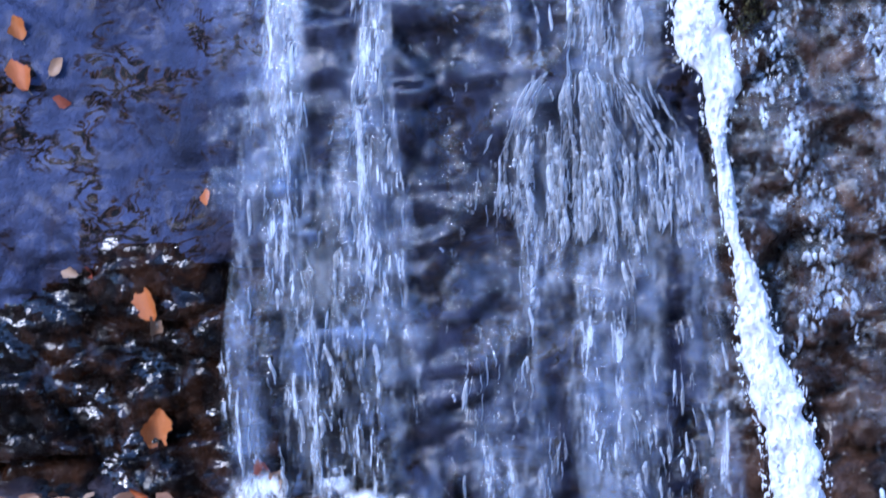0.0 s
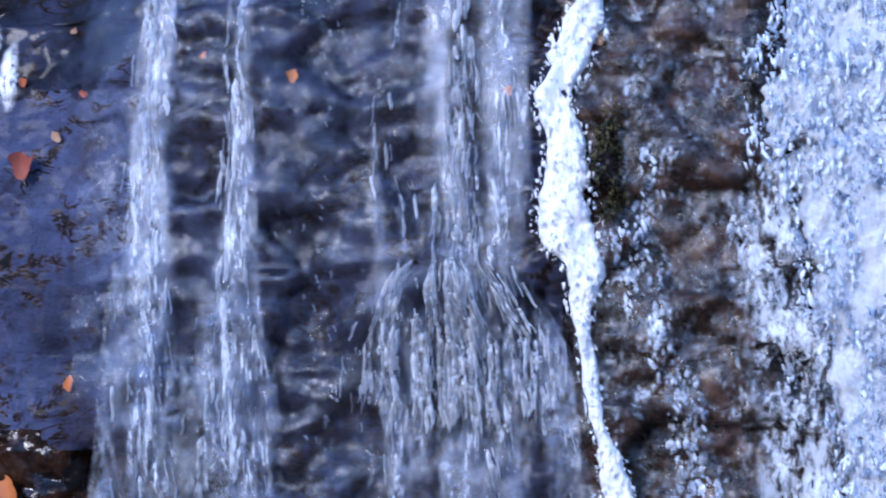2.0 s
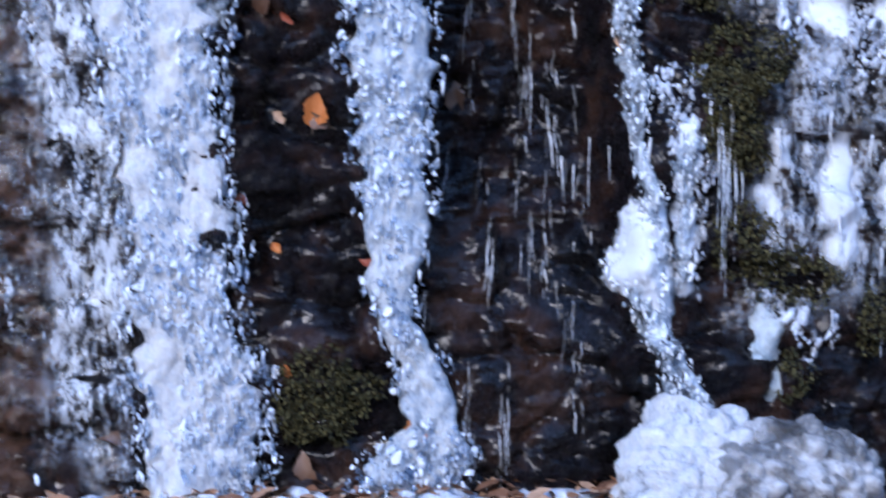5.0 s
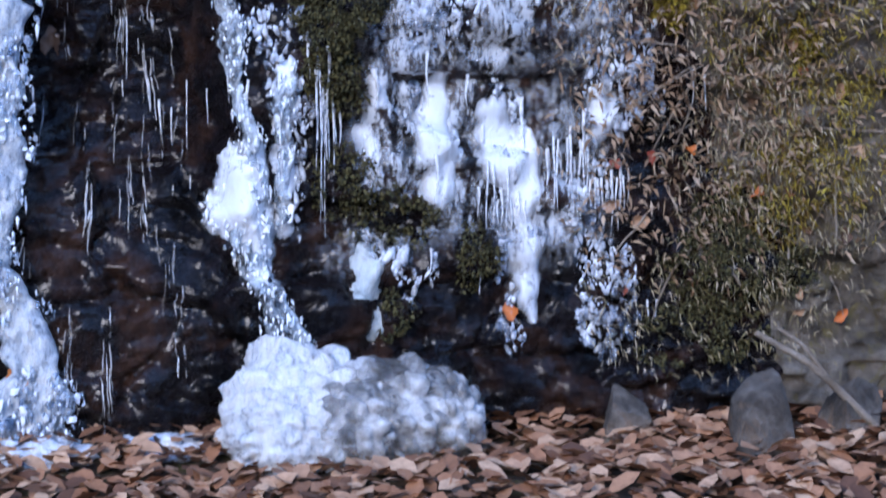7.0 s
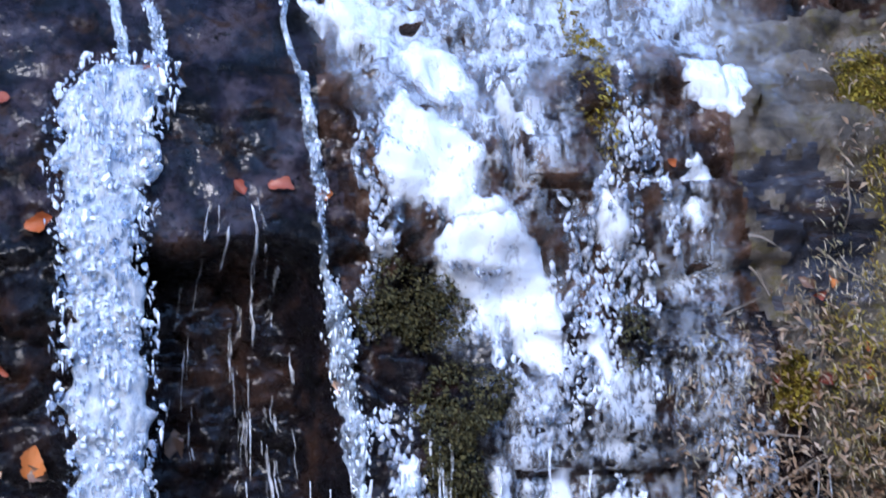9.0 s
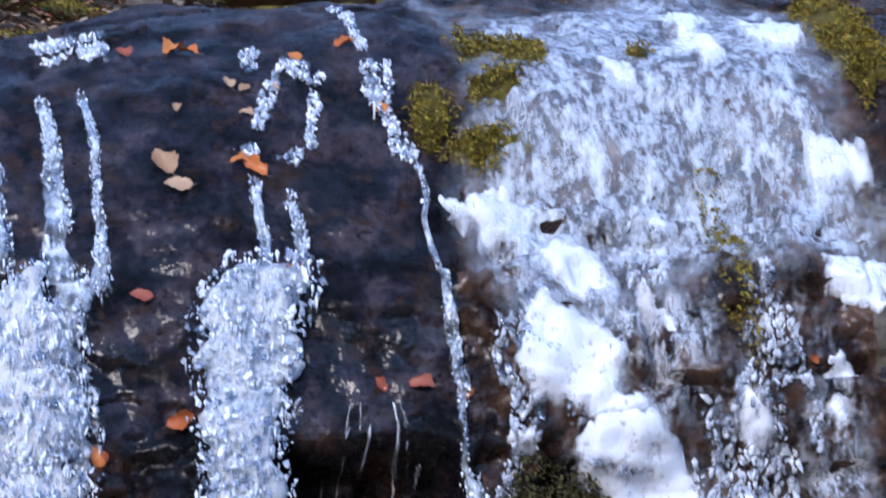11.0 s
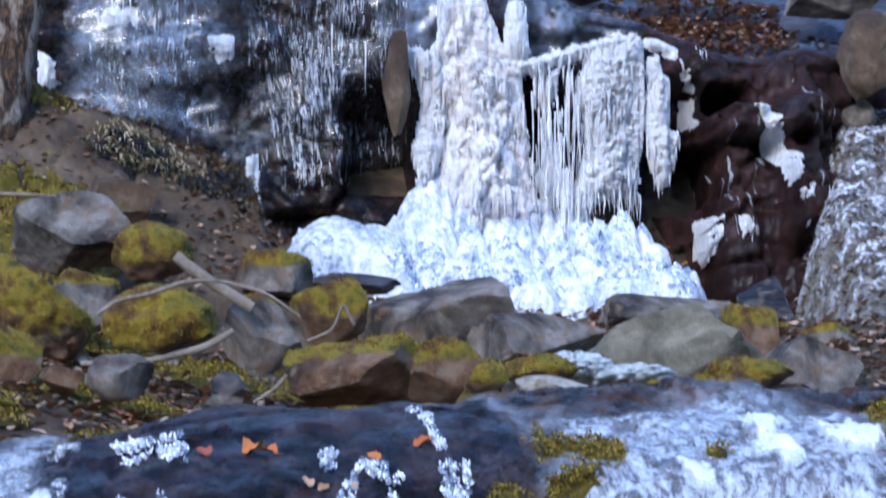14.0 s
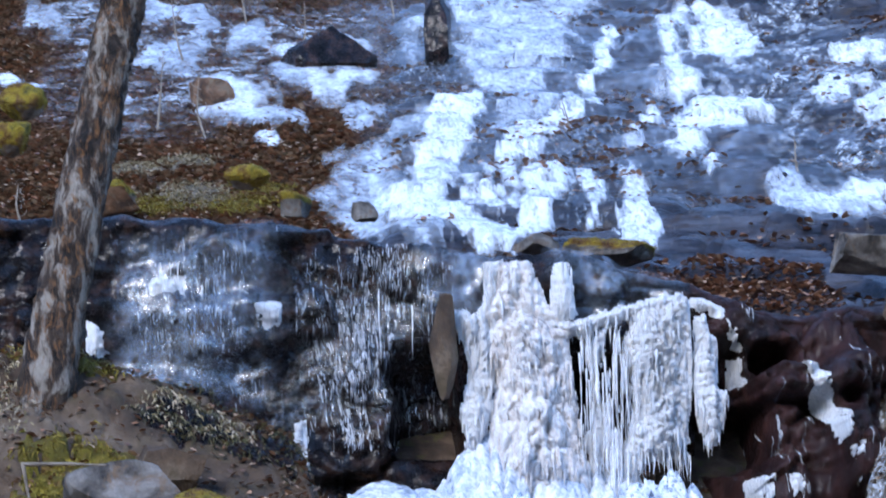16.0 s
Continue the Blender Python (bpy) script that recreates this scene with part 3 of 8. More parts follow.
def inside(x, s, outline):
    """How far each point lies inside a closed outline, negative outside."""
    d, hit = np.full(x.shape, 1e9), np.zeros(x.shape, bool)
    for (ax, ay), (bx, by) in zip(outline, outline[1:] + outline[:1]):
        ex, ey = bx - ax, by - ay
        t = np.clip(((x - ax) * ex + (s - ay) * ey) / (ex * ex + ey * ey + 1e-12), 0, 1)
        d = np.minimum(d, np.hypot(x - ax - t * ex, s - ay - t * ey))
        if ay != by:
            hit ^= ((ay > s) != (by > s)) & (x < ex * (s - ay) / ey + ax)
    return np.where(hit, d, -d)


def ice_shape(name, outline, seed, surf, thick, rag, res, flow, knob, even=0, tall=1.0, grow=0.0, bridge=False):
    """A swollen body of ice with a ragged rim on a surface; knob: the size of its bulges, flow: how far its grain runs down."""
    xs, ss = [q[0] for q in outline], [q[1] for q in outline]
    pad = 1.2 * rag + 2 * res
    X, S = np.meshgrid(np.arange(min(xs) - pad, max(xs) + pad, res), np.arange(min(ss) - pad * tall, max(ss) + pad * tall, res * tall), indexing="ij")
    k = 0.35 / rag
    n = fbm(X * k + seed, S * k * flow, 0, 5, seed, 0.62) + 0.5 * fbm(X * 4 * k + seed, S * k * flow * 1.2, 0, 3, seed + 3, 0.6)
    m = inside(X, S / tall, [(q[0], q[1] / tall) for q in outline]) + rag * (grow + 1.5 * n)
    body = np.sqrt(np.clip(m / (0.9 * thick), 0, 1))
    h = 0.8 + 0.35 * fbm(X * 0.3 / rag, S * 0.3 / rag * flow, 1, 3, seed + 5)
    if knob:
        c, e = cells(X / knob + 0.5 * fbm(X * 2 / knob, S * 2 / knob, 0, 2, seed), S / knob * 0.8 + 0.3 * c_phase(seed), seed + 7)
        c2, e2 = cells(X * 2.6 / knob, S * 1.7 / knob, seed + 8)
        h = h * (0.62 + 0.3 * np.sqrt(step(0, 0.6, e)) + 0.12 * c + 0.1 * np.sqrt(step(0, 0.5, e2)) + 0.07 * c2)
        h = h + 0.4 * fbm(X * 1.3 / knob, S * 0.16 / knob, 0, 5, seed + 9, 0.6)
    if surf is on_face:
        h = h + 0.22 * fbm(X * 55, S * 40, 0, 4, seed + 2, 0.65)
    P = surf(X, S, -0.012 + (0.012 + thick * h) * body)
    if even:
        # it bridges the small clefts of the rock
        Q = P[..., 1].copy()
        for _ in range(even):
            P[1:-1, 1:-1, 1] = 0.2 * (P[1:-1, 1:-1, 1] + P[2:, 1:-1, 1] + P[:-2, 1:-1, 1] + P[1:-1, 2:, 1] + P[1:-1, :-2, 1])
        P[..., 1] -= 0.006 * body
        P[..., 1] = np.where(m > 0.4 * rag, np.minimum(P[..., 1], Q + 0.01), P[..., 1])
    if bridge:
        # it lies in a smooth flow over the small steps of the slope
        Z = P[..., 2].copy()
        for _ in range(26):
            Z[1:-1, 1:-1] = 0.2 * (Z[1:-1, 1:-1] + Z[2:, 1:-1] + Z[:-2, 1:-1] + Z[1:-1, 2:] + Z[1:-1, :-2])
        P[..., 2] = np.maximum(P[..., 2], Z + 0.02 * body)
    f = quads(*X.shape)
    f = f[(m.ravel()[f] > 0).any(1)]
    used, back = np.unique(f, return_inverse=True)
    me = mesh(name, P.reshape(-1, 3)[used], back.reshape(-1, 4))
    fade = 1.0 * fbm(X * 1.1 / rag + seed, S * 0.9 / rag * flow, 4, 4, seed + 6, 0.6)
    return with_body(me, np.clip(0.2 + m / (0.9 * rag) + fade, 0, 1).ravel()[used])


def c_phase(seed):
    return (seed * 0.618) % 1.0


def slope_ice(label, outline, seed, rag=0.11, thick=0.030, material=None):
    """Ice that lies on the stepped slope above the upper ledge."""
    me = ice_shape("ice_ribbon", outline, seed, on_ground, thick, rag, 0.022, 0.4, 0.0, tall=2.4, grow=-0.15 if material is BLUEICE else 0.35, bridge=True)
    return put("ice_ribbon", me, material or RIBBON, label, "ice", "ice on the cascade")


def fall_piece(label, outline, seed, name="frozen_fall", material=None, thick=0.1, rag=0.05, knob=0.06, parent=0):
    """One hanging body of ice of the upper fall, crusted with frozen drops."""
    me = ice_shape(name, outline, seed, on_hang if parent is not None else on_wall, thick, 0.6 * rag, 0.0085, 0.3, knob, even=0 if parent is not None else 60)
    if parent is None:
        return put(name, me, material or CURTAIN, label, "ice", "frozen falls over the upper ledge")
    ob = hung(part(name, me, material or CURTAIN, UPPER_FALL, label), UPPER_FALL)
    rng = np.random.default_rng(seed)
    V = np.array([v.co[:] for v in me.vertices])
    Q = V[rng.integers(0, len(V), len(V) // 9)]
    Q = Q[fbm(Q[:, 0] * 9, Q[:, 2] * 5, 0, 3, seed) > -0.15]
    Q = Q + rng.normal(0, 0.004, Q.shape)
    size = rng.uniform(0, 1, (len(Q), 1, 1)) ** 2
    cr = part("fringe", spindles("fringe", Q, 0.03 + 0.11 * size, 0.0035 + 0.007 * size, rng), material or CURTAIN, ob, "fringe of small hanging icicles")
    cr["kind"] = "stuff"
    return ob


def face_snow(label, outline, seed, rag=0.02, thick=0.02, material=None):
    """A white pad of frozen snow or ice on the lower face."""
    me = ice_shape("snow_patch", outline, seed, on_face, thick, rag, 0.0055, 0.55, 0.0, even=14)
    return put("snow_patch", me, material or PADSNOW, label, "snow", "frozen snow on the rock")


def crystal_crust(label, outline, seed, size=0.008, dense=1.0):
    """A small crust of clear ice crystals on dark rock."""
    rng = np.random.default_rng(seed)
    xs, ss = [q[0] for q in outline], [q[1] for q in outline]
    area = (max(xs) - min(xs)) * (max(ss) - min(ss))
    n = int(min(9000, 60 + 5.0 * dense * area / (size * size)))
    x, s = rng.uniform(min(xs) - 0.01, max(xs) + 0.01, n), rng.uniform(min(ss) - 0.02, max(ss) + 0.02, n)
    k = inside(x, s, outline) + 0.012 * fbm(x * 40, s * 30, 0, 3, seed) > 0
    k &= fbm(x * 30, s * 22, 2, 3, seed) > -0.3
    x, s = x[k], s[k]
    me = lumps("ice_crust", on_face(x, s, 0.005 + 0.012 * rng.uniform(0, 1, len(x)) ** 2), 0.62 * size * (0.35 + 0.8 * rng.uniform(0, 1, len(x)) ** 2), rng, uneven=0.6, tall=1.6, wide=1.0, smooth=False)
    return put("ice_crust", me, CLEAR, label, "ice", "crusts of clear ice", "stuff")


def ice_beads(label, x0, x1, s0, s1, n, size, seed, clump):
    """Clear frozen drops that crust the rock in streaks, far too many to count."""
    rng = np.random.default_rng(seed)
    x, s = rng.uniform(x0, x1, n * 3), rng.uniform(s0, s1, n * 3)
    edge = np.minimum(np.minimum(x - x0, x1 - x) / 0.1, np.minimum(s - s0, s1 - s) / 0.12)
    k = fbm(x * 9 + seed, s * 3.2, 0, 4, seed, 0.6) + 0.3 * np.clip(edge - 1, -1, 0) > clump
    x, s = x[k][:n], s[k][:n]
    me = lumps("ice_beads", on_face(x, s, 0.006), size * (0.25 + 0.9 * rng.uniform(0, 1, len(x)) ** 2), rng, uneven=0.35, tall=2.2, flat=0.7)
    return put("ice_beads", me, BEAD, label, "ice", kind="stuff")


def spindles(name, at, length, radius, rng):
    """Small hanging points of ice, as one mesh."""
    n = len(at)
    a = np.linspace(0, 2 * np.pi, 5, endpoint=False)
    ring = np.stack([np.cos(a), np.sin(a), np.zeros(5)], -1)[None]
    ln = length * rng.uniform(0.4, 1.3, (n, 1, 1)) * np.array([0, 0, 1.0])
    r = radius * rng.uniform(0.5, 1.3, (n, 1, 1))
    V = np.concatenate([at[:, None] + ln * 0.25, at[:, None] + r * ring, at[:, None] + 0.6 * r * ring - 0.5 * ln, at[:, None] - ln], 1)
    k = np.arange(5)
    f = np.concatenate([np.stack([k * 0, 1 + k, 1 + (k + 1) % 5], -1), np.stack([1 + k, 6 + k, 1 + (k + 1) % 5], -1), np.stack([6 + k, 6 + (k + 1) % 5, 1 + (k + 1) % 5], -1), np.stack([6 + k, k * 0 + 11, 6 + (k + 1) % 5], -1)])
    return mesh(name, V.reshape(-1, 3), (f[None] + (np.arange(n) * 12)[:, None, None]).reshape(-1, 3))


def ice_threads(label, keys, n, seed, lengths, widths, clump, surf=None, outs=(0.01, 0.05), material=None):
    """Thin runs of ice that trickled down the rock and froze, far too many to count."""
    rng = np.random.default_rng(seed)
    me = strand_set("ice_threads", keys, n, rng, lengths, widths, outs, surf or on_wall, clump, seed)
    return put("ice_threads", me, material or WATER, label, "ice", kind="stuff")


def ice_column(label, keys, thick=0.04, grain=0.011, dense=1.0, seed=1, core=None, beads=None, gappy=0.0, tall=0.95, wide=1.05, name="ice_column", surf=None, flute=1.0, facet=True):
    """A frozen run of ice down the face: a lumpy core and the crystals that crust it."""
    rng = np.random.default_rng(seed)
    s0, s1 = min(k[1] for k in keys), max(k[1] for k in keys)
    ns = max(8, int((s1 - s0) / 0.009))
    s = np.linspace(s0, s1, ns)[:, None]
    u = np.linspace(-1, 1, 31)[None, :]
    xc, hw = along(keys, s)
    hw = np.maximum(0.78 * hw * (1 + 0.22 * fbm(s * 9, xc * 0 + seed, 0, 3, seed)), 0.004)
    edge = hw * (1 + 0.25 * fbm(s * 30, np.sign(u) * 3 + 0 * s, 0, 2, seed + 3))
    X = xc + u * edge + 0.012 * fbm(s * 12, xc * 0 + 5, 0, 2, seed + 1)
    Sg = np.broadcast_to(s, X.shape)
    bulge = thick * np.sqrt(np.clip(1 - u ** 4, 0, 1)) * (0.75 + 0.5 * fbm(X * 18 * flute, Sg * 12 / flute ** 2, seed, 3, seed)) + 0.022 * fbm(X * 55, Sg * 32, 0, 4, seed, 0.7)
    ends = step(s0 - 0.001, s0 + 0.03, Sg) * (1 - step(s1 - 0.05, s1 + 0.001, Sg))
    P = (surf or on_face)(X, Sg, -0.012 + (0.7 * bulge + 0.012) * ends)
    mid = (surf or on_face)(float(along(keys, s0)[0]), s0, 0)
    ob = thing(name, tuple(mid), label, "ice")
    hung(part("core", mesh("core", P.reshape(-1, 3), quads(*X.shape)), core or DARKICE, ob), ob)
    area = float(np.sum(2 * hw) * (s1 - s0) / ns)
    n = int(0.9 * dense * area / (grain * 0.95) ** 2)
    sp = rng.uniform(s0, s1, n * 3)
    xc, hw = along(keys, sp)
    keep = rng.uniform(0, float(np.max(hw)), n * 3) < hw
    sp, xc, hw = sp[keep][:n], xc[keep][:n], hw[keep][:n]
    up = rng.uniform(-1.08, 1.08, len(sp))
    xp = xc + up * hw * (1 + 0.22 * fbm(sp * 9, sp * 0 + seed, 0, 3, seed)) + 0.012 * fbm(sp * 12, sp * 0 + 5, 0, 2, seed + 1)
    if gappy:
        k2 = fbm(xp * 14, sp * 8, 0, 3, seed + 7) > gappy - 0.35
        xp, sp, up = xp[k2], sp[k2], up[k2]
    rise = thick * np.sqrt(np.clip(1 - np.clip(up, -1, 1) ** 4, 0, 1)) * (0.75 + 0.5 * fbm(xp * 18 * flute, sp * 12 / flute ** 2, seed, 3, seed))
    at = (surf or on_face)(xp, sp, 0.82 * rise * rng.uniform(0.8, 1.2, len(sp)) + 0.002)
    size = grain * (0.22 + 0.72 * rng.uniform(0, 1, len(sp)) ** 2)
    if facet:
        # part of the crust grows as slim needles that point down the flow
        k = rng.uniform(0, 1, len(sp)) < 0.5
        nd = part("needles", spindles("needles", at[k], (3.6 * size[k])[:, None, None], (0.62 * size[k])[:, None, None], rng), beads or CRYSTAL, ob, "slim clear needles of ice")
        nd["kind"] = "stuff"
        hung(nd, ob)
        at, size = at[~k], size[~k]
    cr = part("crystals", lumps("crystals", at, size, rng, uneven=0.6 if facet else 0.25, tall=1.5 * tall, wide=0.75 * wide, smooth=not facet), beads or CRYSTAL, ob, "glittering clear ice crystals")
    cr["kind"] = "stuff"
    hung(cr, ob)
    return ob


def snow_patch(x, s, rx, rs, label, thick=0.03, seed=1, material=None, name="snow_patch", ragged=0.35, surf=None):
    """A lumpy pad of frozen snow on the face, with a ragged rim; the rock breaks through where it stands proud."""
    res = max(0.006, min(0.011, rx / 9))
    nx, ns = int(3.6 * rx / res) + 2, int(3.6 * rs / res) + 2
    X, Sg = np.meshgrid(np.linspace(x - 1.8 * rx, x + 1.8 * rx, nx), np.linspace(s - 1.8 * rs, s + 1.8 * rs, ns), indexing="ij")
    m = 1.05 - np.hypot((X - x) / rx, (Sg - s) / rs) ** 1.5 + 1.0 * fbm(X * 12 + seed, Sg * 8, 0, 5, seed, 0.65)
    d = 0.012 + thick * 0.5 * np.clip(m, 0, 1) + 0.003 * fbm(X * 50, Sg * 40, 0, 3, seed)
    P = (surf or on_face)(X, Sg, d)
    for _ in range(10):
        P[1:-1, 1:-1, 1] = 0.2 * (P[1:-1, 1:-1, 1] + P[2:, 1:-1, 1] + P[:-2, 1:-1, 1] + P[1:-1, 2:, 1] + P[1:-1, :-2, 1])
    P[..., 1] -= 0.004
    f = quads(nx, ns)
    f = f[(m.ravel()[f] > -0.1).any(1)]
    me = with_body(mesh(name, P.reshape(-1, 3), f), np.clip(m * 1.5 + 0.15, 0, 1).ravel())
    return put(name, me, material or FROST, label, "snow", "frozen snow on the rock")


def glaze(x0, x1, s0, s1, label, material, out=0.014, seed=1, holes=0.3, name="ice_sheet", res=0.02, surf=None):
    """A thin uneven sheet of ice that clings to the face, with a ragged border."""
    nx, ns = int((x1 - x0) / res) + 2, int((s1 - s0) / res) + 2
    X, Sg = np.meshgrid(np.linspace(x0, x1, nx), np.linspace(s0, s1, ns), indexing="ij")
    X = X + 0.008 * fbm(X * 30, Sg * 30, 0, 2, seed)
    P = (surf or on_face)(X, Sg, out + 0.012 * fbm(X * 9, Sg * 9, 0, 3, seed) + 0.004 * fbm(X * 40, Sg * 40, 0, 2, seed + 1))
    f = quads(nx, ns)
    edge = np.minimum(np.minimum(X - x0, x1 - X) / (0.22 * (x1 - x0)), np.minimum(Sg - s0, s1 - Sg) / (0.2 * (s1 - s0)))
    k = 4.0 / max(0.6, (x1 - x0)) if surf is None else 1.2
    body = step(holes, holes + 0.7, np.minimum(edge, 1.3) * 0.75 + 0.75 * fbm(X * k, Sg * k * 0.7, 0, 5, seed + 5)).ravel()
    f = f[(body[f] > 0.01).any(1)]
    return put(name, with_body(mesh(name, P.reshape(-1, 3), f), body), material, label, "ice")


def tuft(at, normal_out, n, length, width, rng, up=0.5):
    """Small pointed leaves that grow from the points, as vertices and triangles (two a leaf)."""
    d = normal_out + rng.normal(0, 0.55, (n, 3)) + np.array([0, 0, up])
    d /= np.linalg.norm(d, axis=1)[:, None]
    side = np.cross(d, rng.normal(0, 1, (n, 3)))
    side /= np.linalg.norm(side, axis=1)[:, None]
    ln = length * rng.uniform(0.5, 1.2, (n, 1))
    w = width * rng.uniform(0.6, 1.2, (n, 1))
    mid = at + d * ln * 0.5
    tip = at + d * ln + np.array([0, 0, -0.25]) * ln
    V = np.stack([at, mid + side * w, tip, mid - side * w], 1)
    return V.reshape(-1, 3), np.arange(4 * n).reshape(-1, 4)


def moss_patch(x, s, rx, rs, label, seed=1, material=None, length=0.014, dense=1.0, name="moss", surf=None, wide=0.28, pad=True):
    """A cushion of moss on the face, of many small leaves with an uneven outline."""
    rng = np.random.default_rng(seed)
    n = int(dense * 60000 * rx * rs * np.pi)
    n = max(60, min(n, 16000))
    a, r = rng.uniform(0, 2 * np.pi, n), np.sqrt(rng.uniform(0, 1, n))
    rim = 1 + 0.55 * fbm(np.cos(a) * 2 + seed, np.sin(a) * 2, 0, 3, seed)
    X, Sg = x + rx * rim * r * np.cos(a), s + rs * rim * r * np.sin(a)
    k = fbm(X * 25, Sg * 25, 0, 3, seed) > -0.25
    X, Sg, r = X[k], Sg[k], r[k]
    at = (surf or on_face)(X, Sg, 0.014 + 0.03 * (1 - r ** 2) + 0.006 * rng.uniform(-1, 1, len(X)) + 0.012 * fbm(X * 20, Sg * 20, 0, 2, seed))
    V, Fc = tuft(at, np.array([0, -1.0, 0.1]), len(X), length, length * wide, rng, 0.1 if wide > 0.1 else -0.5)
    # the cushion under the leaves
    g = np.linspace(-1.3, 1.3, 34)
    gx, gs = np.meshgrid(x + rx * g, s + rs * g, indexing="ij")
    q = np.hypot((gx - x) / rx, (gs - s) / rs)
    msk = 0.85 - q + 0.6 * fbm(gx * 22 + seed, gs * 22, 0, 4, seed)
    cushion = (surf or on_face)(gx, gs, np.where(msk > 0, 0.012 + 0.02 * np.clip(1 - q, 0, 1) + 0.006 * fbm(gx * 40, gs * 40, 0, 3, seed), -0.01)).reshape(-1, 3)
    pf = quads(34, 34)
    pf = pf[(msk.ravel()[pf] > (0 if pad else 99)).any(1)]
    me = mesh(name, np.concatenate([V, cushion]), np.concatenate([Fc, pf + len(V)]))
    me.materials.append(material or MOSS)
    me.materials.append(MOSSY if material is None or material is MOSS else BANK if material is not DARKMOSS else ROCK)
    me.polygons.foreach_set("material_index", np.concatenate([np.zeros(len(Fc), int), np.ones(len(pf), int)]))
    return tagged(new(name, me), label, "moss", kind="stuff")


def leaf_mesh(i):
    """A curled oval leaf 1 m long with a toothed rim, to be scaled, and its stalk."""
    rng = np.random.default_rng(40 + i)
    n = 15
    t = np.linspace(0, 1, n)[:, None]
    u = np.linspace(-1, 1, 7)[None, :]
    w = (0.27 + 0.05 * i % 0.09) * np.sin(np.pi * t ** 0.85) ** 0.8 * (1 + 0.09 * np.sin(t * 34 + i))
    curl = rng.uniform(0.4, 1.3)
    w = w * (1 + 0.22 * np.sin(t * rng.uniform(5, 11) + rng.uniform(0, 6)) * np.sign(u + 0.01))
    X = u * w
    Y = t - 0.5 + 0 * u
    Z = 0.05 + curl * X ** 2 * 2.2 + rng.uniform(-0.25, 0.35) * (t - 0.45) ** 2 + 0.03 * np.cos(u * 9) * np.sin(t * 20) + rng.uniform(-1.2, 1.2) * X * (t - 0.4) + rng.uniform(-0.5, 0.5) * np.sin(t * 4) * 0.15
    top = mesh("leaf", np.stack([X, Y, Z], -1).reshape(-1, 3), quads(n, 7))
    a = np.linspace(0, 2 * np.pi, 5, endpoint=False)[:, None]
    q = np.linspace(0, 1, 6)[None, :]
    R = 0.012
    st = np.stack([R * np.cos(a) + 0.05 * q ** 2, -0.5 + 0.1 - 0.3 * q + 0 * a, 0.06 + R * np.sin(a) + 0.05 * q ** 2], -1)
    return top, mesh("stalk", st.reshape(-1, 3), quads(5, 6, True))


LEAF_MESHES = [leaf_mesh(i) for i in range(6)]
LEAF_BANK = {}
LEAF_WORDS = {"orange": "bright orange-brown fallen beech leaf stuck to wet rock", "red": "dull red fallen leaf stuck to wet rock",
              "pale": "pale tan fallen leaf lying on wet rock", "brown": "dark brown sodden fallen leaf on wet rock"}


def leaf_at(m, size, turn, colour, label="", i=0):
    key = (i % 6, colour)
    if key not in LEAF_BANK:
        top, stalk = (q.copy() for q in LEAF_MESHES[i % 6])
        top.materials.append(LEAF_OF[colour])
        stalk.materials.append(TWIG)
        LEAF_BANK[key] = (top, stalk)
    top, stalk = LEAF_BANK[key]
    ob = tagged(new("fallen_leaf", top), label or LEAF_WORDS[colour], "leaf", "fallen leaves")
    st = new("stalk", stalk)
    st.parent = ob
    ob.matrix_basis = m @ pose(0, 0, 0, 0, 0, turn) @ Matrix.Scale(size, 4)
    return ob


LEAF_COUNT = [0]


def leaf(x, s, size, turn, colour, label="", out=0.0):
    LEAF_COUNT[0] += 1
    return leaf_at(face_frame(x, s) @ pose(0, 0, out, 8 * math.sin(LEAF_COUNT[0] * 2.1), 8 * math.cos(LEAF_COUNT[0]), 0), size, turn, colour, label, LEAF_COUNT[0])


def icicle_mesh(length, r, seed):
    n, m = 8, 14
    a = np.linspace(0, 2 * np.pi, n, endpoint=False)[:, None]
    t = np.linspace(0, 1, m)[None, :]
    rr = 0.7 * r * (1 - t) ** 0.9 * (1 + 0.22 * np.sin(t * 26 + seed) + 0.14 * np.sin(t * 61 + 2 * seed)) + 0.0006
    sway = 0.5 * r * np.sin(t * 5 + seed * 3)
    return mesh("icicle", np.stack([sway + rr * np.cos(a), rr * np.sin(a), -length * t + 0 * a], -1).reshape(-1, 3), quads(n, m, True))


def rod(points, radii, seed=1, sides=7, wob=0.12, fine=6, grain=1.3):
    """A tapered, slightly knotted stem through the points."""
    P = np.array(points, float)
    R = np.array(radii, float)
    k = np.linspace(0, len(P) - 1, fine * len(P))
    Q = np.stack([np.interp(k, np.arange(len(P)), P[:, i]) for i in range(3)], 1)
    for _ in range(3):
        Q[1:-1] = 0.25 * Q[:-2] + 0.5 * Q[1:-1] + 0.25 * Q[2:]
    rr = np.interp(k, np.arange(len(P)), R)
    d = np.gradient(Q, axis=0)
    d /= np.linalg.norm(d, axis=1)[:, None]
    side = np.cross(d, np.array([0.3, 0.9, 0.1]))
    side /= np.linalg.norm(side, axis=1)[:, None]
    up = np.cross(side, d)
    a = np.linspace(0, 2 * np.pi, sides, endpoint=False)
    rad = rr[:, None] * (1 + wob * fbm(k[:, None] * grain + seed, np.cos(a)[None] * 2, np.sin(a)[None] * 2, 3, seed))
    V = Q[:, None, :] + rad[..., None] * (np.cos(a)[None, :, None] * side[:, None, :] + np.sin(a)[None, :, None] * up[:, None, :])
    Fq = quads(sides, len(Q), True)
    return mesh("stem", V.transpose(1, 0, 2).reshape(-1, 3), Fq)


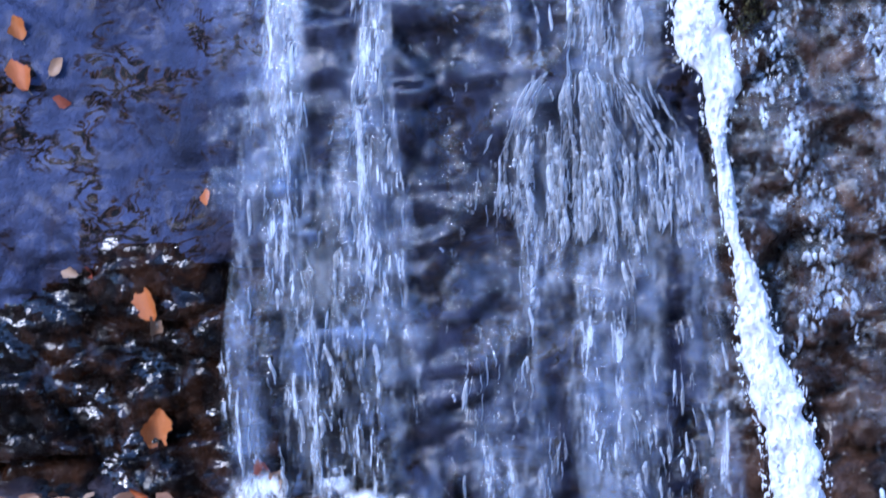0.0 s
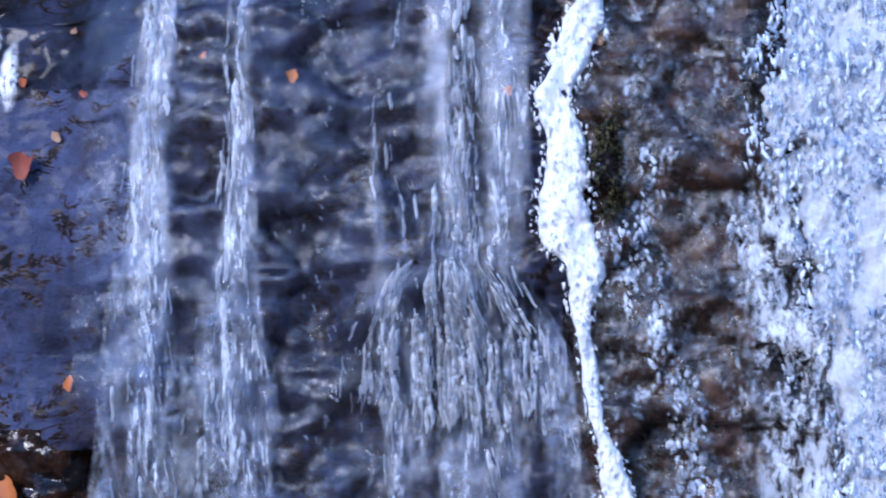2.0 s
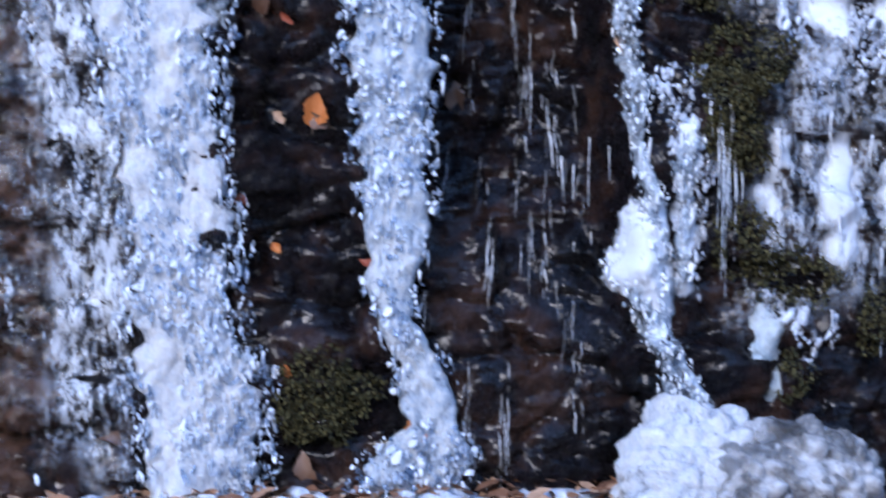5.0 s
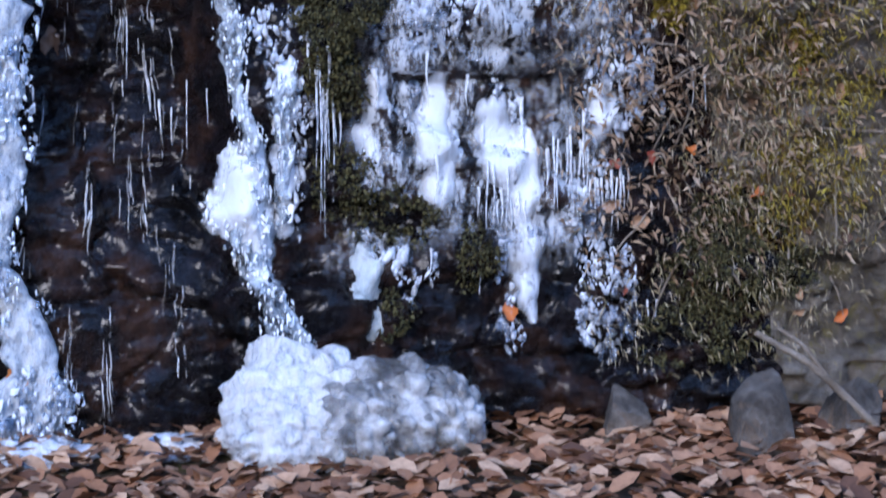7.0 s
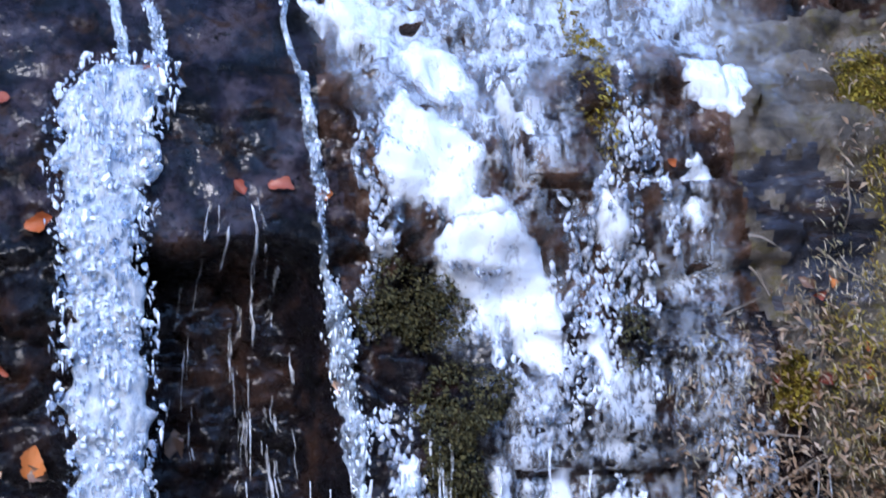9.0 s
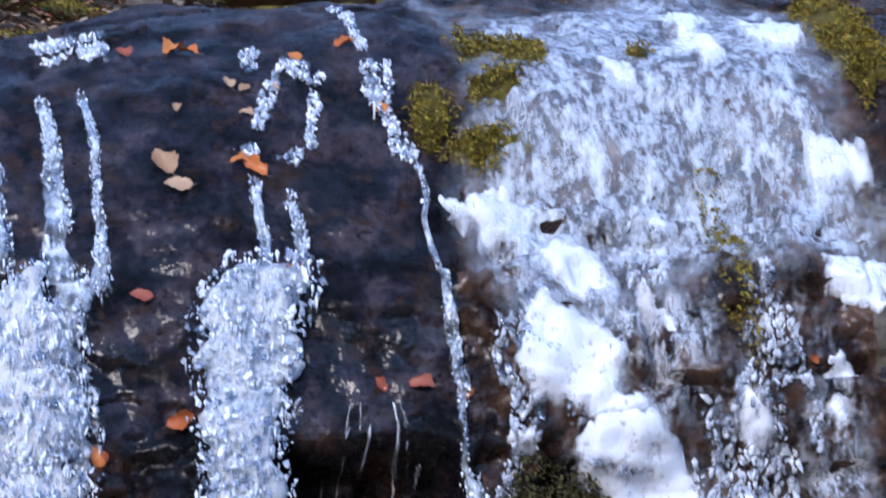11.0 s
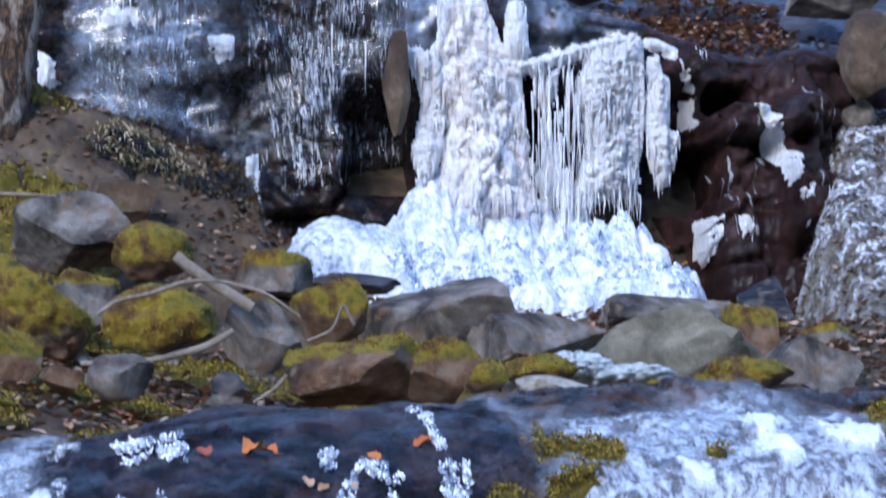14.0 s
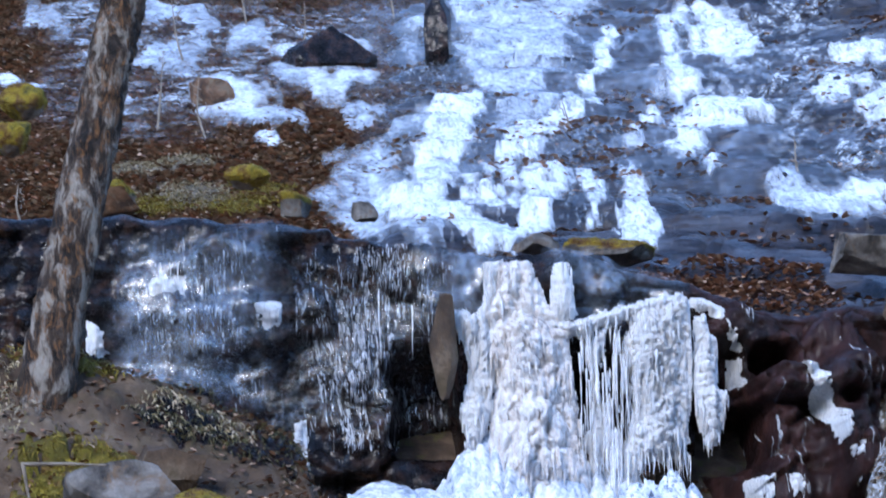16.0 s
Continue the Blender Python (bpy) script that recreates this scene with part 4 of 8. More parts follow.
def boulder_mesh(sx, sy, sz, seed, cuts=9, rough=0.085, sub=4):
    """A broken stone: a ball planed by flat cuts, with worn edges and a rough skin."""
    rng = np.random.default_rng(seed)
    b = bmesh.new()
    bmesh.ops.create_icosphere(b, subdivisions=sub, radius=1)
    V = np.array([v.co[:] for v in b.verts])
    Fc = np.array([[v.index for v in f.verts] for f in b.faces])
    b.free()
    box = 0.62 + 0.12 * rng.uniform(-1, 1, 3)
    turn = np.array(Euler(tuple(rng.uniform(-0.5, 0.5, 3))).to_matrix())
    dirs = [turn[:, k] * sg for k in range(3) for sg in (1, -1)]
    for i in range(0 if cuts > 4 else 6, cuts + 6):
        d = dirs[i] if i < 6 else rng.normal(0, 1, 3)
        d = d / np.linalg.norm(d)
        h = box[i // 2] if i < 6 else rng.uniform(0.5, 0.78)
        over = np.maximum(V @ d - h, 0)
        V = V - over[:, None] * d
    rough = rough * (1.8 if cuts <= 4 else 1.0)
    V = V * (1 + rough * fbm(V[:, 0] * 2.5 + seed, V[:, 1] * 2.5, V[:, 2] * 2.5, 4, seed))[:, None]
    V = V * (1 + 0.6 * rough * fbm(V[:, 0] * 9 + seed, V[:, 1] * 9, V[:, 2] * 9, 4, seed, 0.65))[:, None]
    hi = np.abs(V).max(0)
    return V / hi * np.array([sx, sy, sz]) * 0.5, Fc


def boulder(x, y, z, sx, sy, sz, turn, label, seed, material=None, moss=0.0, tip=0.0, lean=0.0, cuts=9):
    """A boulder with its middle at (x, y, z); moss: how far down from the top its moss cushion reaches."""
    V, Fc = boulder_mesh(sx, sy, sz, seed, cuts, sub=5 if sx > 0.55 else 4 if sx > 0.3 else 3)
    m = pose(x, y, z, tip, lean, turn)
    W = V @ np.array(m.to_3x3()).T
    up = (W[:, 2] - W[:, 2].min()) / (W[:, 2].max() - W[:, 2].min())
    b = mesh("b", W, Fc)
    flat = np.zeros(3 * len(W))
    b.vertex_normals.foreach_get("vector", flat)
    flat = flat.reshape(-1, 3)
    bpy.data.meshes.remove(b)
    g = np.zeros(len(V))
    if moss:
        n = fbm(W[:, 0] * 3.2 + seed, W[:, 1] * 3.2, W[:, 2] * 3.2, 4, seed + 4)
        g = step(-0.28, 0.28, up - 0.95 + moss * 1.2 + 0.55 * n + 0.22 * (flat[:, 2] - 0.4))
        V = V + (flat @ np.array(m.to_3x3())) * (0.020 * g * (0.7 + 0.6 * fbm(W[:, 0] * 16, W[:, 1] * 16, W[:, 2] * 16, 3, seed)))[:, None]
    me = mesh("boulder", V, Fc)
    me.set_sharp_from_angle(angle=radians(38))
    at = me.attributes.new("moss", "FLOAT", "POINT")
    at.data.foreach_set("value", np.ascontiguousarray(g, dtype=np.float32))
    ob = put("boulder", me, material or BOULDER, label, "rock", "boulders in the stream bed")
    ob.matrix_basis = m
    if moss:
        f = Fc[(g[Fc] > 0.6).all(1)]
        if len(f) > 8:
            rng = np.random.default_rng(seed)
            pick = f[rng.integers(0, len(f), int(min(7000, 200 + 9000 * sx * sy * moss)))]
            w = rng.dirichlet((1, 1, 1), len(pick))
            nrm = flat @ np.array(m.to_3x3())
            Vt, Ft = tuft(np.einsum("ij,ijk->ik", w, V[pick]), np.einsum("ij,ijk->ik", w, nrm[pick]), len(pick), 0.012, 0.004, rng, 0.2)
            part("moss", mesh("moss", Vt, Ft), MOSS, ob, "golden-green cushion moss")["kind"] = "stuff"
    return ob


# ---- ground ----
def build_ground():
    xs = np.concatenate([-np.geomspace(700, 9, 22), np.linspace(-8.5, 12, 206), np.geomspace(12.5, 700, 22)])
    ys = np.concatenate([-np.geomspace(400, 2.1, 18), np.linspace(-2, 0.2, 34), np.linspace(0.25, 2.4, 24), np.linspace(2.5, 13, 180), np.linspace(13.1, 34, 160), np.geomspace(34.5, 700, 30)])
    X, Y = np.meshgrid(xs, ys, indexing="ij")
    Z = ground_z(X, Y)
    Z = Z + np.where((Y > 2.4) & (Y < 34), 0.03 * fbm(X * 6, Y * 6, 0, 3, 36), 0)
    put("ground", grid_mesh("ground", X, Y, Z), SOIL, "hillside of brown leaf litter, soil and stones", "ground", kind="structure")


def build_face():
    xs = np.linspace(-4.2, 4.2, 700)
    s = np.linspace(-0.15, 3.4, 300)
    X, Sg = np.meshgrid(xs, s, indexing="ij")
    P = on_face(X, Sg)
    f = quads(*X.shape)
    me = mesh("rock_wall", P.reshape(-1, 3), f)
    cx, cs = X.ravel()[f].mean(1), Sg.ravel()[f].mean(1)
    wob = 0.08 * fbm(cx * 4, cs * 4, 0, 3, 44)
    idx = np.zeros(len(f), int)
    slab = ((cx > -0.25 + wob) & (cx < 0.88 + wob) & (cs > 1.4 + wob)) | ((cx < -1.88 + wob) & (cs > 0.64 + wob)) | (cs > 2.1 + wob)
    idx[slab] = 1
    idx[(cx > -0.82 + wob) & (cx < -0.42 + wob)] = 2
    idx[(cx > 0.9 + wob) & (cs > 1.2 + wob)] = 2
    idx[(cx > 1.95 + wob - 0.25 * (cs - 1)) & (cs < 2.0 + wob)] = 3
    idx[np.hypot((cx - 2.0) / 0.16, (cs - 1.35) / 0.22) + 1.4 * fbm(cx * 14, cs * 14, 0, 4, 41, 0.6) < 0.9] = 7
    # rock behind the falls, with the sky sheen coloured in
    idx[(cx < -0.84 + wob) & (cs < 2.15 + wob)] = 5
    # slab beside the falls, its blue sky sheen held in the base colour
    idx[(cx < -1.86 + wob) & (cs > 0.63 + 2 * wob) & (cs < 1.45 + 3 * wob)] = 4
    idx[(cx < -1.84 + wob) & (cs < 0.63 + 2 * wob)] = 6
    for m in (ROCK, SLAB, BROWN, BANK, SKYSLAB, SHEEN, VEINED, FAR_ROCK):
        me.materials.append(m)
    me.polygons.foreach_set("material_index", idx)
    tagged(new("rock_wall_lower", me), "dark wet rock face under ice and running water", "rock face", kind="structure")


build_ground()
build_face()


# ---- running water ----
def strand_set(name, keys, n, rng, lengths, widths, outs, surf, clump, seed):
    s0, s1 = min(k[1] for k in keys), max(k[1] for k in keys)
    sp, u = rng.uniform(s0, s1, n * 4), np.clip(rng.normal(0, 0.5, n * 4), -1.15, 1.15)
    # threads gather in runs that wander and break
    run = 0.5 * fbm(u * 3.0 + 0.35 * np.sin(sp * 5), sp * 0.8, 0, 2, seed) + fbm(u * 9, sp * 5, 0, 3, seed + 1)
    sp, u = sp[run > clump][:n], u[run > clump][:n]
    n = len(sp)
    xc, hw = along(keys, sp)
    ln, wd = rng.uniform(*lengths, n), rng.uniform(0, 1, n) ** 2 * (widths[1] - widths[0]) + widths[0]
    t = np.linspace(0, 1, 9)
    sv = sp[:, None] - ln[:, None] * t
    xm, hm = along(keys, sv)
    xv = xm + u[:, None] * hm + 0.007 * fbm(sv * 14, u[:, None] * 9, 0, 3, 3) + rng.normal(0, 0.004, n)[:, None] * t
    w = wd[:, None] * np.sin(np.pi * np.clip(t * 0.94 + 0.05, 0, 1)) ** 0.6 * (1 + 0.5 * fbm(sv * 40, u[:, None] * 20, 0, 2, 4))
    o = rng.uniform(*outs, n)[:, None] + 0.006 * np.sin(t * 7)[None]
    f = surf or on_face
    P = np.stack([f(xv - w, sv, o - 0.006), f(xv, sv, o + 0.004), f(xv + w, sv, o - 0.006)], 1)
    base = (np.arange(n) * 27)[:, None, None]
    strong = np.repeat(rng.uniform(0.25, 1.0, n), 27)
    return with_body(mesh(name, P.reshape(-1, 3), (quads(3, 9)[None] + base).reshape(-1, 4)), strong)


def water_run(label, keys, n, seed, lengths=(0.015, 0.08), widths=(0.001, 0.009), outs=(0.015, 0.045), veil=True, surf=on_fall, clump=0.12):
    """A run of falling water: a thin veil on the rock and its bright threads."""
    rng = np.random.default_rng(seed)
    k0 = min(keys, key=lambda q: q[1])
    ob = thing("water_run", tuple((surf or on_face)(k0[0], k0[1])), label, "water")
    th = hung(part("threads", strand_set("threads", keys, n, rng, lengths, widths, outs, surf, clump, seed), WATER, ob, "bright threads of falling water"), ob)
    th["kind"] = "stuff"
    if veil:
        s0, s1 = min(k[1] for k in keys), max(k[1] for k in keys)
        s = np.linspace(s0, s1, int((s1 - s0) / 0.02))[:, None]
        u = np.linspace(-1.25, 1.25, 41)[None]
        xc, hw = along(keys, s)
        xx = xc + u * hw
        P = on_face(xx, s + 0 * u, 0.010 + 0.006 * fbm(xx * 30, s * 6, 0, 2, seed))
        body = step(-0.1, 1.2, 1.05 - np.abs(u) + 2.0 * fbm(xx * 11 + 0.6 * fbm(s * 2, 0, 0, 2, seed), s * 1.3, 0, 3, seed)).ravel()
        P3 = on_fall(xx, s + 0 * u, 0.028 + 0.006 * fbm(xx * 20, s * 6, 0, 2, seed + 3))
        hung(part("foam", with_body(mesh("foam", P3.reshape(-1, 3), quads(len(s), 41)), body), SOFTWATER, ob, "soft white foam of falling water"), ob)
        P2 = on_fall(xx, s + 0 * u, 0.036 + 0.006 * fbm(xx * 30, s * 6, 0, 2, seed))
        hung(part("white_water", with_body(mesh("white_water", P2.reshape(-1, 3), quads(len(s), 41)), body), STREAK, ob, "broken white streaks of water"), ob)
        hung(part("veil", with_body(mesh("veil", P.reshape(-1, 3), quads(len(s), 41)), body), VEIL, ob, "thin sky-tinted veil of water on rock"), ob)
    return ob


water_run("white threads of water falling over dark rock", [(-1.76, 2.3, 0.06)] + [(-1.800, 1.543, 0.075), (-1.808, 1.266, 0.085), (-1.816, 0.941, 0.14), (-1.800, 0.615, 0.218), (-1.784, 0.380, 0.293)] + [(-1.74, -0.05, 0.361)], 240, 71, lengths=(0.02, 0.09), widths=(0.0008, 0.007), clump=0.1)
water_run("white threads of water falling over dark rock", [(-1.56, 2.3, 0.05)] + [(-1.596, 1.535, 0.06), (-1.592, 1.261, 0.07), (-1.613, 0.937, 0.12), (-1.638, 0.614, 0.218), (-1.649, 0.380, 0.293)] + [(-1.6, -0.05, 0.361)], 230, 75, lengths=(0.02, 0.09), widths=(0.0008, 0.007), clump=0.1)
water_run("bursting splash of white water on a ledge", [(-1.1, 1.03, 0.2), (-1.1, 0.97, 0.3), (-1.09, 0.86, 0.4), (-1.09, 0.7, 0.42)], 950, 76, (0.015, 0.07), (0.0012, 0.0065), (0.02, 0.06), False, on_fall, 0.0)
water_run("broad fan of white water falling over dark rock", [(-1.10, 2.3, 0.26), (-1.10, 1.7, 0.30), (-1.10, 1.2, 0.30), (-1.10, 1.03, 0.27), (-1.10, 0.95, 0.32), (-1.10, 0.85, 0.42), (-1.09, 0.5, 0.5), (-1.08, 0.1, 0.54), (-1.07, -0.05, 0.54)], 900, 72, lengths=(0.015, 0.07), widths=(0.0008, 0.006), clump=0.08)
water_run("thin trickles over the undercut rock", [(0.66, 1.5, 0.12), (0.66, 1.3, 0.2), (0.64, 0.8, 0.3), (0.60, 0.3, 0.34), (0.60, -0.05, 0.36)], 240, 73, (0.02, 0.12), (0.0008, 0.004), (0.0, 0.02), False, None, 0.12)
water_run("small splashes of water on dark rock", [(-1.42, 1.7, 0.2), (-1.4, 1.0, 0.2), (-1.38, -0.05, 0.25)], 120, 74, (0.006, 0.02), (0.001, 0.004), (0.0, 0.01), False, on_fall, 0.1)


# added sheet whose blue colour lifts the dark rock between the falls
glaze(-2.0, -0.82, -0.02, 2.3, "thin sky-blue water film added over the dark rock", SKIN, out=0.012, seed=41, holes=0.05, name="water_film")["kind"] = "stuff"


# ---- icicles on the lower face ----
def icicle(x, s, length, r, surf=None, group="icicles on the lower face"):
    p = (surf or on_face)(np.array(float(x)), np.array(float(s)), 0.028)
    ob = put("icicle", icicle_mesh(length, r, length * 90), ICICLE, "clear tapering icicle hanging from iced rock", "icicle", group)
    ob.location = p
    return ob


# frozen runs on the lower face
ice_column("white ridge of frosted snow and ice on wet rock", [(-0.77, 1.7, 0.03), (-0.797, 1.577, 0.114), (-0.857, 1.407, 0.121), (-0.832, 1.3, 0.095), (-0.842, 1.185, 0.14), (-0.817, 1.07, 0.152), (-0.796, 0.994, 0.095), (-0.791, 0.867, 0.044), (-0.78, 0.74, 0.044), (-0.75, 0.613, 0.057), (-0.727, 0.48, 0.089), (-0.679, 0.327, 0.14), (-0.64, 0.174, 0.159), (-0.608, -0.018, 0.165), (-0.605, -0.1, 0.152)], thick=0.06, grain=0.006, dense=0.45, seed=11, core=SNOW, beads=SNOW, surf=on_fall)
ice_column("broad glittering frozen fall of clear and milky ice", [(-0.1, 1.84, 0.03), (-0.14, 1.72, 0.15), (-0.185, 1.592, 0.4), (-0.226, 1.387, 0.476), (-0.181, 1.131, 0.336), (-0.146, 0.879, 0.305), (-0.115, 0.626, 0.267), (-0.115, 0.437, 0.317), (-0.099, 0.394, 0.286), (-0.077, 0.266, 0.308), (-0.077, 0.074, 0.336), (-0.075, 0.01, 0.355)], thick=0.075, grain=0.0085, dense=1.0, seed=12, gappy=0.12, tall=1.2, core=WHITEICE, surf=on_fall)
ice_column("frozen fall of milky ice with clear crystals", [(-0.012, 1.809, 0.15), (-0.006, 1.748, 0.14), (-0.042, 1.691, 0.108), (-0.063, 1.581, 0.146), (-0.063, 1.379, 0.19), (-0.066, 1.215, 0.165), (-0.069, 1.066, 0.19)], thick=0.035, grain=0.0085, dense=1.1, seed=13, gappy=0.2, tall=0.8, wide=1.3, beads=CLEAR)
ice_column("thin strand of clear ice on dark rock", [(-0.101, 2.343, 0.03), (-0.079, 2.264, 0.036), (-0.062, 2.141, 0.044), (-0.062, 2.005, 0.067), (-0.058, 1.876, 0.07), (-0.051, 1.767, 0.079)], thick=0.02, grain=0.0052, dense=1.2, seed=27, beads=CLEAR, gappy=0.3)
ice_column("thin strand of clear ice on dark rock", [(0.006, 2.331, 0.022), (0.033, 2.137, 0.028), (0.041, 1.988, 0.025), (0.039, 1.833, 0.042), (0.037, 1.744, 0.06)], thick=0.02, grain=0.0052, dense=1.2, seed=28, beads=CLEAR, gappy=0.3)
ice_column("narrow frozen fall crusted with clear ice crystals", [(0.435, 1.799, 0.241), (0.413, 1.742, 0.279), (0.383, 1.673, 0.256), (0.361, 1.541, 0.225), (0.352, 1.346, 0.221), (0.353, 1.094, 0.222), (0.354, 0.844, 0.19), (0.346, 1.146, 0.22), (0.35, 0.895, 0.207), (0.353, 0.642, 0.171), (0.35, 0.541, 0.129), (0.361, 0.439, 0.102), (0.412, 0.336, 0.127), (0.44, 0.195, 0.146), (0.41, 0.118, 0.254), (0.4, 0.041, 0.298)], thick=0.07, grain=0.0095, dense=1.0, seed=14, gappy=0.1, tall=0.8, wide=1.35, core=PALECORE, beads=CRYSTAL, surf=on_fall)
# thin strands at the head of the narrow fall
ice_column("thin strand of clear ice on dark rock", [(0.405, 2.035, 0.044), (0.413, 1.942, 0.032), (0.414, 1.839, 0.032), (0.406, 1.738, 0.089)], thick=0.02, grain=0.0052, dense=1.2, seed=15, beads=CLEAR, gappy=0.28)
ice_column("thin strand of clear ice on dark rock", [(0.475, 1.986, 0.032), (0.503, 1.91, 0.032), (0.499, 1.837, 0.032), (0.485, 1.765, 0.063)], thick=0.02, grain=0.0052, dense=1.2, seed=16, beads=CLEAR, gappy=0.28)
ice_column("thin chain of ice along the edge of the slab", [(0.782, 2.083, 0.018), (0.795, 2.027, 0.015), (0.806, 1.904, 0.022), (0.83, 1.757, 0.022), (0.836, 1.631, 0.041), (0.847, 1.496, 0.038), (0.856, 1.416, 0.015), (0.856, 1.313, 0.022), (0.875, 1.186, 0.027)], thick=0.03, grain=0.0055, seed=21, beads=CLEAR, gappy=0.28)
ice_column("frozen edge of milky ice beside dark wet rock", [(0.871, 1.306, 0.044), (0.893, 1.178, 0.066), (0.899, 1.076, 0.057), (0.921, 0.973, 0.057), (0.908, 0.885, 0.063), (0.897, 1.144, 0.063), (0.915, 0.954, 0.076), (0.901, 0.828, 0.025), (0.942, 0.7, 0.07), (0.923, 0.611, 0.108), (0.913, 0.522, 0.152), (0.948, 0.432, 0.095), (0.98, 0.329, 0.083), (1.016, 0.225, 0.127), (0.984, 0.122, 0.19), (0.958, 0.032, 0.165)], thick=0.07, grain=0.007, dense=0.6, seed=22, beads=ICE)
ice_column("upright plate of milky ice hung with short icicles", [(1.021, 0.879, 0.07), (1.021, 0.77, 0.063), (1.02, 0.643, 0.047), (1.018, 0.489, 0.038)], thick=0.05, grain=0.008, dense=0.4, seed=23, beads=ICE)
# ribbons of ice on the left shoulder
ice_ribbon("pale blue sheet of ice flowing over the lip", [(-0.286, 2.9, 0.159), (-0.358, 2.9, 0.216), (-0.354, 2.474, 0.127), (-0.305, 2.372, 0.152), (-0.308, 2.294, 0.114), (-0.366, 2.249, 0.127)], thick=0.012, seed=24, material=THIN, surf=on_face, flow=0.5)
ice_column("frozen fall of clear ice on dark rock", [(-0.238, 2.225, 0.038), (-0.209, 2.13, 0.076), (-0.216, 1.99, 0.108), (-0.213, 1.824, 0.121)], thick=0.025, grain=0.0065, seed=25)
ice_column("frozen strand of clear ice on dark rock", [(-0.532, 2.9, 0.076), (-0.482, 2.356, 0.051), (-0.455, 2.166, 0.038), (-0.449, 1.981, 0.044), (-0.467, 1.653, 0.089)], thick=0.025, grain=0.0065, seed=26)
# pads of frozen snow on the glazed shoulder
face_snow("white pad of frozen snow on the icy shoulder", [(0.838, 1.972), (0.908, 2.002), (0.963, 2.009), (1.05, 2.078), (1.07, 2.046), (1.03, 2), (1.07, 1.892), (1.04, 1.86), (0.921, 1.863), (0.912, 1.907), (0.846, 1.923)], 600)
face_snow("smooth white pad of frozen snow on the rock", [(1.04, 1.719), (1.01, 1.678), (0.961, 1.544), (1.02, 1.463), (1.11, 1.454), (1.12, 1.407), (1.23, 1.392), (1.28, 1.417), (1.23, 1.471), (1.23, 1.579), (1.19, 1.647), (1.1, 1.69)], 601)
face_snow("white ice running down from the frozen snow", [(1.12, 1.414), (1.09, 1.343), (1.13, 1.265), (1.2, 1.173), (1.25, 1.082), (1.28, 1.107), (1.26, 1.223), (1.3, 1.106), (1.39, 1.013), (1.41, 1.128), (1.4, 1.232), (1.36, 1.362), (1.28, 1.423), (1.22, 1.432)], 602, rag=0.022)
face_snow("small white pad of frozen snow", [(1.29, 1.765), (1.33, 1.714), (1.36, 1.644), (1.37, 1.576), (1.33, 1.591), (1.3, 1.646), (1.28, 1.7)], 603)
face_snow("smooth white pad of frozen snow", [(1.49, 1.509), (1.51, 1.485), (1.56, 1.437), (1.59, 1.37), (1.57, 1.318), (1.54, 1.29), (1.5, 1.372), (1.48, 1.425)], 604)
face_snow("white pad of frozen snow", [(1.73, 1.793), (1.9, 1.79), (1.89, 1.704), (1.82, 1.639), (1.77, 1.655), (1.73, 1.707)], 605)
face_snow("small white pad of frozen snow", [(1.69, 1.554), (1.75, 1.569), (1.79, 1.493), (1.74, 1.478), (1.7, 1.513)], 606)
face_snow("small white pad of frozen snow", [(1.7, 1.431), (1.74, 1.44), (1.75, 1.379), (1.71, 1.371)], 607)
face_snow("white ice beside the slab", [(0.952, 1.398), (1.02, 1.41), (1.03, 1.358), (0.975, 1.321)], 608, rag=0.02)
face_snow("white ice running down the rock", [(1.43, 1.18), (1.48, 1.185), (1.51, 1.074), (1.49, 1.043), (1.46, 1.101)], 609, rag=0.025)
face_snow("white pad of frozen snow on the icy shoulder", [(1.74, 1.774), (1.88, 1.816), (1.86, 1.643), (1.77, 1.645), (1.73, 1.701)], 610, rag=0.02)
face_snow("white ice flowing over the lip", [(1.55, 2.65), (1.64, 2.65), (1.6, 2.456), (1.61, 2.316), (1.53, 2.266), (1.46, 2.355)], 611, rag=0.03)
face_snow("white ice flowing over the lip", [(1.27, 2.321), (1.35, 2.302), (1.35, 2.203), (1.28, 2.22)], 612, rag=0.03)
face_snow("white ice flowing over the shoulder", [(1.3, 1.932), (1.38, 1.977), (1.39, 1.886), (1.32, 1.857)], 614, rag=0.03)
face_snow("white ice flowing over the lip", [(1.68, 2.534), (1.84, 2.426), (1.83, 2.35), (1.66, 2.352)], 615, rag=0.04)
face_snow("white ice flowing over the shoulder", [(1.73, 2.099), (1.85, 2.129), (1.92, 2.031), (1.91, 1.983), (1.77, 2.001)], 616, rag=0.04)
face_snow("thin white ice over the shoulder", [(1.06, 1.833), (1.19, 1.86), (1.25, 1.741), (1.22, 1.658), (1.16, 1.7), (1.09, 1.745)], 617, rag=0.05)
face_snow("upright plate of milky ice", [(0.994, 0.878), (1.05, 0.864), (1.04, 0.482), (0.997, 0.458), (0.995, 0.662)], 618, rag=0.012)
face_snow("ragged white ice hanging from rock", [(1.3, 0.73), (1.41, 0.843), (1.45, 0.649), (1.43, 0.546), (1.38, 0.497), (1.33, 0.575)], 619, rag=0.04)
face_snow("ragged white ice hanging from rock", [(1.46, 0.778), (1.53, 0.841), (1.58, 0.749), (1.63, 0.657), (1.63, 0.383), (1.57, 0.372), (1.54, 0.543), (1.47, 0.635)], 620, rag=0.04)
face_snow("ragged white ice hanging from rock", [(1.73, 0.817), (1.8, 0.808), (1.82, 0.704), (1.77, 0.588), (1.74, 0.693)], 621, rag=0.025)
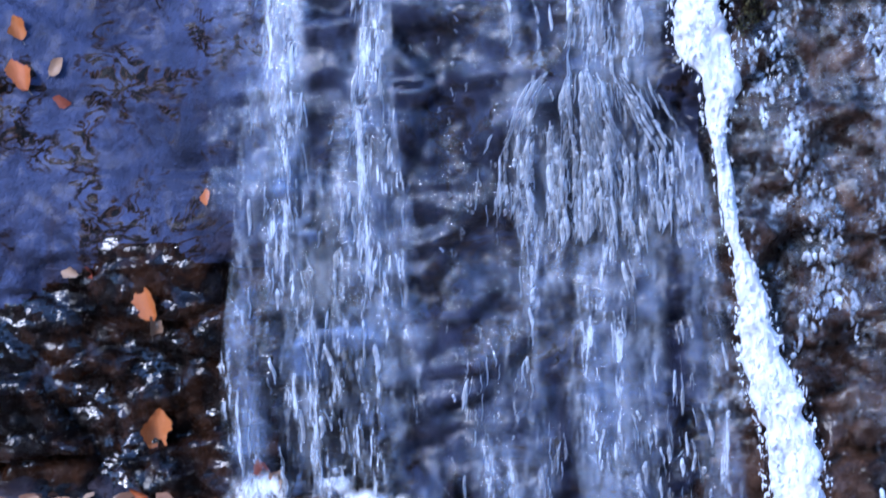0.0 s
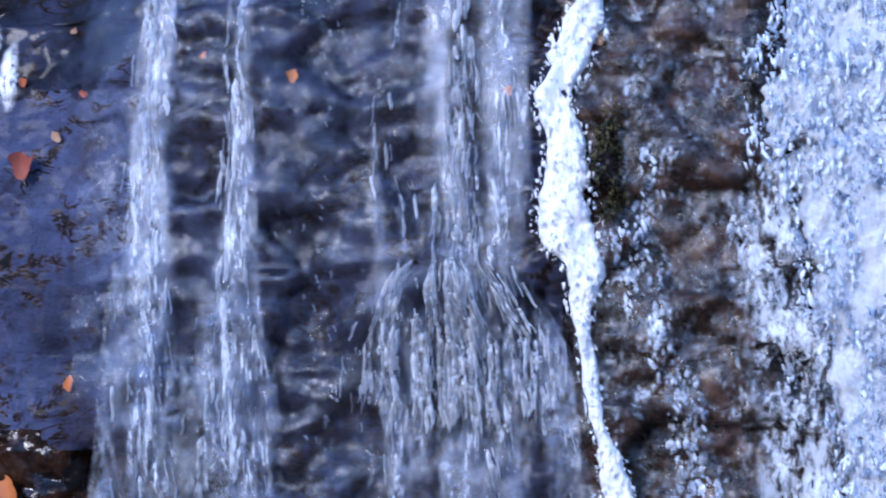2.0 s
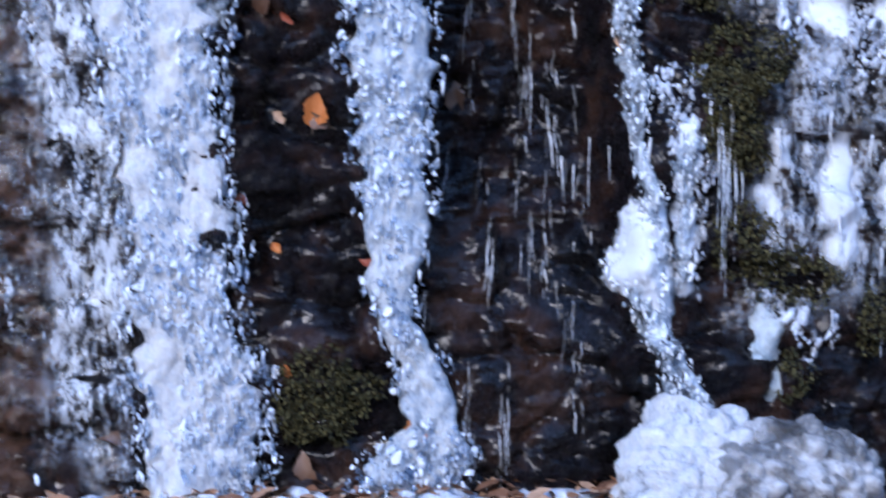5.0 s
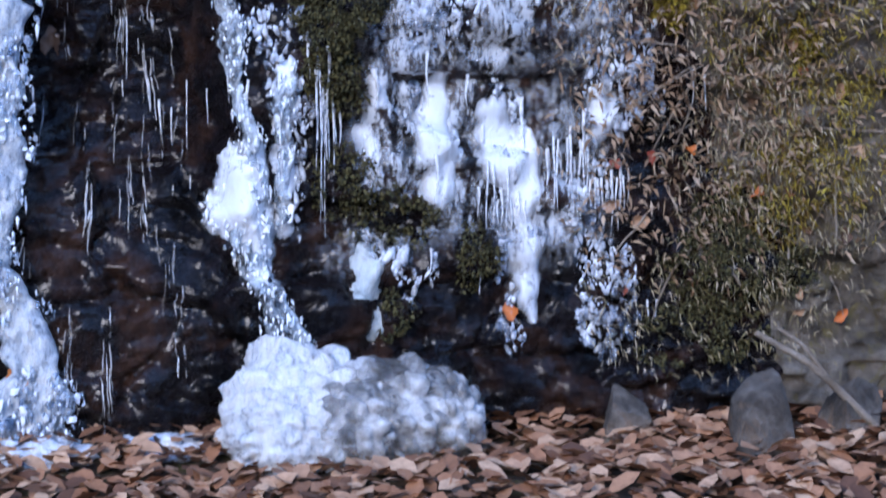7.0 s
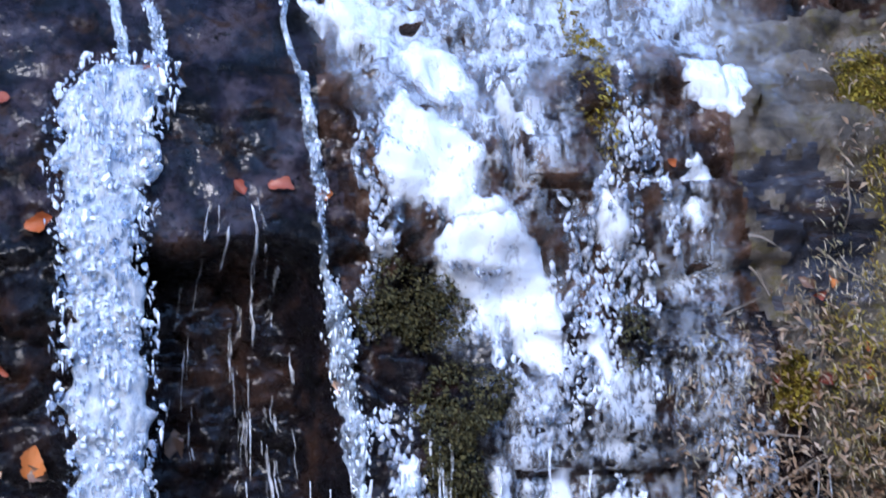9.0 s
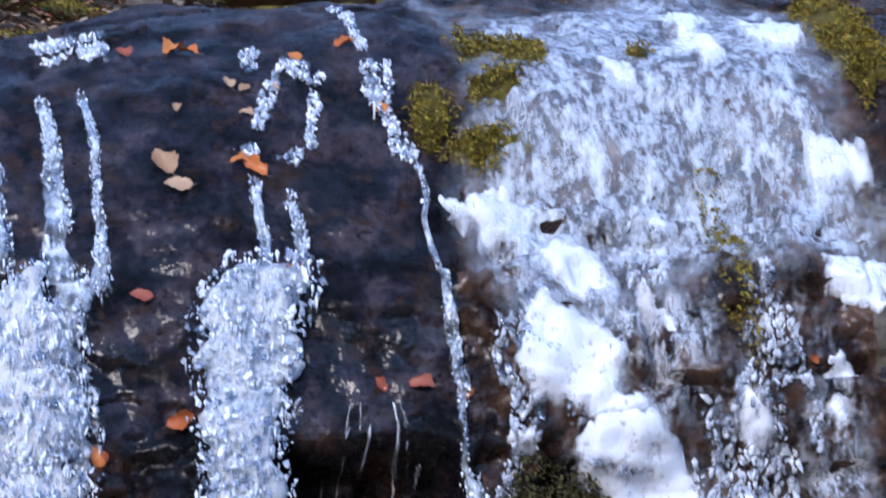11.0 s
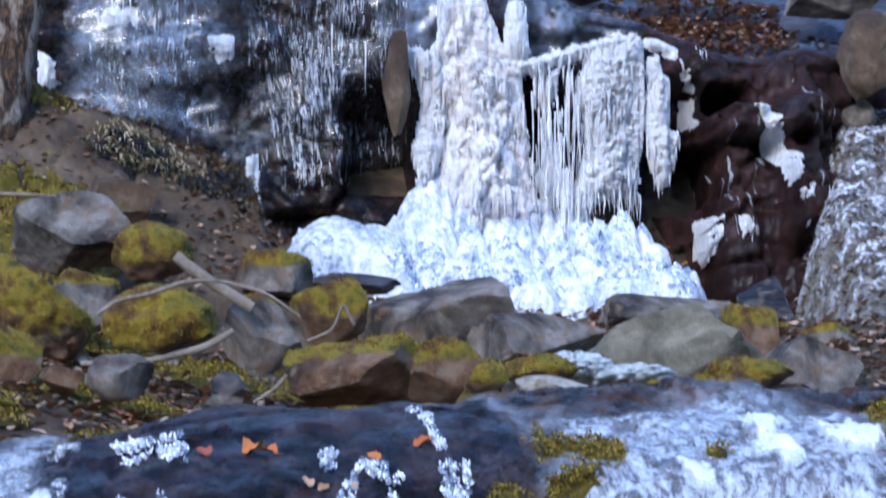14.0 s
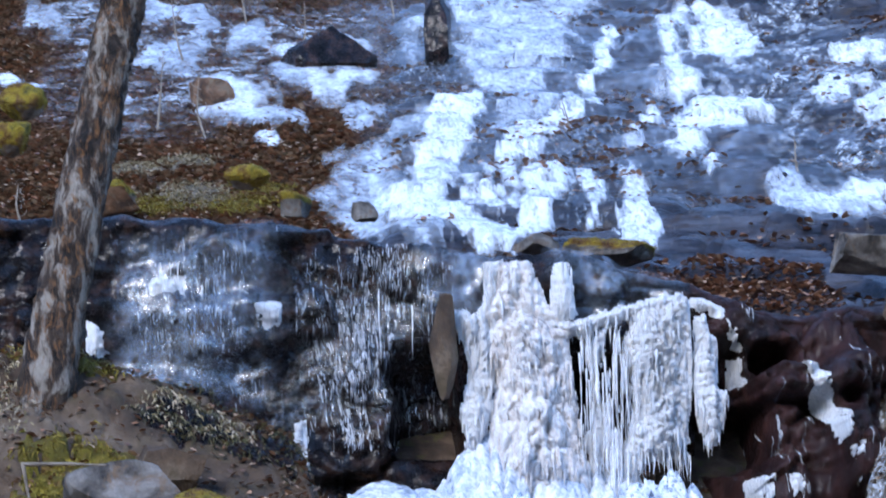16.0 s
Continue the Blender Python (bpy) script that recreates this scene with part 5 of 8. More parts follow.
face_snow("ragged white ice hanging from rock", [(1.51, 0.479), (1.58, 0.49), (1.63, 0.37), (1.61, 0.24), (1.56, 0.281), (1.52, 0.361)], 622, rag=0.04)
face_snow("milky blue ice hanging from rock", [(1.17, 0.439), (1.27, 0.448), (1.25, 0.242), (1.2, 0.231), (1.17, 0.349)], 623, rag=0.045, material=MILKBLUE)
face_snow("ragged white ice hanging from rock", [(1.17, 0.721), (1.23, 0.758), (1.24, 0.655), (1.18, 0.657)], 625, rag=0.03)
face_snow("ragged white ice hanging from rock", [(1.2, 0.848), (1.27, 0.859), (1.26, 0.757), (1.21, 0.758)], 626, rag=0.03)
face_snow("bulging white ice at the rim of the rock", [(0.899, 0.69), (0.977, 0.714), (0.997, 0.458), (0.968, 0.305), (0.919, 0.461), (0.831, 0.515), (0.845, 0.565)], 627, rag=0.02, thick=0.09)
ice_ribbon("pale sheet of ice flowing over the lip", [(-0.256, 2.9, 0.159), (-0.381, 2.9, 0.228), (-0.427, 2.436, 0.241), (-0.475, 2.278, 0.254)], thick=0.01, seed=29, material=CLOUD, surf=on_face, flow=0.5)
face_snow("white streaked ice over the lip", [(-0.492, 2.650), (-0.408, 2.650), (-0.197, 2.650), (-0.190, 2.650), (-0.214, 2.518), (-0.328, 2.517), (-0.480, 2.517)], 650, rag=0.05, thick=0.01, material=THIN)
face_snow("white streaked ice over the lip", [(-0.332, 2.376), (-0.210, 2.415), (-0.215, 2.377), (-0.272, 2.249), (-0.379, 2.258), (-0.349, 2.329)], 651, rag=0.05, thick=0.01, material=THIN)
face_snow("pale streaked ice over the lip", [(-0.472, 2.438), (-0.352, 2.471), (-0.384, 2.345), (-0.456, 2.239)], 652, rag=0.05, thick=0.01, material=THIN)
crystal_crust("ragged crust of clear ice at the lip", [(-0.118, 2.519), (-0.015, 2.502), (0.064, 2.511), (0.078, 2.398), (0.041, 2.403), (-0.015, 2.477), (-0.071, 2.430)], 653)
crystal_crust("arched crust of clear ice on dark rock", [(0.465, 2.330), (0.499, 2.369), (0.552, 2.341), (0.594, 2.293), (0.583, 2.265), (0.559, 2.277), (0.540, 2.294), (0.508, 2.324)], 654)
crystal_crust("arched crust of clear ice on dark rock", [(0.552, 2.269), (0.572, 2.268), (0.569, 2.203), (0.555, 2.116), (0.533, 2.092), (0.531, 2.140), (0.547, 2.204)], 655)
crystal_crust("arched crust of clear ice on dark rock", [(0.460, 2.077), (0.538, 2.100), (0.536, 2.073), (0.475, 2.055)], 656)
crystal_crust("small crust of clear ice on dark rock", [(0.419, 2.197), (0.442, 2.278), (0.482, 2.306), (0.473, 2.234), (0.437, 2.170), (0.411, 2.162)], 657)
crystal_crust("small crust of clear ice on dark rock", [(0.388, 2.403), (0.440, 2.412), (0.446, 2.351), (0.399, 2.336)], 658)
crystal_crust("small crust of clear ice on dark rock", [(0.354, 2.102), (0.411, 2.117), (0.417, 2.074), (0.369, 2.066)], 659)
crystal_crust("chain of bright ice along the edge of the slab", [(0.582, 2.650), (0.656, 2.650), (0.685, 2.508), (0.707, 2.391), (0.692, 2.382), (0.658, 2.495), (0.653, 2.650), (0.589, 2.650)], 660)
crystal_crust("bright ice along the edge of the slab", [(0.682, 2.345), (0.761, 2.339), (0.746, 2.201), (0.796, 2.097), (0.777, 2.070), (0.730, 2.097), (0.723, 2.186), (0.686, 2.267)], 661)
# frozen spray along the lower left
snow_patch(-1.701, 0.101, 0.053, 0.057, "white crust of frozen spray on wet rock", seed=60, thick=0.03)
snow_patch(-1.839, 0.047, 0.14, 0.057, "white crust of frozen spray on wet rock", seed=61, thick=0.03)
snow_patch(-1.648, 0.042, 0.102, 0.051, "white crust of frozen spray on wet rock", seed=62, thick=0.03)
snow_patch(-2.194, 1.522, 0.025, 0.089, "white crust of frozen spray on wet rock", seed=63, thick=0.03)
snow_patch(-2.255, 1.631, 0.036, 0.063, "white crust of frozen spray on wet rock", seed=64, thick=0.03)
# sheets of ice that cling to the rock
glaze(0.594, 2.167, 1.55, 2.9, "cloudy sheet of ice over the rounded shoulder", CLOUD, seed=3, holes=0.28)
glaze(0.862, 2.053, 0.952, 1.9, "thin clear glaze of ice over brown rock", THIN, seed=4, holes=0.62)
glaze(0.928, 2.018, 0.24, 1.3, "thin milky glaze of ice on mossy rock", THIN, seed=5, holes=0.6)
ice_beads("glassy beads of ice on brown rock", 0.88, 1.72, 0.9, 2.05, 3800, 0.0075, 91, 0.05)
ice_beads("glassy beads of ice on mossy rock", 0.95, 1.95, 0.12, 1.0, 2600, 0.0075, 92, 0.08)
ice_beads("glassy beads of ice on brown rock", -0.74, -0.3, -0.02, 1.35, 1500, 0.007, 93, 0.1)
glaze(-0.837, -0.369, 0.234, 1.818, "brown water running under a thin skin of ice", BROWNICE, seed=6, holes=-0.2)
glaze(-0.477, -0.172, -0.011, 1.526, "grey skin of ice beside the frozen fall", THIN, seed=7, holes=0.25)
# moss on the face
moss_patch(1.046, 2.371, 0.116, 0.082, "olive-green moss growing through ice", seed=1, length=0.022, wide=0.14, dense=0.35, pad=False)
moss_patch(0.997, 2.408, 0.071, 0.063, "olive-green moss growing through ice", seed=2, length=0.022, wide=0.14, dense=0.7)
moss_patch(1.096, 2.342, 0.063, 0.063, "olive-green moss growing through ice", seed=3, length=0.022, wide=0.14, dense=0.7)
moss_patch(0.835, 2.191, 0.049, 0.081, "olive-green moss growing through ice", seed=4, length=0.022, wide=0.14, dense=0.7)
moss_patch(0.957, 2.099, 0.097, 0.051, "olive-green moss growing through ice", seed=5, length=0.022, wide=0.14, dense=0.7)
moss_patch(0.991, 2.225, 0.083, 0.049, "olive-green moss growing through ice", seed=6, length=0.022, wide=0.14, dense=0.7)
moss_patch(1.380, 2.344, 0.031, 0.029, "olive-green moss growing through ice", seed=7, length=0.022, wide=0.14, dense=0.7)
moss_patch(1.494, 1.975, 0.043, 0.093, "olive-green moss growing through ice", seed=8, length=0.022, wide=0.14, dense=0.35, pad=False)
moss_patch(1.501, 1.780, 0.051, 0.131, "olive-green moss growing through ice", seed=9, length=0.022, wide=0.14, dense=0.35, pad=False)
moss_patch(1.524, 1.623, 0.040, 0.082, "olive-green moss growing through ice", seed=10, length=0.022, wide=0.14, dense=0.35, pad=False)
moss_patch(1.912, 2.451, 0.081, 0.246, "olive-green moss growing through ice", seed=11, length=0.022, wide=0.14, dense=0.7)
moss_patch(1.944, 2.311, 0.065, 0.107, "olive-green moss growing through ice", seed=12, length=0.022, wide=0.14, dense=0.7)
moss_patch(1.934, 1.015, 0.053, 0.076, "bright green moss growing through ice", seed=13)
moss_patch(2.182, 1.738, 0.076, 0.089, "bright green moss growing through ice", seed=14)
moss_patch(1.938, 1.018, 0.046, 0.095, "bright green moss growing through ice", seed=15)
moss_patch(2.26, 0.888, 0.038, 0.057, "bright green moss growing through ice", seed=16)
moss_patch(1.059, 1.224, 0.121, 0.102, "dark wet moss hanging on rock", seed=30, material=DARKMOSS)
moss_patch(1.166, 1.003, 0.121, 0.076, "dark wet moss hanging on rock", seed=31, material=DARKMOSS)
moss_patch(1.109, 0.89, 0.076, 0.102, "dark wet moss hanging on rock", seed=32, material=DARKMOSS)
moss_patch(1.13, 0.985, 0.095, 0.102, "dark wet moss hanging on rock", seed=33, material=DARKMOSS)
moss_patch(1.146, 0.819, 0.063, 0.089, "dark wet moss hanging on rock", seed=34, material=DARKMOSS)
moss_patch(1.141, 0.601, 0.076, 0.076, "dark wet moss hanging on rock", seed=35, material=DARKMOSS)
moss_patch(1.27, 0.52, 0.114, 0.063, "dark wet moss hanging on rock", seed=36, material=DARKMOSS)
moss_patch(1.267, 0.3, 0.038, 0.076, "dark wet moss hanging on rock", seed=37, material=DARKMOSS)
moss_patch(1.455, 0.423, 0.051, 0.076, "dark wet moss hanging on rock", seed=38, material=DARKMOSS)
moss_patch(1.563, 1.131, 0.038, 0.076, "dark wet moss hanging on rock", seed=39, material=DARKMOSS)
moss_patch(0.207, 0.288, 0.114, 0.076, "dark wet moss hanging on rock", seed=40, material=DARKMOSS)
moss_patch(0.181, 0.211, 0.114, 0.063, "dark wet moss hanging on rock", seed=41, material=DARKMOSS)
moss_patch(1.061, 1.218, 0.089, 0.076, "dark wet moss hanging on rock", seed=42, material=DARKMOSS)
moss_patch(-0.732, 1.246, 0.038, 0.14, "dark wet moss hanging on rock", seed=43, material=DARKMOSS)
moss_patch(-2.277, 1.632, 0.051, 0.076, "dark wet moss hanging on rock", seed=44, material=DARKMOSS)
moss_patch(-2.277, 1.51, 0.044, 0.076, "dark wet moss hanging on rock", seed=45, material=DARKMOSS)
moss_patch(2.08, 0.403, 0.19, 0.14, "dark wet moss hanging on rock", seed=46, material=DARKMOSS)
moss_patch(2.009, 0.219, 0.152, 0.076, "dark wet moss hanging on rock", seed=47, material=DARKMOSS)
moss_patch(2.0, 0.95, 0.28, 0.3, "dry grass and moss on the steep bank", seed=60, material=BANKLEAF, length=0.04, dense=0.05, wide=0.11, pad=False)
moss_patch(2.15, 0.6, 0.25, 0.3, "dry grass and moss on the steep bank", seed=61, material=GRASS, length=0.03, dense=0.07, wide=0.05, pad=False)
moss_patch(2.2, 1.25, 0.3, 0.3, "dry grass and moss on the steep bank", seed=63, material=GRASS, length=0.03, dense=0.07, wide=0.05, pad=False)
moss_patch(2.35, 0.9, 0.25, 0.4, "dry grass and moss on the steep bank", seed=64, material=BANKLEAF, length=0.04, dense=0.05, wide=0.11, pad=False)
moss_patch(1.75, 1.0, 0.12, 0.2, "dry grass and moss on the steep bank", seed=65, material=GRASS, length=0.03, dense=0.07, wide=0.05, pad=False)
moss_patch(2.3, 1.65, 0.3, 0.25, "dry grass and moss on the steep bank", seed=66, material=BANKLEAF, length=0.04, dense=0.05, wide=0.11, pad=False)
moss_patch(2.0, 0.3, 0.3, 0.15, "dry grass and moss on the steep bank", seed=67, material=GRASS, length=0.03, dense=0.07, wide=0.05, pad=False)
moss_patch(2.0, 0.8, 0.35, 0.4, "dry grass and moss on the steep bank", seed=68, material=BANKLEAF, length=0.04, dense=0.05, wide=0.11, pad=False)
moss_patch(2.2, 0.9, 0.3, 0.5, "dry grass and moss on the steep bank", seed=69, material=GRASS, length=0.03, dense=0.07, wide=0.05, pad=False)
moss_patch(2.2, 0.5, 0.3, 0.3, "dry grass and moss on the steep bank", seed=71, material=GRASS, length=0.03, dense=0.07, wide=0.05, pad=False)
moss_patch(2.0, 0.6, 0.3, 0.3, "dry grass and moss on the steep bank", seed=72, material=BANKLEAF, length=0.04, dense=0.05, wide=0.11, pad=False)
moss_patch(2.3, 1.5, 0.2, 0.25, "short green moss on the steep bank", seed=80, material=MOSS, length=0.022, dense=0.3, wide=0.1, pad=False)
moss_patch(2.1, 1.05, 0.1, 0.2, "short green moss on the steep bank", seed=81, material=MOSS, length=0.022, dense=0.3, wide=0.1, pad=False)
moss_patch(2.35, 0.8, 0.2, 0.3, "short green moss on the steep bank", seed=82, material=MOSS, length=0.022, dense=0.3, wide=0.1, pad=False)
moss_patch(2.2, 0.55, 0.15, 0.15, "short green moss on the steep bank", seed=83, material=MOSS, length=0.022, dense=0.3, wide=0.1, pad=False)
# fallen leaves stuck to the face
leaf(-2.49, 1.173, 0.064, 20, "orange")
leaf(-2.481, 1.06, 0.093, 30, "orange")
leaf(-2.392, 1.078, 0.053, -40, "pale")
leaf(-2.382, 1.001, 0.049, 70, "red")
leaf(-2.153, 0.518, 0.093, 20, "orange")
leaf(-2.144, 0.469, 0.064, -10, "pale")
leaf(-2.163, 0.211, 0.105, -12, "orange")
leaf(-2.365, 0.586, 0.047, 80, "pale")
leaf(-2.309, 0.59, 0.053, 60, "red")
leaf(-2.005, 0.763, 0.04, 0, "orange")
leaf(-1.878, 0.126, 0.07, 30, "red")
leaf(-1.844, 0.1, 0.07, -30, "pale")
leaf(-2.184, 0.067, 0.058, 60, "orange")
leaf(-2.145, 1.276, 0.099, 15, "red")
leaf(-2.066, 1.35, 0.037, 40, "pale")
leaf(-2.001, 1.472, 0.03, 80, "red")
leaf(-2.162, 1.511, 0.03, 20, "orange")
leaf(-1.47, 1.466, 0.049, 5, "orange")
leaf(-0.966, 1.413, 0.029, 0, "orange")
leaf(-0.764, 1.546, 0.049, 30, "pale")
leaf(-2.04, 1.646, 0.028, 60, "pale")
leaf(-1.682, 1.527, 0.023, 0, "orange")
leaf(0.185, 0.904, 0.082, -10, "orange")
leaf(0.189, 0.881, 0.064, 60, "brown")
leaf(0.101, 0.884, 0.037, 40, "pale")
leaf(0.076, 1.155, 0.093, -35, "brown")
leaf(0.126, 1.111, 0.04, 30, "red")
leaf(0.018, 0.708, 0.047, -10, "red")
leaf(0.094, 0.591, 0.03, 50, "orange")
leaf(0.019, 1.352, 0.058, 10, "orange")
leaf(0.516, 0.922, 0.064, 0, "brown")
leaf(0.296, 0.558, 0.04, 60, "red")
leaf(0.404, 0.182, 0.082, -40, "orange")
leaf(0.518, 0.932, 0.076, 0, "brown")
leaf(0.89, 1.056, 0.049, 20, "pale")
leaf(0.155, 0.096, 0.082, 10, "brown")
leaf(0.093, 0.594, 0.03, 30, "orange")
leaf(-0.282, 0.167, 0.058, 70, "brown")
leaf(0.088, 1.132, 0.047, 0, "red")
leaf(0.018, 0.708, 0.042, 10, "brown")
leaf(0.119, 0.321, 0.033, 30, "orange")
leaf(0.76, 1.5, 0.068, 80, "red")
leaf(0.866, 1.49, 0.037, 80, "orange")
leaf(0.212, 1.434, 0.07, -70, "orange")
leaf(-0.126, 1.806, 0.088, 10, "brown")
leaf(0.131, 1.727, 0.056, 80, "red")
leaf(0.031, 1.357, 0.051, 20, "red")
leaf(0.488, 1.775, 0.079, -20, "orange")
leaf(0.405, 2.043, 0.07, 50, "orange")
leaf(0.374, 2.064, 0.058, -70, "orange")
leaf(0.194, 2.078, 0.082, 25, "pale")
leaf(0.226, 2.012, 0.07, 80, "pale")
leaf(0.231, 2.23, 0.033, 0, "pale")
leaf(0.396, 2.205, 0.042, 60, "pale")
leaf(0.236, 2.43, 0.07, -60, "orange")
leaf(0.269, 2.408, 0.058, 60, "orange")
leaf(0.11, 2.438, 0.056, 20, "red")
leaf(0.531, 2.375, 0.051, 40, "orange")
leaf(0.658, 2.4, 0.061, -60, "orange")
leaf(0.721, 2.221, 0.058, 25, "orange")
leaf(0.667, 1.501, 0.042, 30, "red")
leaf(1.551, 2.18, 0.033, 10, "brown")
leaf(0.357, 2.288, 0.042, 20, "pale")
leaf(0.397, 2.278, 0.037, -50, "pale")
leaf(0.466, 2.274, 0.035, 60, "pale")
leaf(0.516, 0.931, 0.07, 0, "brown")
leaf(1.171, 1.24, 0.028, 70, "orange")
leaf(2.052, 1.254, 0.033, 10, "orange")
leaf(1.671, 1.531, 0.03, 60, "orange")
leaf(1.6, 1.492, 0.042, 0, "pale")
leaf(1.54, 0.289, 0.047, 20, "orange")
leaf(1.614, 0.26, 0.035, 60, "orange")
leaf(2.228, 0.916, 0.048, 91, "pale", out=0.02, label="crumpled dry leaf lying on the steep bank")
leaf(2.354, 0.258, 0.044, 135, "orange", out=0.02, label="crumpled dry leaf lying on the steep bank")
leaf(2.369, 0.627, 0.049, 63, "pale", out=0.02, label="crumpled dry leaf lying on the steep bank")
leaf(1.836, 1.061, 0.025, 95, "brown", out=0.02, label="crumpled dry leaf lying on the steep bank")
leaf(1.957, 0.758, 0.041, 26, "brown", out=0.02, label="crumpled dry leaf lying on the steep bank")
leaf(1.985, 1.25, 0.048, 55, "brown", out=0.02, label="crumpled dry leaf lying on the steep bank")
leaf(1.993, 1.022, 0.049, 99, "red", out=0.02, label="crumpled dry leaf lying on the steep bank")
leaf(2.343, 1.161, 0.026, 158, "brown", out=0.02, label="crumpled dry leaf lying on the steep bank")
leaf(2.113, 1.093, 0.026, 0, "orange", out=0.02, label="crumpled dry leaf lying on the steep bank")
leaf(1.942, 0.98, 0.027, 42, "pale", out=0.02, label="crumpled dry leaf lying on the steep bank")
leaf(2.015, 1.0, 0.041, 173, "pale", out=0.02, label="crumpled dry leaf lying on the steep bank")
leaf(1.94, 1.024, 0.047, 50, "brown", out=0.02, label="crumpled dry leaf lying on the steep bank")
leaf(2.019, 1.237, 0.034, 106, "red", out=0.02, label="crumpled dry leaf lying on the steep bank")
leaf(1.894, 0.916, 0.023, 84, "pale", out=0.02, label="crumpled dry leaf lying on the steep bank")
leaf(2.344, 0.443, 0.042, 0, "brown", out=0.02, label="crumpled dry leaf lying on the steep bank")
leaf(2.241, 0.307, 0.033, 16, "pale", out=0.02, label="crumpled dry leaf lying on the steep bank")
leaf(2.037, 0.855, 0.039, 178, "pale", out=0.02, label="crumpled dry leaf lying on the steep bank")
leaf(1.908, 0.626, 0.039, 180, "red", out=0.02, label="crumpled dry leaf lying on the steep bank")
leaf(1.833, 0.929, 0.021, 91, "brown", out=0.02, label="crumpled dry leaf lying on the steep bank")
leaf(1.789, 0.541, 0.05, 107, "pale", out=0.02, label="crumpled dry leaf lying on the steep bank")
leaf(2.035, 0.49, 0.051, 2, "brown", out=0.02, label="crumpled dry leaf lying on the steep bank")
leaf(1.8, 0.33, 0.027, 159, "red", out=0.02, label="crumpled dry leaf lying on the steep bank")
leaf(1.876, 0.941, 0.051, 118, "pale", out=0.02, label="crumpled dry leaf lying on the steep bank")
leaf(2.145, 0.785, 0.04, 64, "brown", out=0.02, label="crumpled dry leaf lying on the steep bank")
leaf(1.848, 0.485, 0.048, 94, "pale", out=0.02, label="crumpled dry leaf lying on the steep bank")
leaf(1.808, 0.694, 0.023, 53, "pale", out=0.02, label="crumpled dry leaf lying on the steep bank")
leaf(2.129, 0.443, 0.034, 37, "pale", out=0.02, label="crumpled dry leaf lying on the steep bank")
leaf(1.96, 0.328, 0.041, 23, "pale", out=0.02, label="crumpled dry leaf lying on the steep bank")
leaf(2.27, 0.832, 0.032, 45, "orange", out=0.02, label="crumpled dry leaf lying on the steep bank")
leaf(2.239, 1.059, 0.048, 176, "pale", out=0.02, label="crumpled dry leaf lying on the steep bank")
leaf(2.137, 1.045, 0.048, 12, "orange", out=0.02, label="crumpled dry leaf lying on the steep bank")
leaf(2.195, 0.543, 0.035, 8, "red", out=0.02, label="crumpled dry leaf lying on the steep bank")
leaf(2.291, 0.457, 0.034, 64, "brown", out=0.02, label="crumpled dry leaf lying on the steep bank")
leaf(2.238, 0.692, 0.026, 14, "pale", out=0.02, label="crumpled dry leaf lying on the steep bank")
leaf(1.801, 0.614, 0.033, 53, "red", out=0.02, label="crumpled dry leaf lying on the steep bank")
leaf(2.285, 0.499, 0.026, 161, "brown", out=0.02, label="crumpled dry leaf lying on the steep bank")
leaf(1.873, 1.045, 0.036, 95, "red", out=0.02, label="crumpled dry leaf lying on the steep bank")
leaf(1.825, 0.71, 0.032, 36, "brown", out=0.02, label="crumpled dry leaf lying on the steep bank")
leaf(2.233, 1.032, 0.04, 116, "brown", out=0.02, label="crumpled dry leaf lying on the steep bank")
leaf(2.247, 0.277, 0.033, 122, "pale", out=0.02, label="crumpled dry leaf lying on the steep bank")
leaf(1.983, 0.637, 0.035, 37, "orange", out=0.02, label="crumpled dry leaf lying on the steep bank")
leaf(2.039, 0.553, 0.027, 160, "brown", out=0.02, label="crumpled dry leaf lying on the steep bank")
leaf(2.034, 1.024, 0.023, 125, "pale", out=0.02, label="crumpled dry leaf lying on the steep bank")
leaf(2.134, 0.526, 0.04, 92, "orange", out=0.02, label="crumpled dry leaf lying on the steep bank")
leaf(2.338, 0.776, 0.047, 150, "pale", out=0.02, label="crumpled dry leaf lying on the steep bank")
leaf(1.814, 0.863, 0.034, 143, "pale", out=0.02, label="crumpled dry leaf lying on the steep bank")
# icicles under the ledges of the lower face
icicle(0.817, 0.838, 0.216, 0.0017)
icicle(0.814, 0.623, 0.216, 0.0010)
icicle(0.855, 0.818, 0.083, 0.0017)
icicle(0.691, 0.992, 0.165, 0.0023)
icicle(0.677, 0.841, 0.063, 0.0017)
icicle(0.759, 0.795, 0.133, 0.0040)
icicle(0.784, 0.776, 0.127, 0.0023)
icicle(1.089, 0.909, 0.216, 0.0049)
icicle(1.113, 0.909, 0.14, 0.0067)
icicle(1.07, 0.916, 0.083, 0.0045)
icicle(1.134, 0.768, 0.083, 0.0045)
icicle(1.145, 0.767, 0.089, 0.0040)
icicle(1.004, 0.847, 0.292, 0.0049)
icicle(1.64, 0.665, 0.114, 0.0067)
icicle(1.68, 0.664, 0.127, 0.0059)
icicle(1.729, 0.754, 0.152, 0.0067)
icicle(1.695, 0.716, 0.178, 0.0045)
icicle(1.754, 0.636, 0.127, 0.0059)
icicle(1.808, 0.628, 0.165, 0.0049)
icicle(1.983, 0.84, 0.089, 0.0045)
icicle(2.01, 0.827, 0.083, 0.0040)
icicle(1.879, 0.303, 0.063, 0.0036)
icicle(1.9, 0.303, 0.076, 0.0036)
icicle(1.524, 0.577, 0.089, 0.0049)
icicle(1.489, 0.721, 0.14, 0.0059)
icicle(1.462, 0.449, 0.114, 0.0036)
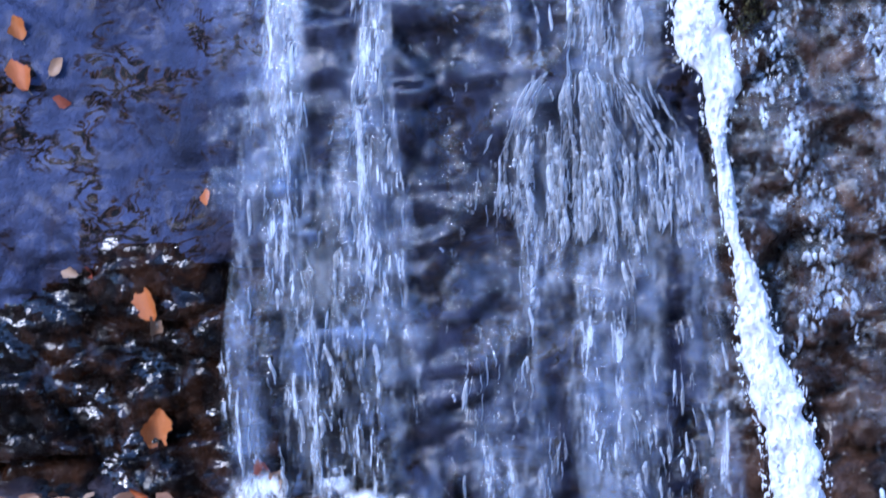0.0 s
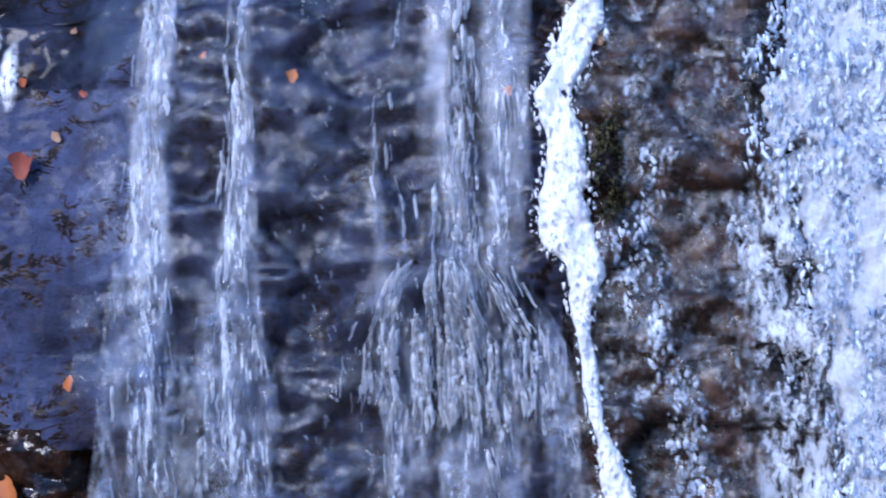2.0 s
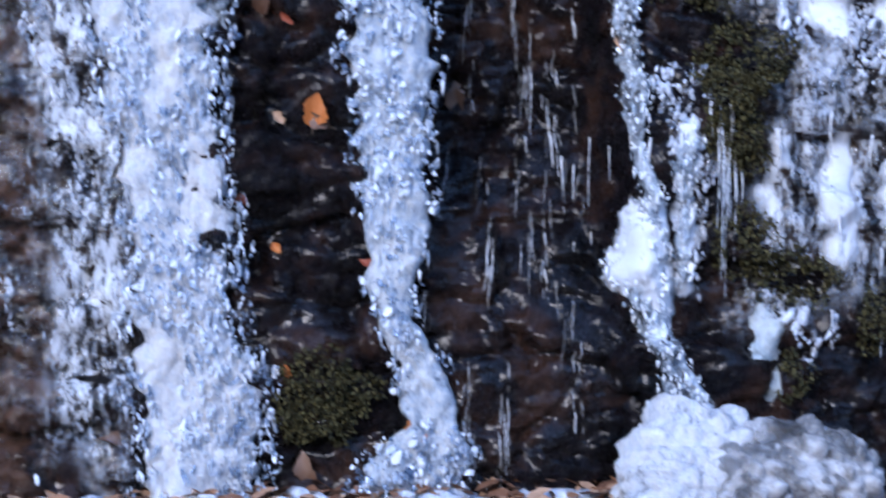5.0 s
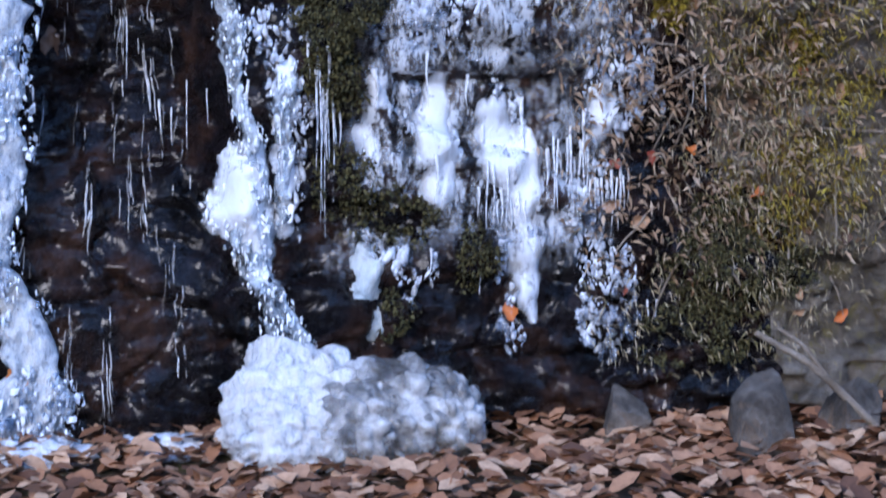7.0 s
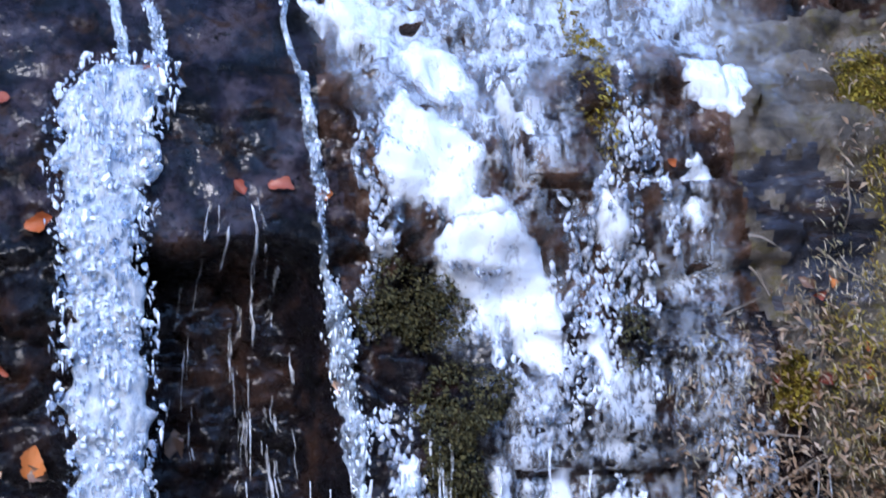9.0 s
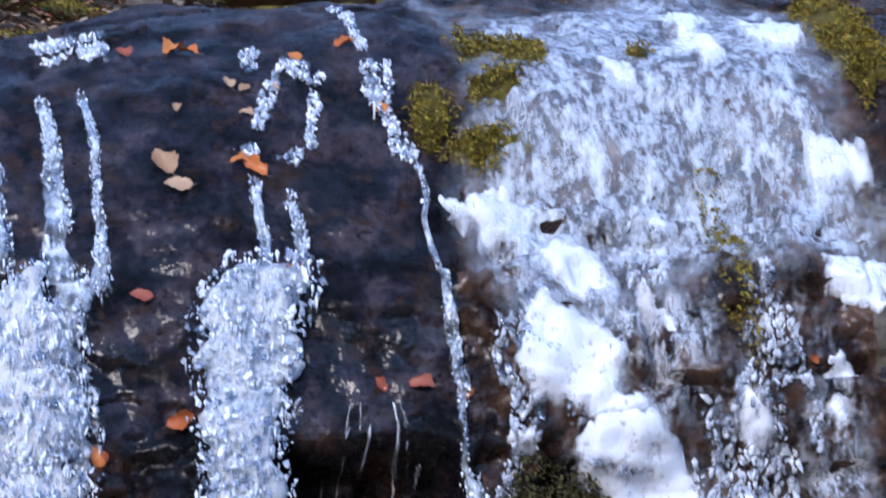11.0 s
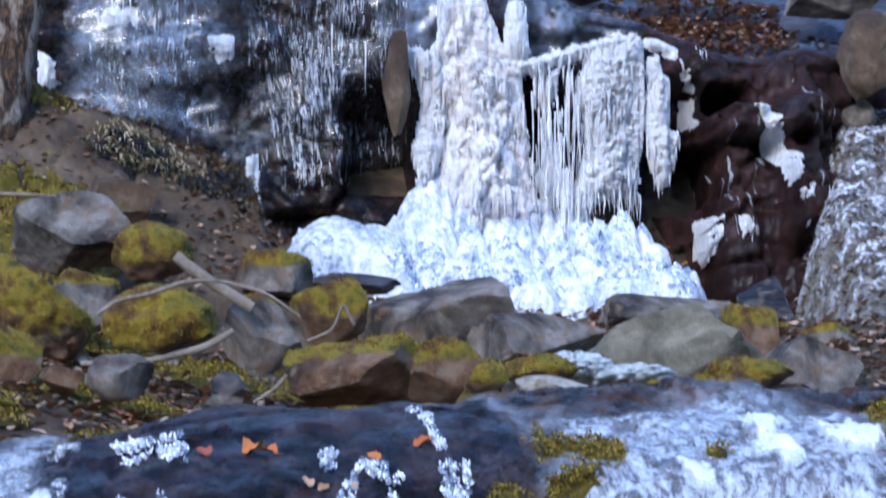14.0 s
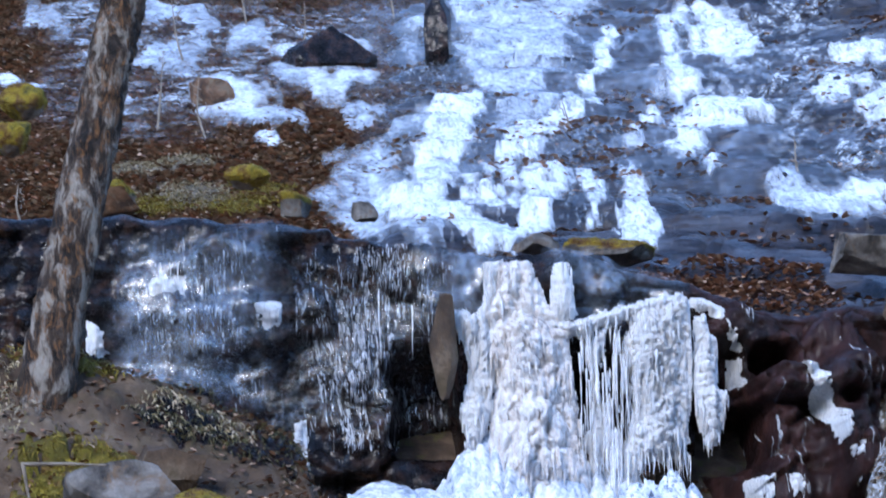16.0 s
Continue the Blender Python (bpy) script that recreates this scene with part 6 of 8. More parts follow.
icicle(0.895, 0.887, 0.102, 0.0031)
icicle(0.932, 0.836, 0.102, 0.0049)
icicle(1.351, 0.891, 0.127, 0.0049)
icicle(1.445, 0.838, 0.076, 0.0045)
icicle(0.704, 2.221, 0.121, 0.0045)
icicle(-0.081, 1.91, 0.14, 0.0081)
icicle(1.349, 0.446, 0.07, 0.0036)
icicle(1.366, 0.659, 0.114, 0.0059)
icicle(1.582, 0.784, 0.178, 0.0067)
icicle(1.225, 0.855, 0.089, 0.0103)
icicle(1.635, 0.659, 0.114, 0.0045)
icicle(1.644, 0.693, 0.181, 0.0040)
icicle(1.652, 0.686, 0.171, 0.0036)
icicle(1.66, 0.665, 0.099, 0.0045)
icicle(1.668, 0.668, 0.122, 0.0040)
icicle(1.676, 0.658, 0.114, 0.0045)
icicle(1.685, 0.689, 0.164, 0.0040)
icicle(1.693, 0.684, 0.14, 0.0040)
icicle(1.7, 0.651, 0.119, 0.0040)
icicle(1.708, 0.643, 0.093, 0.0045)
icicle(1.717, 0.682, 0.143, 0.0049)
icicle(1.726, 0.7, 0.176, 0.0036)
icicle(1.734, 0.695, 0.16, 0.0045)
icicle(1.741, 0.687, 0.179, 0.0027)
icicle(1.739, 0.59, 0.108, 0.0036)
icicle(1.748, 0.595, 0.14, 0.0049)
icicle(1.758, 0.592, 0.11, 0.0040)
icicle(1.767, 0.594, 0.135, 0.0040)
icicle(1.777, 0.588, 0.044, 0.0036)
icicle(1.787, 0.612, 0.159, 0.0045)
icicle(1.796, 0.593, 0.075, 0.0036)
icicle(1.805, 0.586, 0.069, 0.0027)
icicle(1.815, 0.598, 0.086, 0.0036)
icicle(1.825, 0.616, 0.09, 0.0027)
icicle(1.088, 0.858, 0.23, 0.0045)
icicle(1.095, 0.879, 0.369, 0.0027)
icicle(1.1, 0.841, 0.306, 0.0040)
icicle(1.107, 0.848, 0.376, 0.0027)
icicle(1.113, 0.813, 0.193, 0.0036)
icicle(1.119, 0.792, 0.227, 0.0027)
icicle(1.127, 0.852, 0.297, 0.0040)
icicle(1.47, 0.581, 0.07, 0.0040)
icicle(1.488, 0.642, 0.166, 0.0040)
icicle(1.503, 0.631, 0.135, 0.0040)
icicle(1.517, 0.55, 0.056, 0.0040)
icicle(1.535, 0.625, 0.14, 0.0045)
icicle(1.549, 0.552, 0.088, 0.0040)
icicle(1.566, 0.568, 0.063, 0.0036)
icicle(1.581, 0.546, 0.061, 0.0045)


# ---- foot of the lower face ----
def ice_mound(x, y, z, sx, sy, sz, label, seed, material=None, group="ice mounds", turn=0.0):
    """A rounded heap of frozen spray, of swollen bulbs."""
    rng = np.random.default_rng(seed)
    b = bmesh.new()
    bmesh.ops.create_icosphere(b, subdivisions=5, radius=1)
    V = np.array([v.co[:] for v in b.verts])
    Fc = np.array([[v.index for v in f.verts] for f in b.faces])
    b.free()
    c, e = cells(V[:, 0] * 3 + V[:, 1] * 1.7 + seed, V[:, 2] * 3 + V[:, 1] * 1.2, seed)
    V = V * (1 + 0.12 * c * step(0, 0.3, e) + 0.14 * step(0, 0.5, e) + 0.16 * fbm(V[:, 0] * 2.5 + seed, V[:, 1] * 2.5, V[:, 2] * 2.5, 5, seed, 0.6) + 0.03 * fbm(V[:, 0] * 14 + seed, V[:, 1] * 14, V[:, 2] * 14, 3, seed))[:, None]
    V = V * np.array([sx, sy, sz]) * 0.5
    ob = put("ice_mound", mesh("ice_mound", V, Fc), material or SNOW, label, "ice", group)
    ob.matrix_basis = pose(x, y, z, 0, 0, turn)
    return ob


def scatter_litter(x0, x1, y0, y1, n, size, label, seed, zfun=ground_z, patch=0.0, material=None, lift=0.01, name="leaf_litter"):
    """Fallen leaves in a loose layer, far too many to count."""
    rng = np.random.default_rng(seed)
    x, y = rng.uniform(x0, x1, n), rng.uniform(y0, y1, n)
    if patch:
        k = fbm(x * 1.2, y * 1.2, 0, 3, seed) > patch - 0.3
        x, y = x[k], y[k]
    n = len(x)
    at = np.stack([x, y, zfun(x, y) + lift + rng.uniform(0, 0.03, n)], -1)
    a, ln = rng.uniform(0, 2 * np.pi, n), size * rng.uniform(0.6, 1.2, n)
    d = np.stack([np.cos(a), np.sin(a), rng.uniform(-0.5, 0.6, n)], -1)
    sd = np.stack([-np.sin(a), np.cos(a), rng.uniform(-0.5, 0.5, n)], -1)
    q = [(-0.5, 0, 0.1), (-0.2, 0.28, 0.14), (0.2, 0.25, 0.1), (0.5, 0, 0.0), (0.2, -0.25, 0.12), (-0.2, -0.28, 0.1)]
    V = np.stack([at + ln[:, None] * (u * d + v * sd + np.array([0, 0, w])) for u, v, w in q], 1)
    f = (np.arange(n) * 6)[:, None, None] + np.array([[0, 1, 2, 3], [0, 3, 4, 5]])[None]
    return put(name, mesh(name, V.reshape(-1, 3), f.reshape(-1, 4)), material or LITTER, label, "leaves", kind="stuff")


scatter_litter(-2.6, 3.2, -2.0, 0.05, 14000, 0.065, "thick carpet of orange-brown fallen leaves", 81)
for i, (x, y, sx, sy, sz) in enumerate(((1.02, -0.16, 0.34, 0.3, 0.34), (1.22, -0.2, 0.3, 0.28, 0.3), (1.32, -0.22, 0.2, 0.2, 0.24), (1.12, -0.26, 0.22, 0.2, 0.22), (0.98, -0.24, 0.24, 0.22, 0.2))):
    ice_mound(x, y, 0.08, sx, sy, sz, "bulbous mound of milky ice at the foot of the rock", 5 + i, GREYICE if i in (1, 2, 3) else WHITEICE)
for i, (x, sx) in enumerate(((-0.1, 0.4), (-0.4, 0.3), (0.42, 0.3), (0.72, 0.26), (-0.68, 0.4), (0.15, 0.2))):
    ice_mound(x, -0.06, -0.01, sx, 0.2, 0.12, "low mound of frozen spray among fallen leaves", 15 + i, SPRAY)
for i, (x, y, sx) in enumerate(((1.78, -0.14, 0.12), (2.05, -0.3, 0.2), (2.3, -0.2, 0.16))):
    boulder(x, y, 0.06, sx, sx * 0.8, sx * 1.3, 20 * i, "pale stone lying in fallen leaves", 70 + i)


# ---- the stream bed above the lip ----
boulder(1.43, 8.40, 3.86, 0.98, 0.73, 0.55, -1, "large angular grey boulder with a flat top", 1, material=BOULDER, moss=0, cuts=7, tip=-1, lean=-5)
boulder(1.82, 7.50, 3.62, 0.70, 0.51, 0.34, 9, "angular grey boulder in the stream bed", 2, material=BOULDER, moss=0, cuts=7, tip=1, lean=-4)
boulder(2.34, 6.60, 3.40, 0.95, 0.69, 0.42, -10, "broad flat boulder with a greenish-grey face", 3, material=GREENISH, moss=0, cuts=6, tip=-4, lean=-6)
boulder(2.69, 8.80, 3.96, 0.79, 0.58, 0.28, 10, "low brown-grey boulder below the ice", 4, material=BOULDER, moss=0, cuts=8, tip=2, lean=-2)
boulder(3.28, 9.00, 4.01, 0.34, 0.31, 0.41, -12, "dark wet angular boulder beside the ice", 5, material=FAR_ROCK, moss=0, cuts=6, tip=-2, lean=1)
boulder(2.81, 6.00, 3.25, 0.49, 0.36, 0.32, 7, "grey slab leaning in the stream bed", 6, material=BOULDER, moss=0, cuts=6, tip=-2, lean=4)
boulder(-0.46, 7.80, 4.22, 0.71, 0.52, 0.40, -5, "grey slab of rock tilted on the bank", 7, material=BOULDER, moss=0, cuts=6, tip=-4, lean=-3)
boulder(-0.64, 6.20, 3.57, 0.70, 0.52, 0.61, 0, "large boulder covered in golden-green moss", 8, material=RUST, moss=0.8, cuts=4)
boulder(-0.63, 5.00, 3.20, 0.38, 0.29, 0.33, -2, "rust-brown boulder with moss on its flank", 9, material=RUST, moss=0.3, cuts=6, tip=-5, lean=5)
boulder(0.01, 6.00, 3.50, 0.48, 0.35, 0.31, 0, "boulder covered in golden-green moss", 10, material=BOULDER, moss=0.8, cuts=4)
boulder(0.44, 5.80, 3.40, 0.37, 0.28, 0.37, 0, "pointed grey boulder with moss on one side", 11, material=BOULDER, moss=0.18, cuts=6, tip=-2, lean=-4)
boulder(0.75, 4.40, 3.04, 0.60, 0.44, 0.27, -6, "brown-grey boulder patched with moss", 12, material=RUST, moss=0.25, cuts=7, tip=-1, lean=-2)
boulder(-0.14, 4.60, 3.07, 0.28, 0.21, 0.19, 0, "rounded grey stone beside the lip", 13, material=BOULDER, moss=0, cuts=4)
boulder(-0.35, 7.00, 3.76, 0.34, 0.24, 0.31, 8, "grey boulder with a cap of golden moss", 14, material=BOULDER, moss=0.3, cuts=7, tip=-4, lean=6)
boulder(-0.03, 7.60, 4.10, 0.38, 0.29, 0.29, 0, "boulder covered in golden-green moss", 15, material=RUST, moss=0.7, cuts=4)
boulder(0.59, 8.20, 4.09, 0.41, 0.31, 0.24, 6, "grey boulder with a little moss", 16, material=BOULDER, moss=0.2, cuts=8, tip=4, lean=-1)
boulder(0.81, 7.00, 3.69, 0.36, 0.26, 0.33, 16, "brown boulder patched with moss", 17, material=RUST, moss=0.35, cuts=6, tip=-2, lean=-4)
boulder(1.03, 4.20, 3.02, 0.30, 0.22, 0.25, 0, "leaning brown stone edged with moss", 18, material=RUST, moss=0.3, cuts=6, tip=1, lean=-3)
boulder(1.25, 4.60, 3.05, 0.18, 0.13, 0.14, 0, "small stone covered in moss", 19, material=RUST, moss=0.6, cuts=4)
boulder(1.52, 5.20, 3.16, 0.32, 0.24, 0.13, 0, "low hump of mossy earth", 20, material=RUST, moss=0.7, cuts=4)
boulder(1.46, 4.00, 2.93, 0.42, 0.31, 0.08, -10, "pale flat stone at the lip", 21, material=PALEROCK, moss=0, cuts=8, tip=2, lean=5)
boulder(2.26, 4.70, 3.04, 0.41, 0.30, 0.18, 0, "rust-brown boulder capped with moss", 22, material=RUST, moss=0.5, cuts=4)
boulder(1.93, 4.30, 2.95, 0.29, 0.22, 0.08, 0, "low mossy stone at the lip", 23, material=RUST, moss=0.7, cuts=4)
boulder(2.90, 7.60, 3.65, 0.26, 0.23, 0.32, 3, "rust-brown boulder patched with moss", 24, material=RUST, moss=0.3, cuts=6, tip=-5, lean=-2)
boulder(0.27, 4.80, 3.06, 0.16, 0.11, 0.14, 4, "small black wet stone at the lip", 25, material=FAR_ROCK, moss=0, cuts=6, tip=2, lean=-4)
boulder(0.23, 3.90, 2.88, 0.14, 0.10, 0.07, 10, "small pale stone at the lip", 26, material=BOULDER, moss=0, cuts=7, tip=0, lean=2)
boulder(-0.38, 4.80, 3.09, 0.20, 0.15, 0.11, 2, "small rust-brown stone among leaves", 27, material=RUST, moss=0, cuts=6, tip=0, lean=0)
boulder(3.09, 6.50, 3.32, 0.31, 0.23, 0.15, -6, "grey stone among fallen leaves", 28, material=BOULDER, moss=0, cuts=7, tip=-2, lean=-2)
boulder(3.40, 8.00, 3.70, 0.35, 0.25, 0.17, 0, "grey stone among fallen leaves", 29, material=BOULDER, moss=0.1, cuts=7, tip=-5, lean=-5)
boulder(-0.21, 8.60, 4.54, 0.47, 0.34, 0.32, -14, "pale earthy stone on the bank", 30, material=EARTH, moss=0, cuts=6, tip=1, lean=3)
boulder(1.04, 9.20, 4.22, 0.59, 0.43, 0.12, 2, "dark wet log-like stone below the ice", 31, material=FAR_ROCK, moss=0, cuts=8, tip=2, lean=1)
ice_mound(1.71, 5.30, 3.19, 0.26, 0.3, 0.12, "slab of pale ice lying between boulders", 22, MILKBLUE)
ice_mound(1.92, 5.20, 3.14, 0.3, 0.3, 0.09, "slab of pale ice lying between boulders", 23, MILKBLUE)

rng_b = np.random.default_rng(9)
for i in range(70):
    x, y = rng_b.uniform(-3.5, 6.0), rng_b.uniform(3.0, 10.0)
    r = rng_b.uniform(0.08, 0.26)
    if y > 8.4 and 0.2 < x < 3.6:
        continue
    boulder(x, y, float(ground_z(x, y)) + 0.02, r * rng_b.uniform(0.8, 1.4), r, r * rng_b.uniform(0.5, 0.9), rng_b.uniform(0, 180), "small broken stone among fallen leaves", 200 + i % 9, moss=0.5 if i % 3 == 0 else 0.0)
scatter_litter(-3, 6.0, 2.6, 11.2, 15000, 0.06, "pale dry leaves between the boulders", 85, material=BANKLEAF, patch=0.2)
scatter_litter(-3, 6.0, 2.6, 11.2, 16000, 0.06, "brown fallen leaves between the boulders", 82)
scatter_litter(-3.5, 9.0, 11.8, 27, 90000, 0.075, "brown leaf litter on the slope", 83)


RIDGE_X = (-4.0, -0.62, -0.25, 0.15, 0.52, 0.64, 0.85, 1.2)
RIDGE_Z = (5.7, 5.34, 5.2, 5.06, 4.86, 4.5, 3.9, 3.4)


def on_bank(x, s, out=0.0):
    """The steep earth bank beside the upper fall; s is the way back."""
    x, s = np.broadcast_arrays(np.asarray(x, float), np.asarray(s, float))
    top = np.interp(x, RIDGE_X, RIDGE_Z)
    rise = np.interp(s, (7.6, 8.3, 9.0, 9.5, 10.2, 11.0), (0.0, 0.3, 0.72, 1.0, 0.92, 0.6))
    low = ground_base(s) - 0.1
    c1, e1 = cells(x * 2.2 + 0.5 * fbm(x * 2, s * 2, 0, 2, 74), s * 2.6, 77)
    z = low + (top - low) * rise + 0.10 * fbm(x * 1.8, s * 1.8, 0, 4, 75) + 0.05 * fbm(x * 8, s * 8, 0, 4, 76, 0.6) + 0.06 * c1 - 0.05 * (1 - step(0, 0.1, e1))
    return np.stack([x, s - 0.5 * out, z + out], -1)


def build_bank():
    X, Sg = np.meshgrid(np.linspace(-4.0, 1.2, 180), np.linspace(7.6, 11.0, 130), indexing="ij")
    put("earth_bank", mesh("earth_bank", on_bank(X, Sg).reshape(-1, 3), quads(*X.shape)), EARTH, "steep earth bank with dry grass, moss and leaves", "bank", kind="structure")
    for i, (x, s, rx, rs, m) in enumerate(((-0.1, 9.2, 0.26, 0.16, DARKMOSS), (-0.6, 8.6, 0.4, 0.3, MOSS), (-1.4, 9.2, 0.5, 0.4, GRASS), (-0.05, 9.25, 0.3, 0.2, GRASS), (0.2, 9.1, 0.14, 0.1, DARKMOSS), (-0.75, 9.5, 0.3, 0.2, MOSS), (0.05, 9.6, 0.3, 0.12, DARKMOSS), (-0.35, 8.3, 0.25, 0.2, MOSS), (0.42, 9.3, 0.16, 0.2, DARKMOSS), (-0.45, 9.7, 0.2, 0.12, GRASS))):
        moss_patch(x, s, rx, rs, "tufts of grass and moss on the bank", 90 + i, m, 0.06, 0.06, surf=on_bank, wide=0.07, pad=m is not GRASS)
    scatter_litter(-3, 1.0, 8.0, 10.8, 3600, 0.05, "brown leaves caught on the bank", 86, zfun=lambda a, b: on_bank(a, b)[..., 2])
    scatter_litter(-3, 1.0, 8.0, 10.8, 5200, 0.05, "pale dry leaves caught on the bank", 91, zfun=lambda a, b: on_bank(a, b)[..., 2], material=BANKLEAF, patch=0.3)


build_bank()


def on_leaf_bank(x, s, out=0.0):
    """The leaf-covered bank beyond the red outcrop."""
    x, s = np.broadcast_arrays(np.asarray(x, float), np.asarray(s, float))
    z = np.interp(s, (7.5, 8.6, 9.6, 10.6, 12.0), (3.2, 3.9, 4.6, 5.3, 5.9)) - 1.2 * (1 - step(-0.3, 0.2, x - 3.72 - 0.17 * (s - 9.3) + 0.2 * fbm(s * 2, 0, 0, 2, 78))) + 0.12 * np.clip(x - 4, 0, 6)
    z = z + 0.10 * fbm(x * 2, s * 2, 0, 4, 79) + 0.03 * fbm(x * 9, s * 9, 0, 3, 80)
    return np.stack([x, s - 0.5 * out, z + out], -1)


def build_leaf_bank():
    X, Sg = np.meshgrid(np.linspace(3.1, 9.0, 200), np.linspace(7.5, 12.0, 150), indexing="ij")
    put("leaf_bank", mesh("leaf_bank", on_leaf_bank(X, Sg).reshape(-1, 3), quads(*X.shape)), BANK, "bank of brown leaf litter with crusts of ice", "bank", kind="structure")
    scatter_litter(3.4, 6.5, 8.0, 11.8, 13000, 0.045, "brown leaf litter on the bank beside the outcrop", 87, zfun=lambda a, b: on_leaf_bank(a, b)[..., 2], material=BANKLEAF)
    glaze(3.3, 6.5, 8.4, 11.5, "crusts of ice on the leaf-covered bank", CRUSTS, out=0.05, seed=27, holes=0.1, res=0.03, surf=on_leaf_bank)
    glaze(3.3, 6.5, 8.4, 11.5, "white crusts of ice on the leaf-covered bank", CRUSTS, out=0.07, seed=28, holes=0.5, res=0.03, surf=on_leaf_bank)


build_leaf_bank()


def bank_twig(x, s, length, turn, seed):
    """A bleached twig lying on the steep bank beside the lower face."""
    d = np.array([math.cos(radians(turn)), math.sin(radians(turn))]) * length
    pts = [tuple(on_face(np.array(x + d[0] * k), np.array(s + d[1] * k), 0.03)) for k in (0, 0.35, 0.7, 1)]
    return put("fallen_branch", rod(pts, [0.0035, 0.003, 0.0025, 0.0012], seed), TWIG, "thin bleached twig lying on the steep bank", "branch", "fallen branches")


rng_t = np.random.default_rng(77)
for i in range(34):
    bank_twig(rng_t.uniform(1.75, 2.45), rng_t.uniform(0.3, 1.6), rng_t.uniform(0.05, 0.2), rng_t.uniform(-80, 80) - 50, i)


def on_bed(x, s, out=0.0):
    x, s = np.broadcast_arrays(np.asarray(x, float), np.asarray(s, float))
    return np.stack([x, s - 0.3 * out, ground_z(x, s) + 0.02 + out], -1)


for i, (x, s, rx, rs) in enumerate(((-0.2, 5.2, 0.35, 0.4), (0.5, 4.6, 0.3, 0.3), (-0.9, 4.4, 0.4, 0.4), (0.3, 7.0, 0.5, 0.5), (-0.6, 7.2, 0.5, 0.5), (1.1, 6.4, 0.3, 0.4), (1.9, 5.0, 0.35, 0.3), (3.2, 5.4, 0.35, 0.3), (0.0, 3.9, 0.3, 0.25), (1.4, 7.6, 0.3, 0.4), (4.0, 5.0, 0.4, 0.4))):
    moss_patch(x, s, rx, rs, "golden-green moss spreading between the boulders", 120 + i, None, 0.022, 0.12, surf=on_bed)


def branch(label, points, radii, seed):
    ob = put("fallen_branch", rod(points, radii, seed), TWIG, label, "branch", "fallen branches")
    return ob


branch("thick pale fallen branch among mossy boulders", [(0.07, 5.6, 3.72), (0.21, 5.6, 3.61), (0.39, 5.6, 3.5)], [0.0256, 0.0256, 0.0233], 1)
branch("thin bleached branch arching over the boulders", [(-0.25, 5.4, 3.44), (-0.17, 5.4, 3.5), (-0.02, 5.4, 3.53), (0.11, 5.4, 3.58), (0.26, 5.4, 3.58), (0.44, 5.4, 3.53), (0.58, 5.4, 3.43)], [0.0092, 0.0092, 0.0092, 0.0092, 0.0069, 0.0069, 0.0046], 2)
branch("pale broken branch lying in leaves", [(-0.31, 5.2, 3.21), (-0.02, 5.2, 3.22), (0.18, 5.2, 3.27), (0.3, 5.2, 3.34)], [0.0112, 0.0135, 0.0158, 0.0135], 3)
branch("thin dead twig lying on moss", [(-0.82, 6.5, 4.17), (-0.62, 6.5, 4.17), (-0.45, 6.5, 4.16)], [0.01, 0.0075, 0.005], 4)
branch("thin dead twig lying on moss", [(-0.82, 6.5, 4.18), (-0.8, 6.5, 4.06), (-0.78, 6.5, 3.96)], [0.01, 0.0075, 0.0075], 5)
branch("small stick leaning at the lip", [(0.34, 4.0, 2.89), (0.42, 4.0, 2.94), (0.46, 4.0, 2.99)], [0.0061, 0.0081, 0.0061], 6)
branch("thin bent twig beside the boulders", [(0.56, 4.5, 3.19), (0.66, 4.5, 3.23), (0.7, 4.5, 3.34), (0.74, 4.5, 3.25)], [0.0042, 0.0063, 0.0063, 0.0063], 7)
branch("pale forked twig on the leaf-covered ground", [(2.05, -0.25, 0.27), (2.17, -0.25, 0.2), (2.25, -0.25, 0.13), (2.35, -0.25, 0.03)], [0.0072, 0.0084, 0.0096, 0.0096], 8)
branch("pale forked twig on the leaf-covered ground", [(2.1, -0.25, 0.28), (2.16, -0.25, 0.24), (2.23, -0.25, 0.15)], [0.0048, 0.0048, 0.006], 9)



# ---- the upper ledge and its frozen fall ----
LIP_X = (-4.0, -0.72, -0.02, 0.61, 1.17, 1.67, 2.02, 2.27, 2.66, 2.91, 3.26, 3.44, 3.87, 4.23, 6.5)
LIP_Z = (6.89, 6.71, 6.67, 6.62, 6.53, 6.44, 6.43, 6.43, 6.36, 6.26, 6.17, 6.09, 6.05, 6.10, 6.18)


def bump2(x, s, cx, cs, rx, rs):
    q = (np.abs((x - cx) / rx) ** 3.5 + np.abs((s - cs) / rs) ** 3.5) ** (1 / 3.5)
    return 1 - step(0.7, 1.2, q + 0.25 * fbm(x * 4, s * 4, 0, 3, 59))


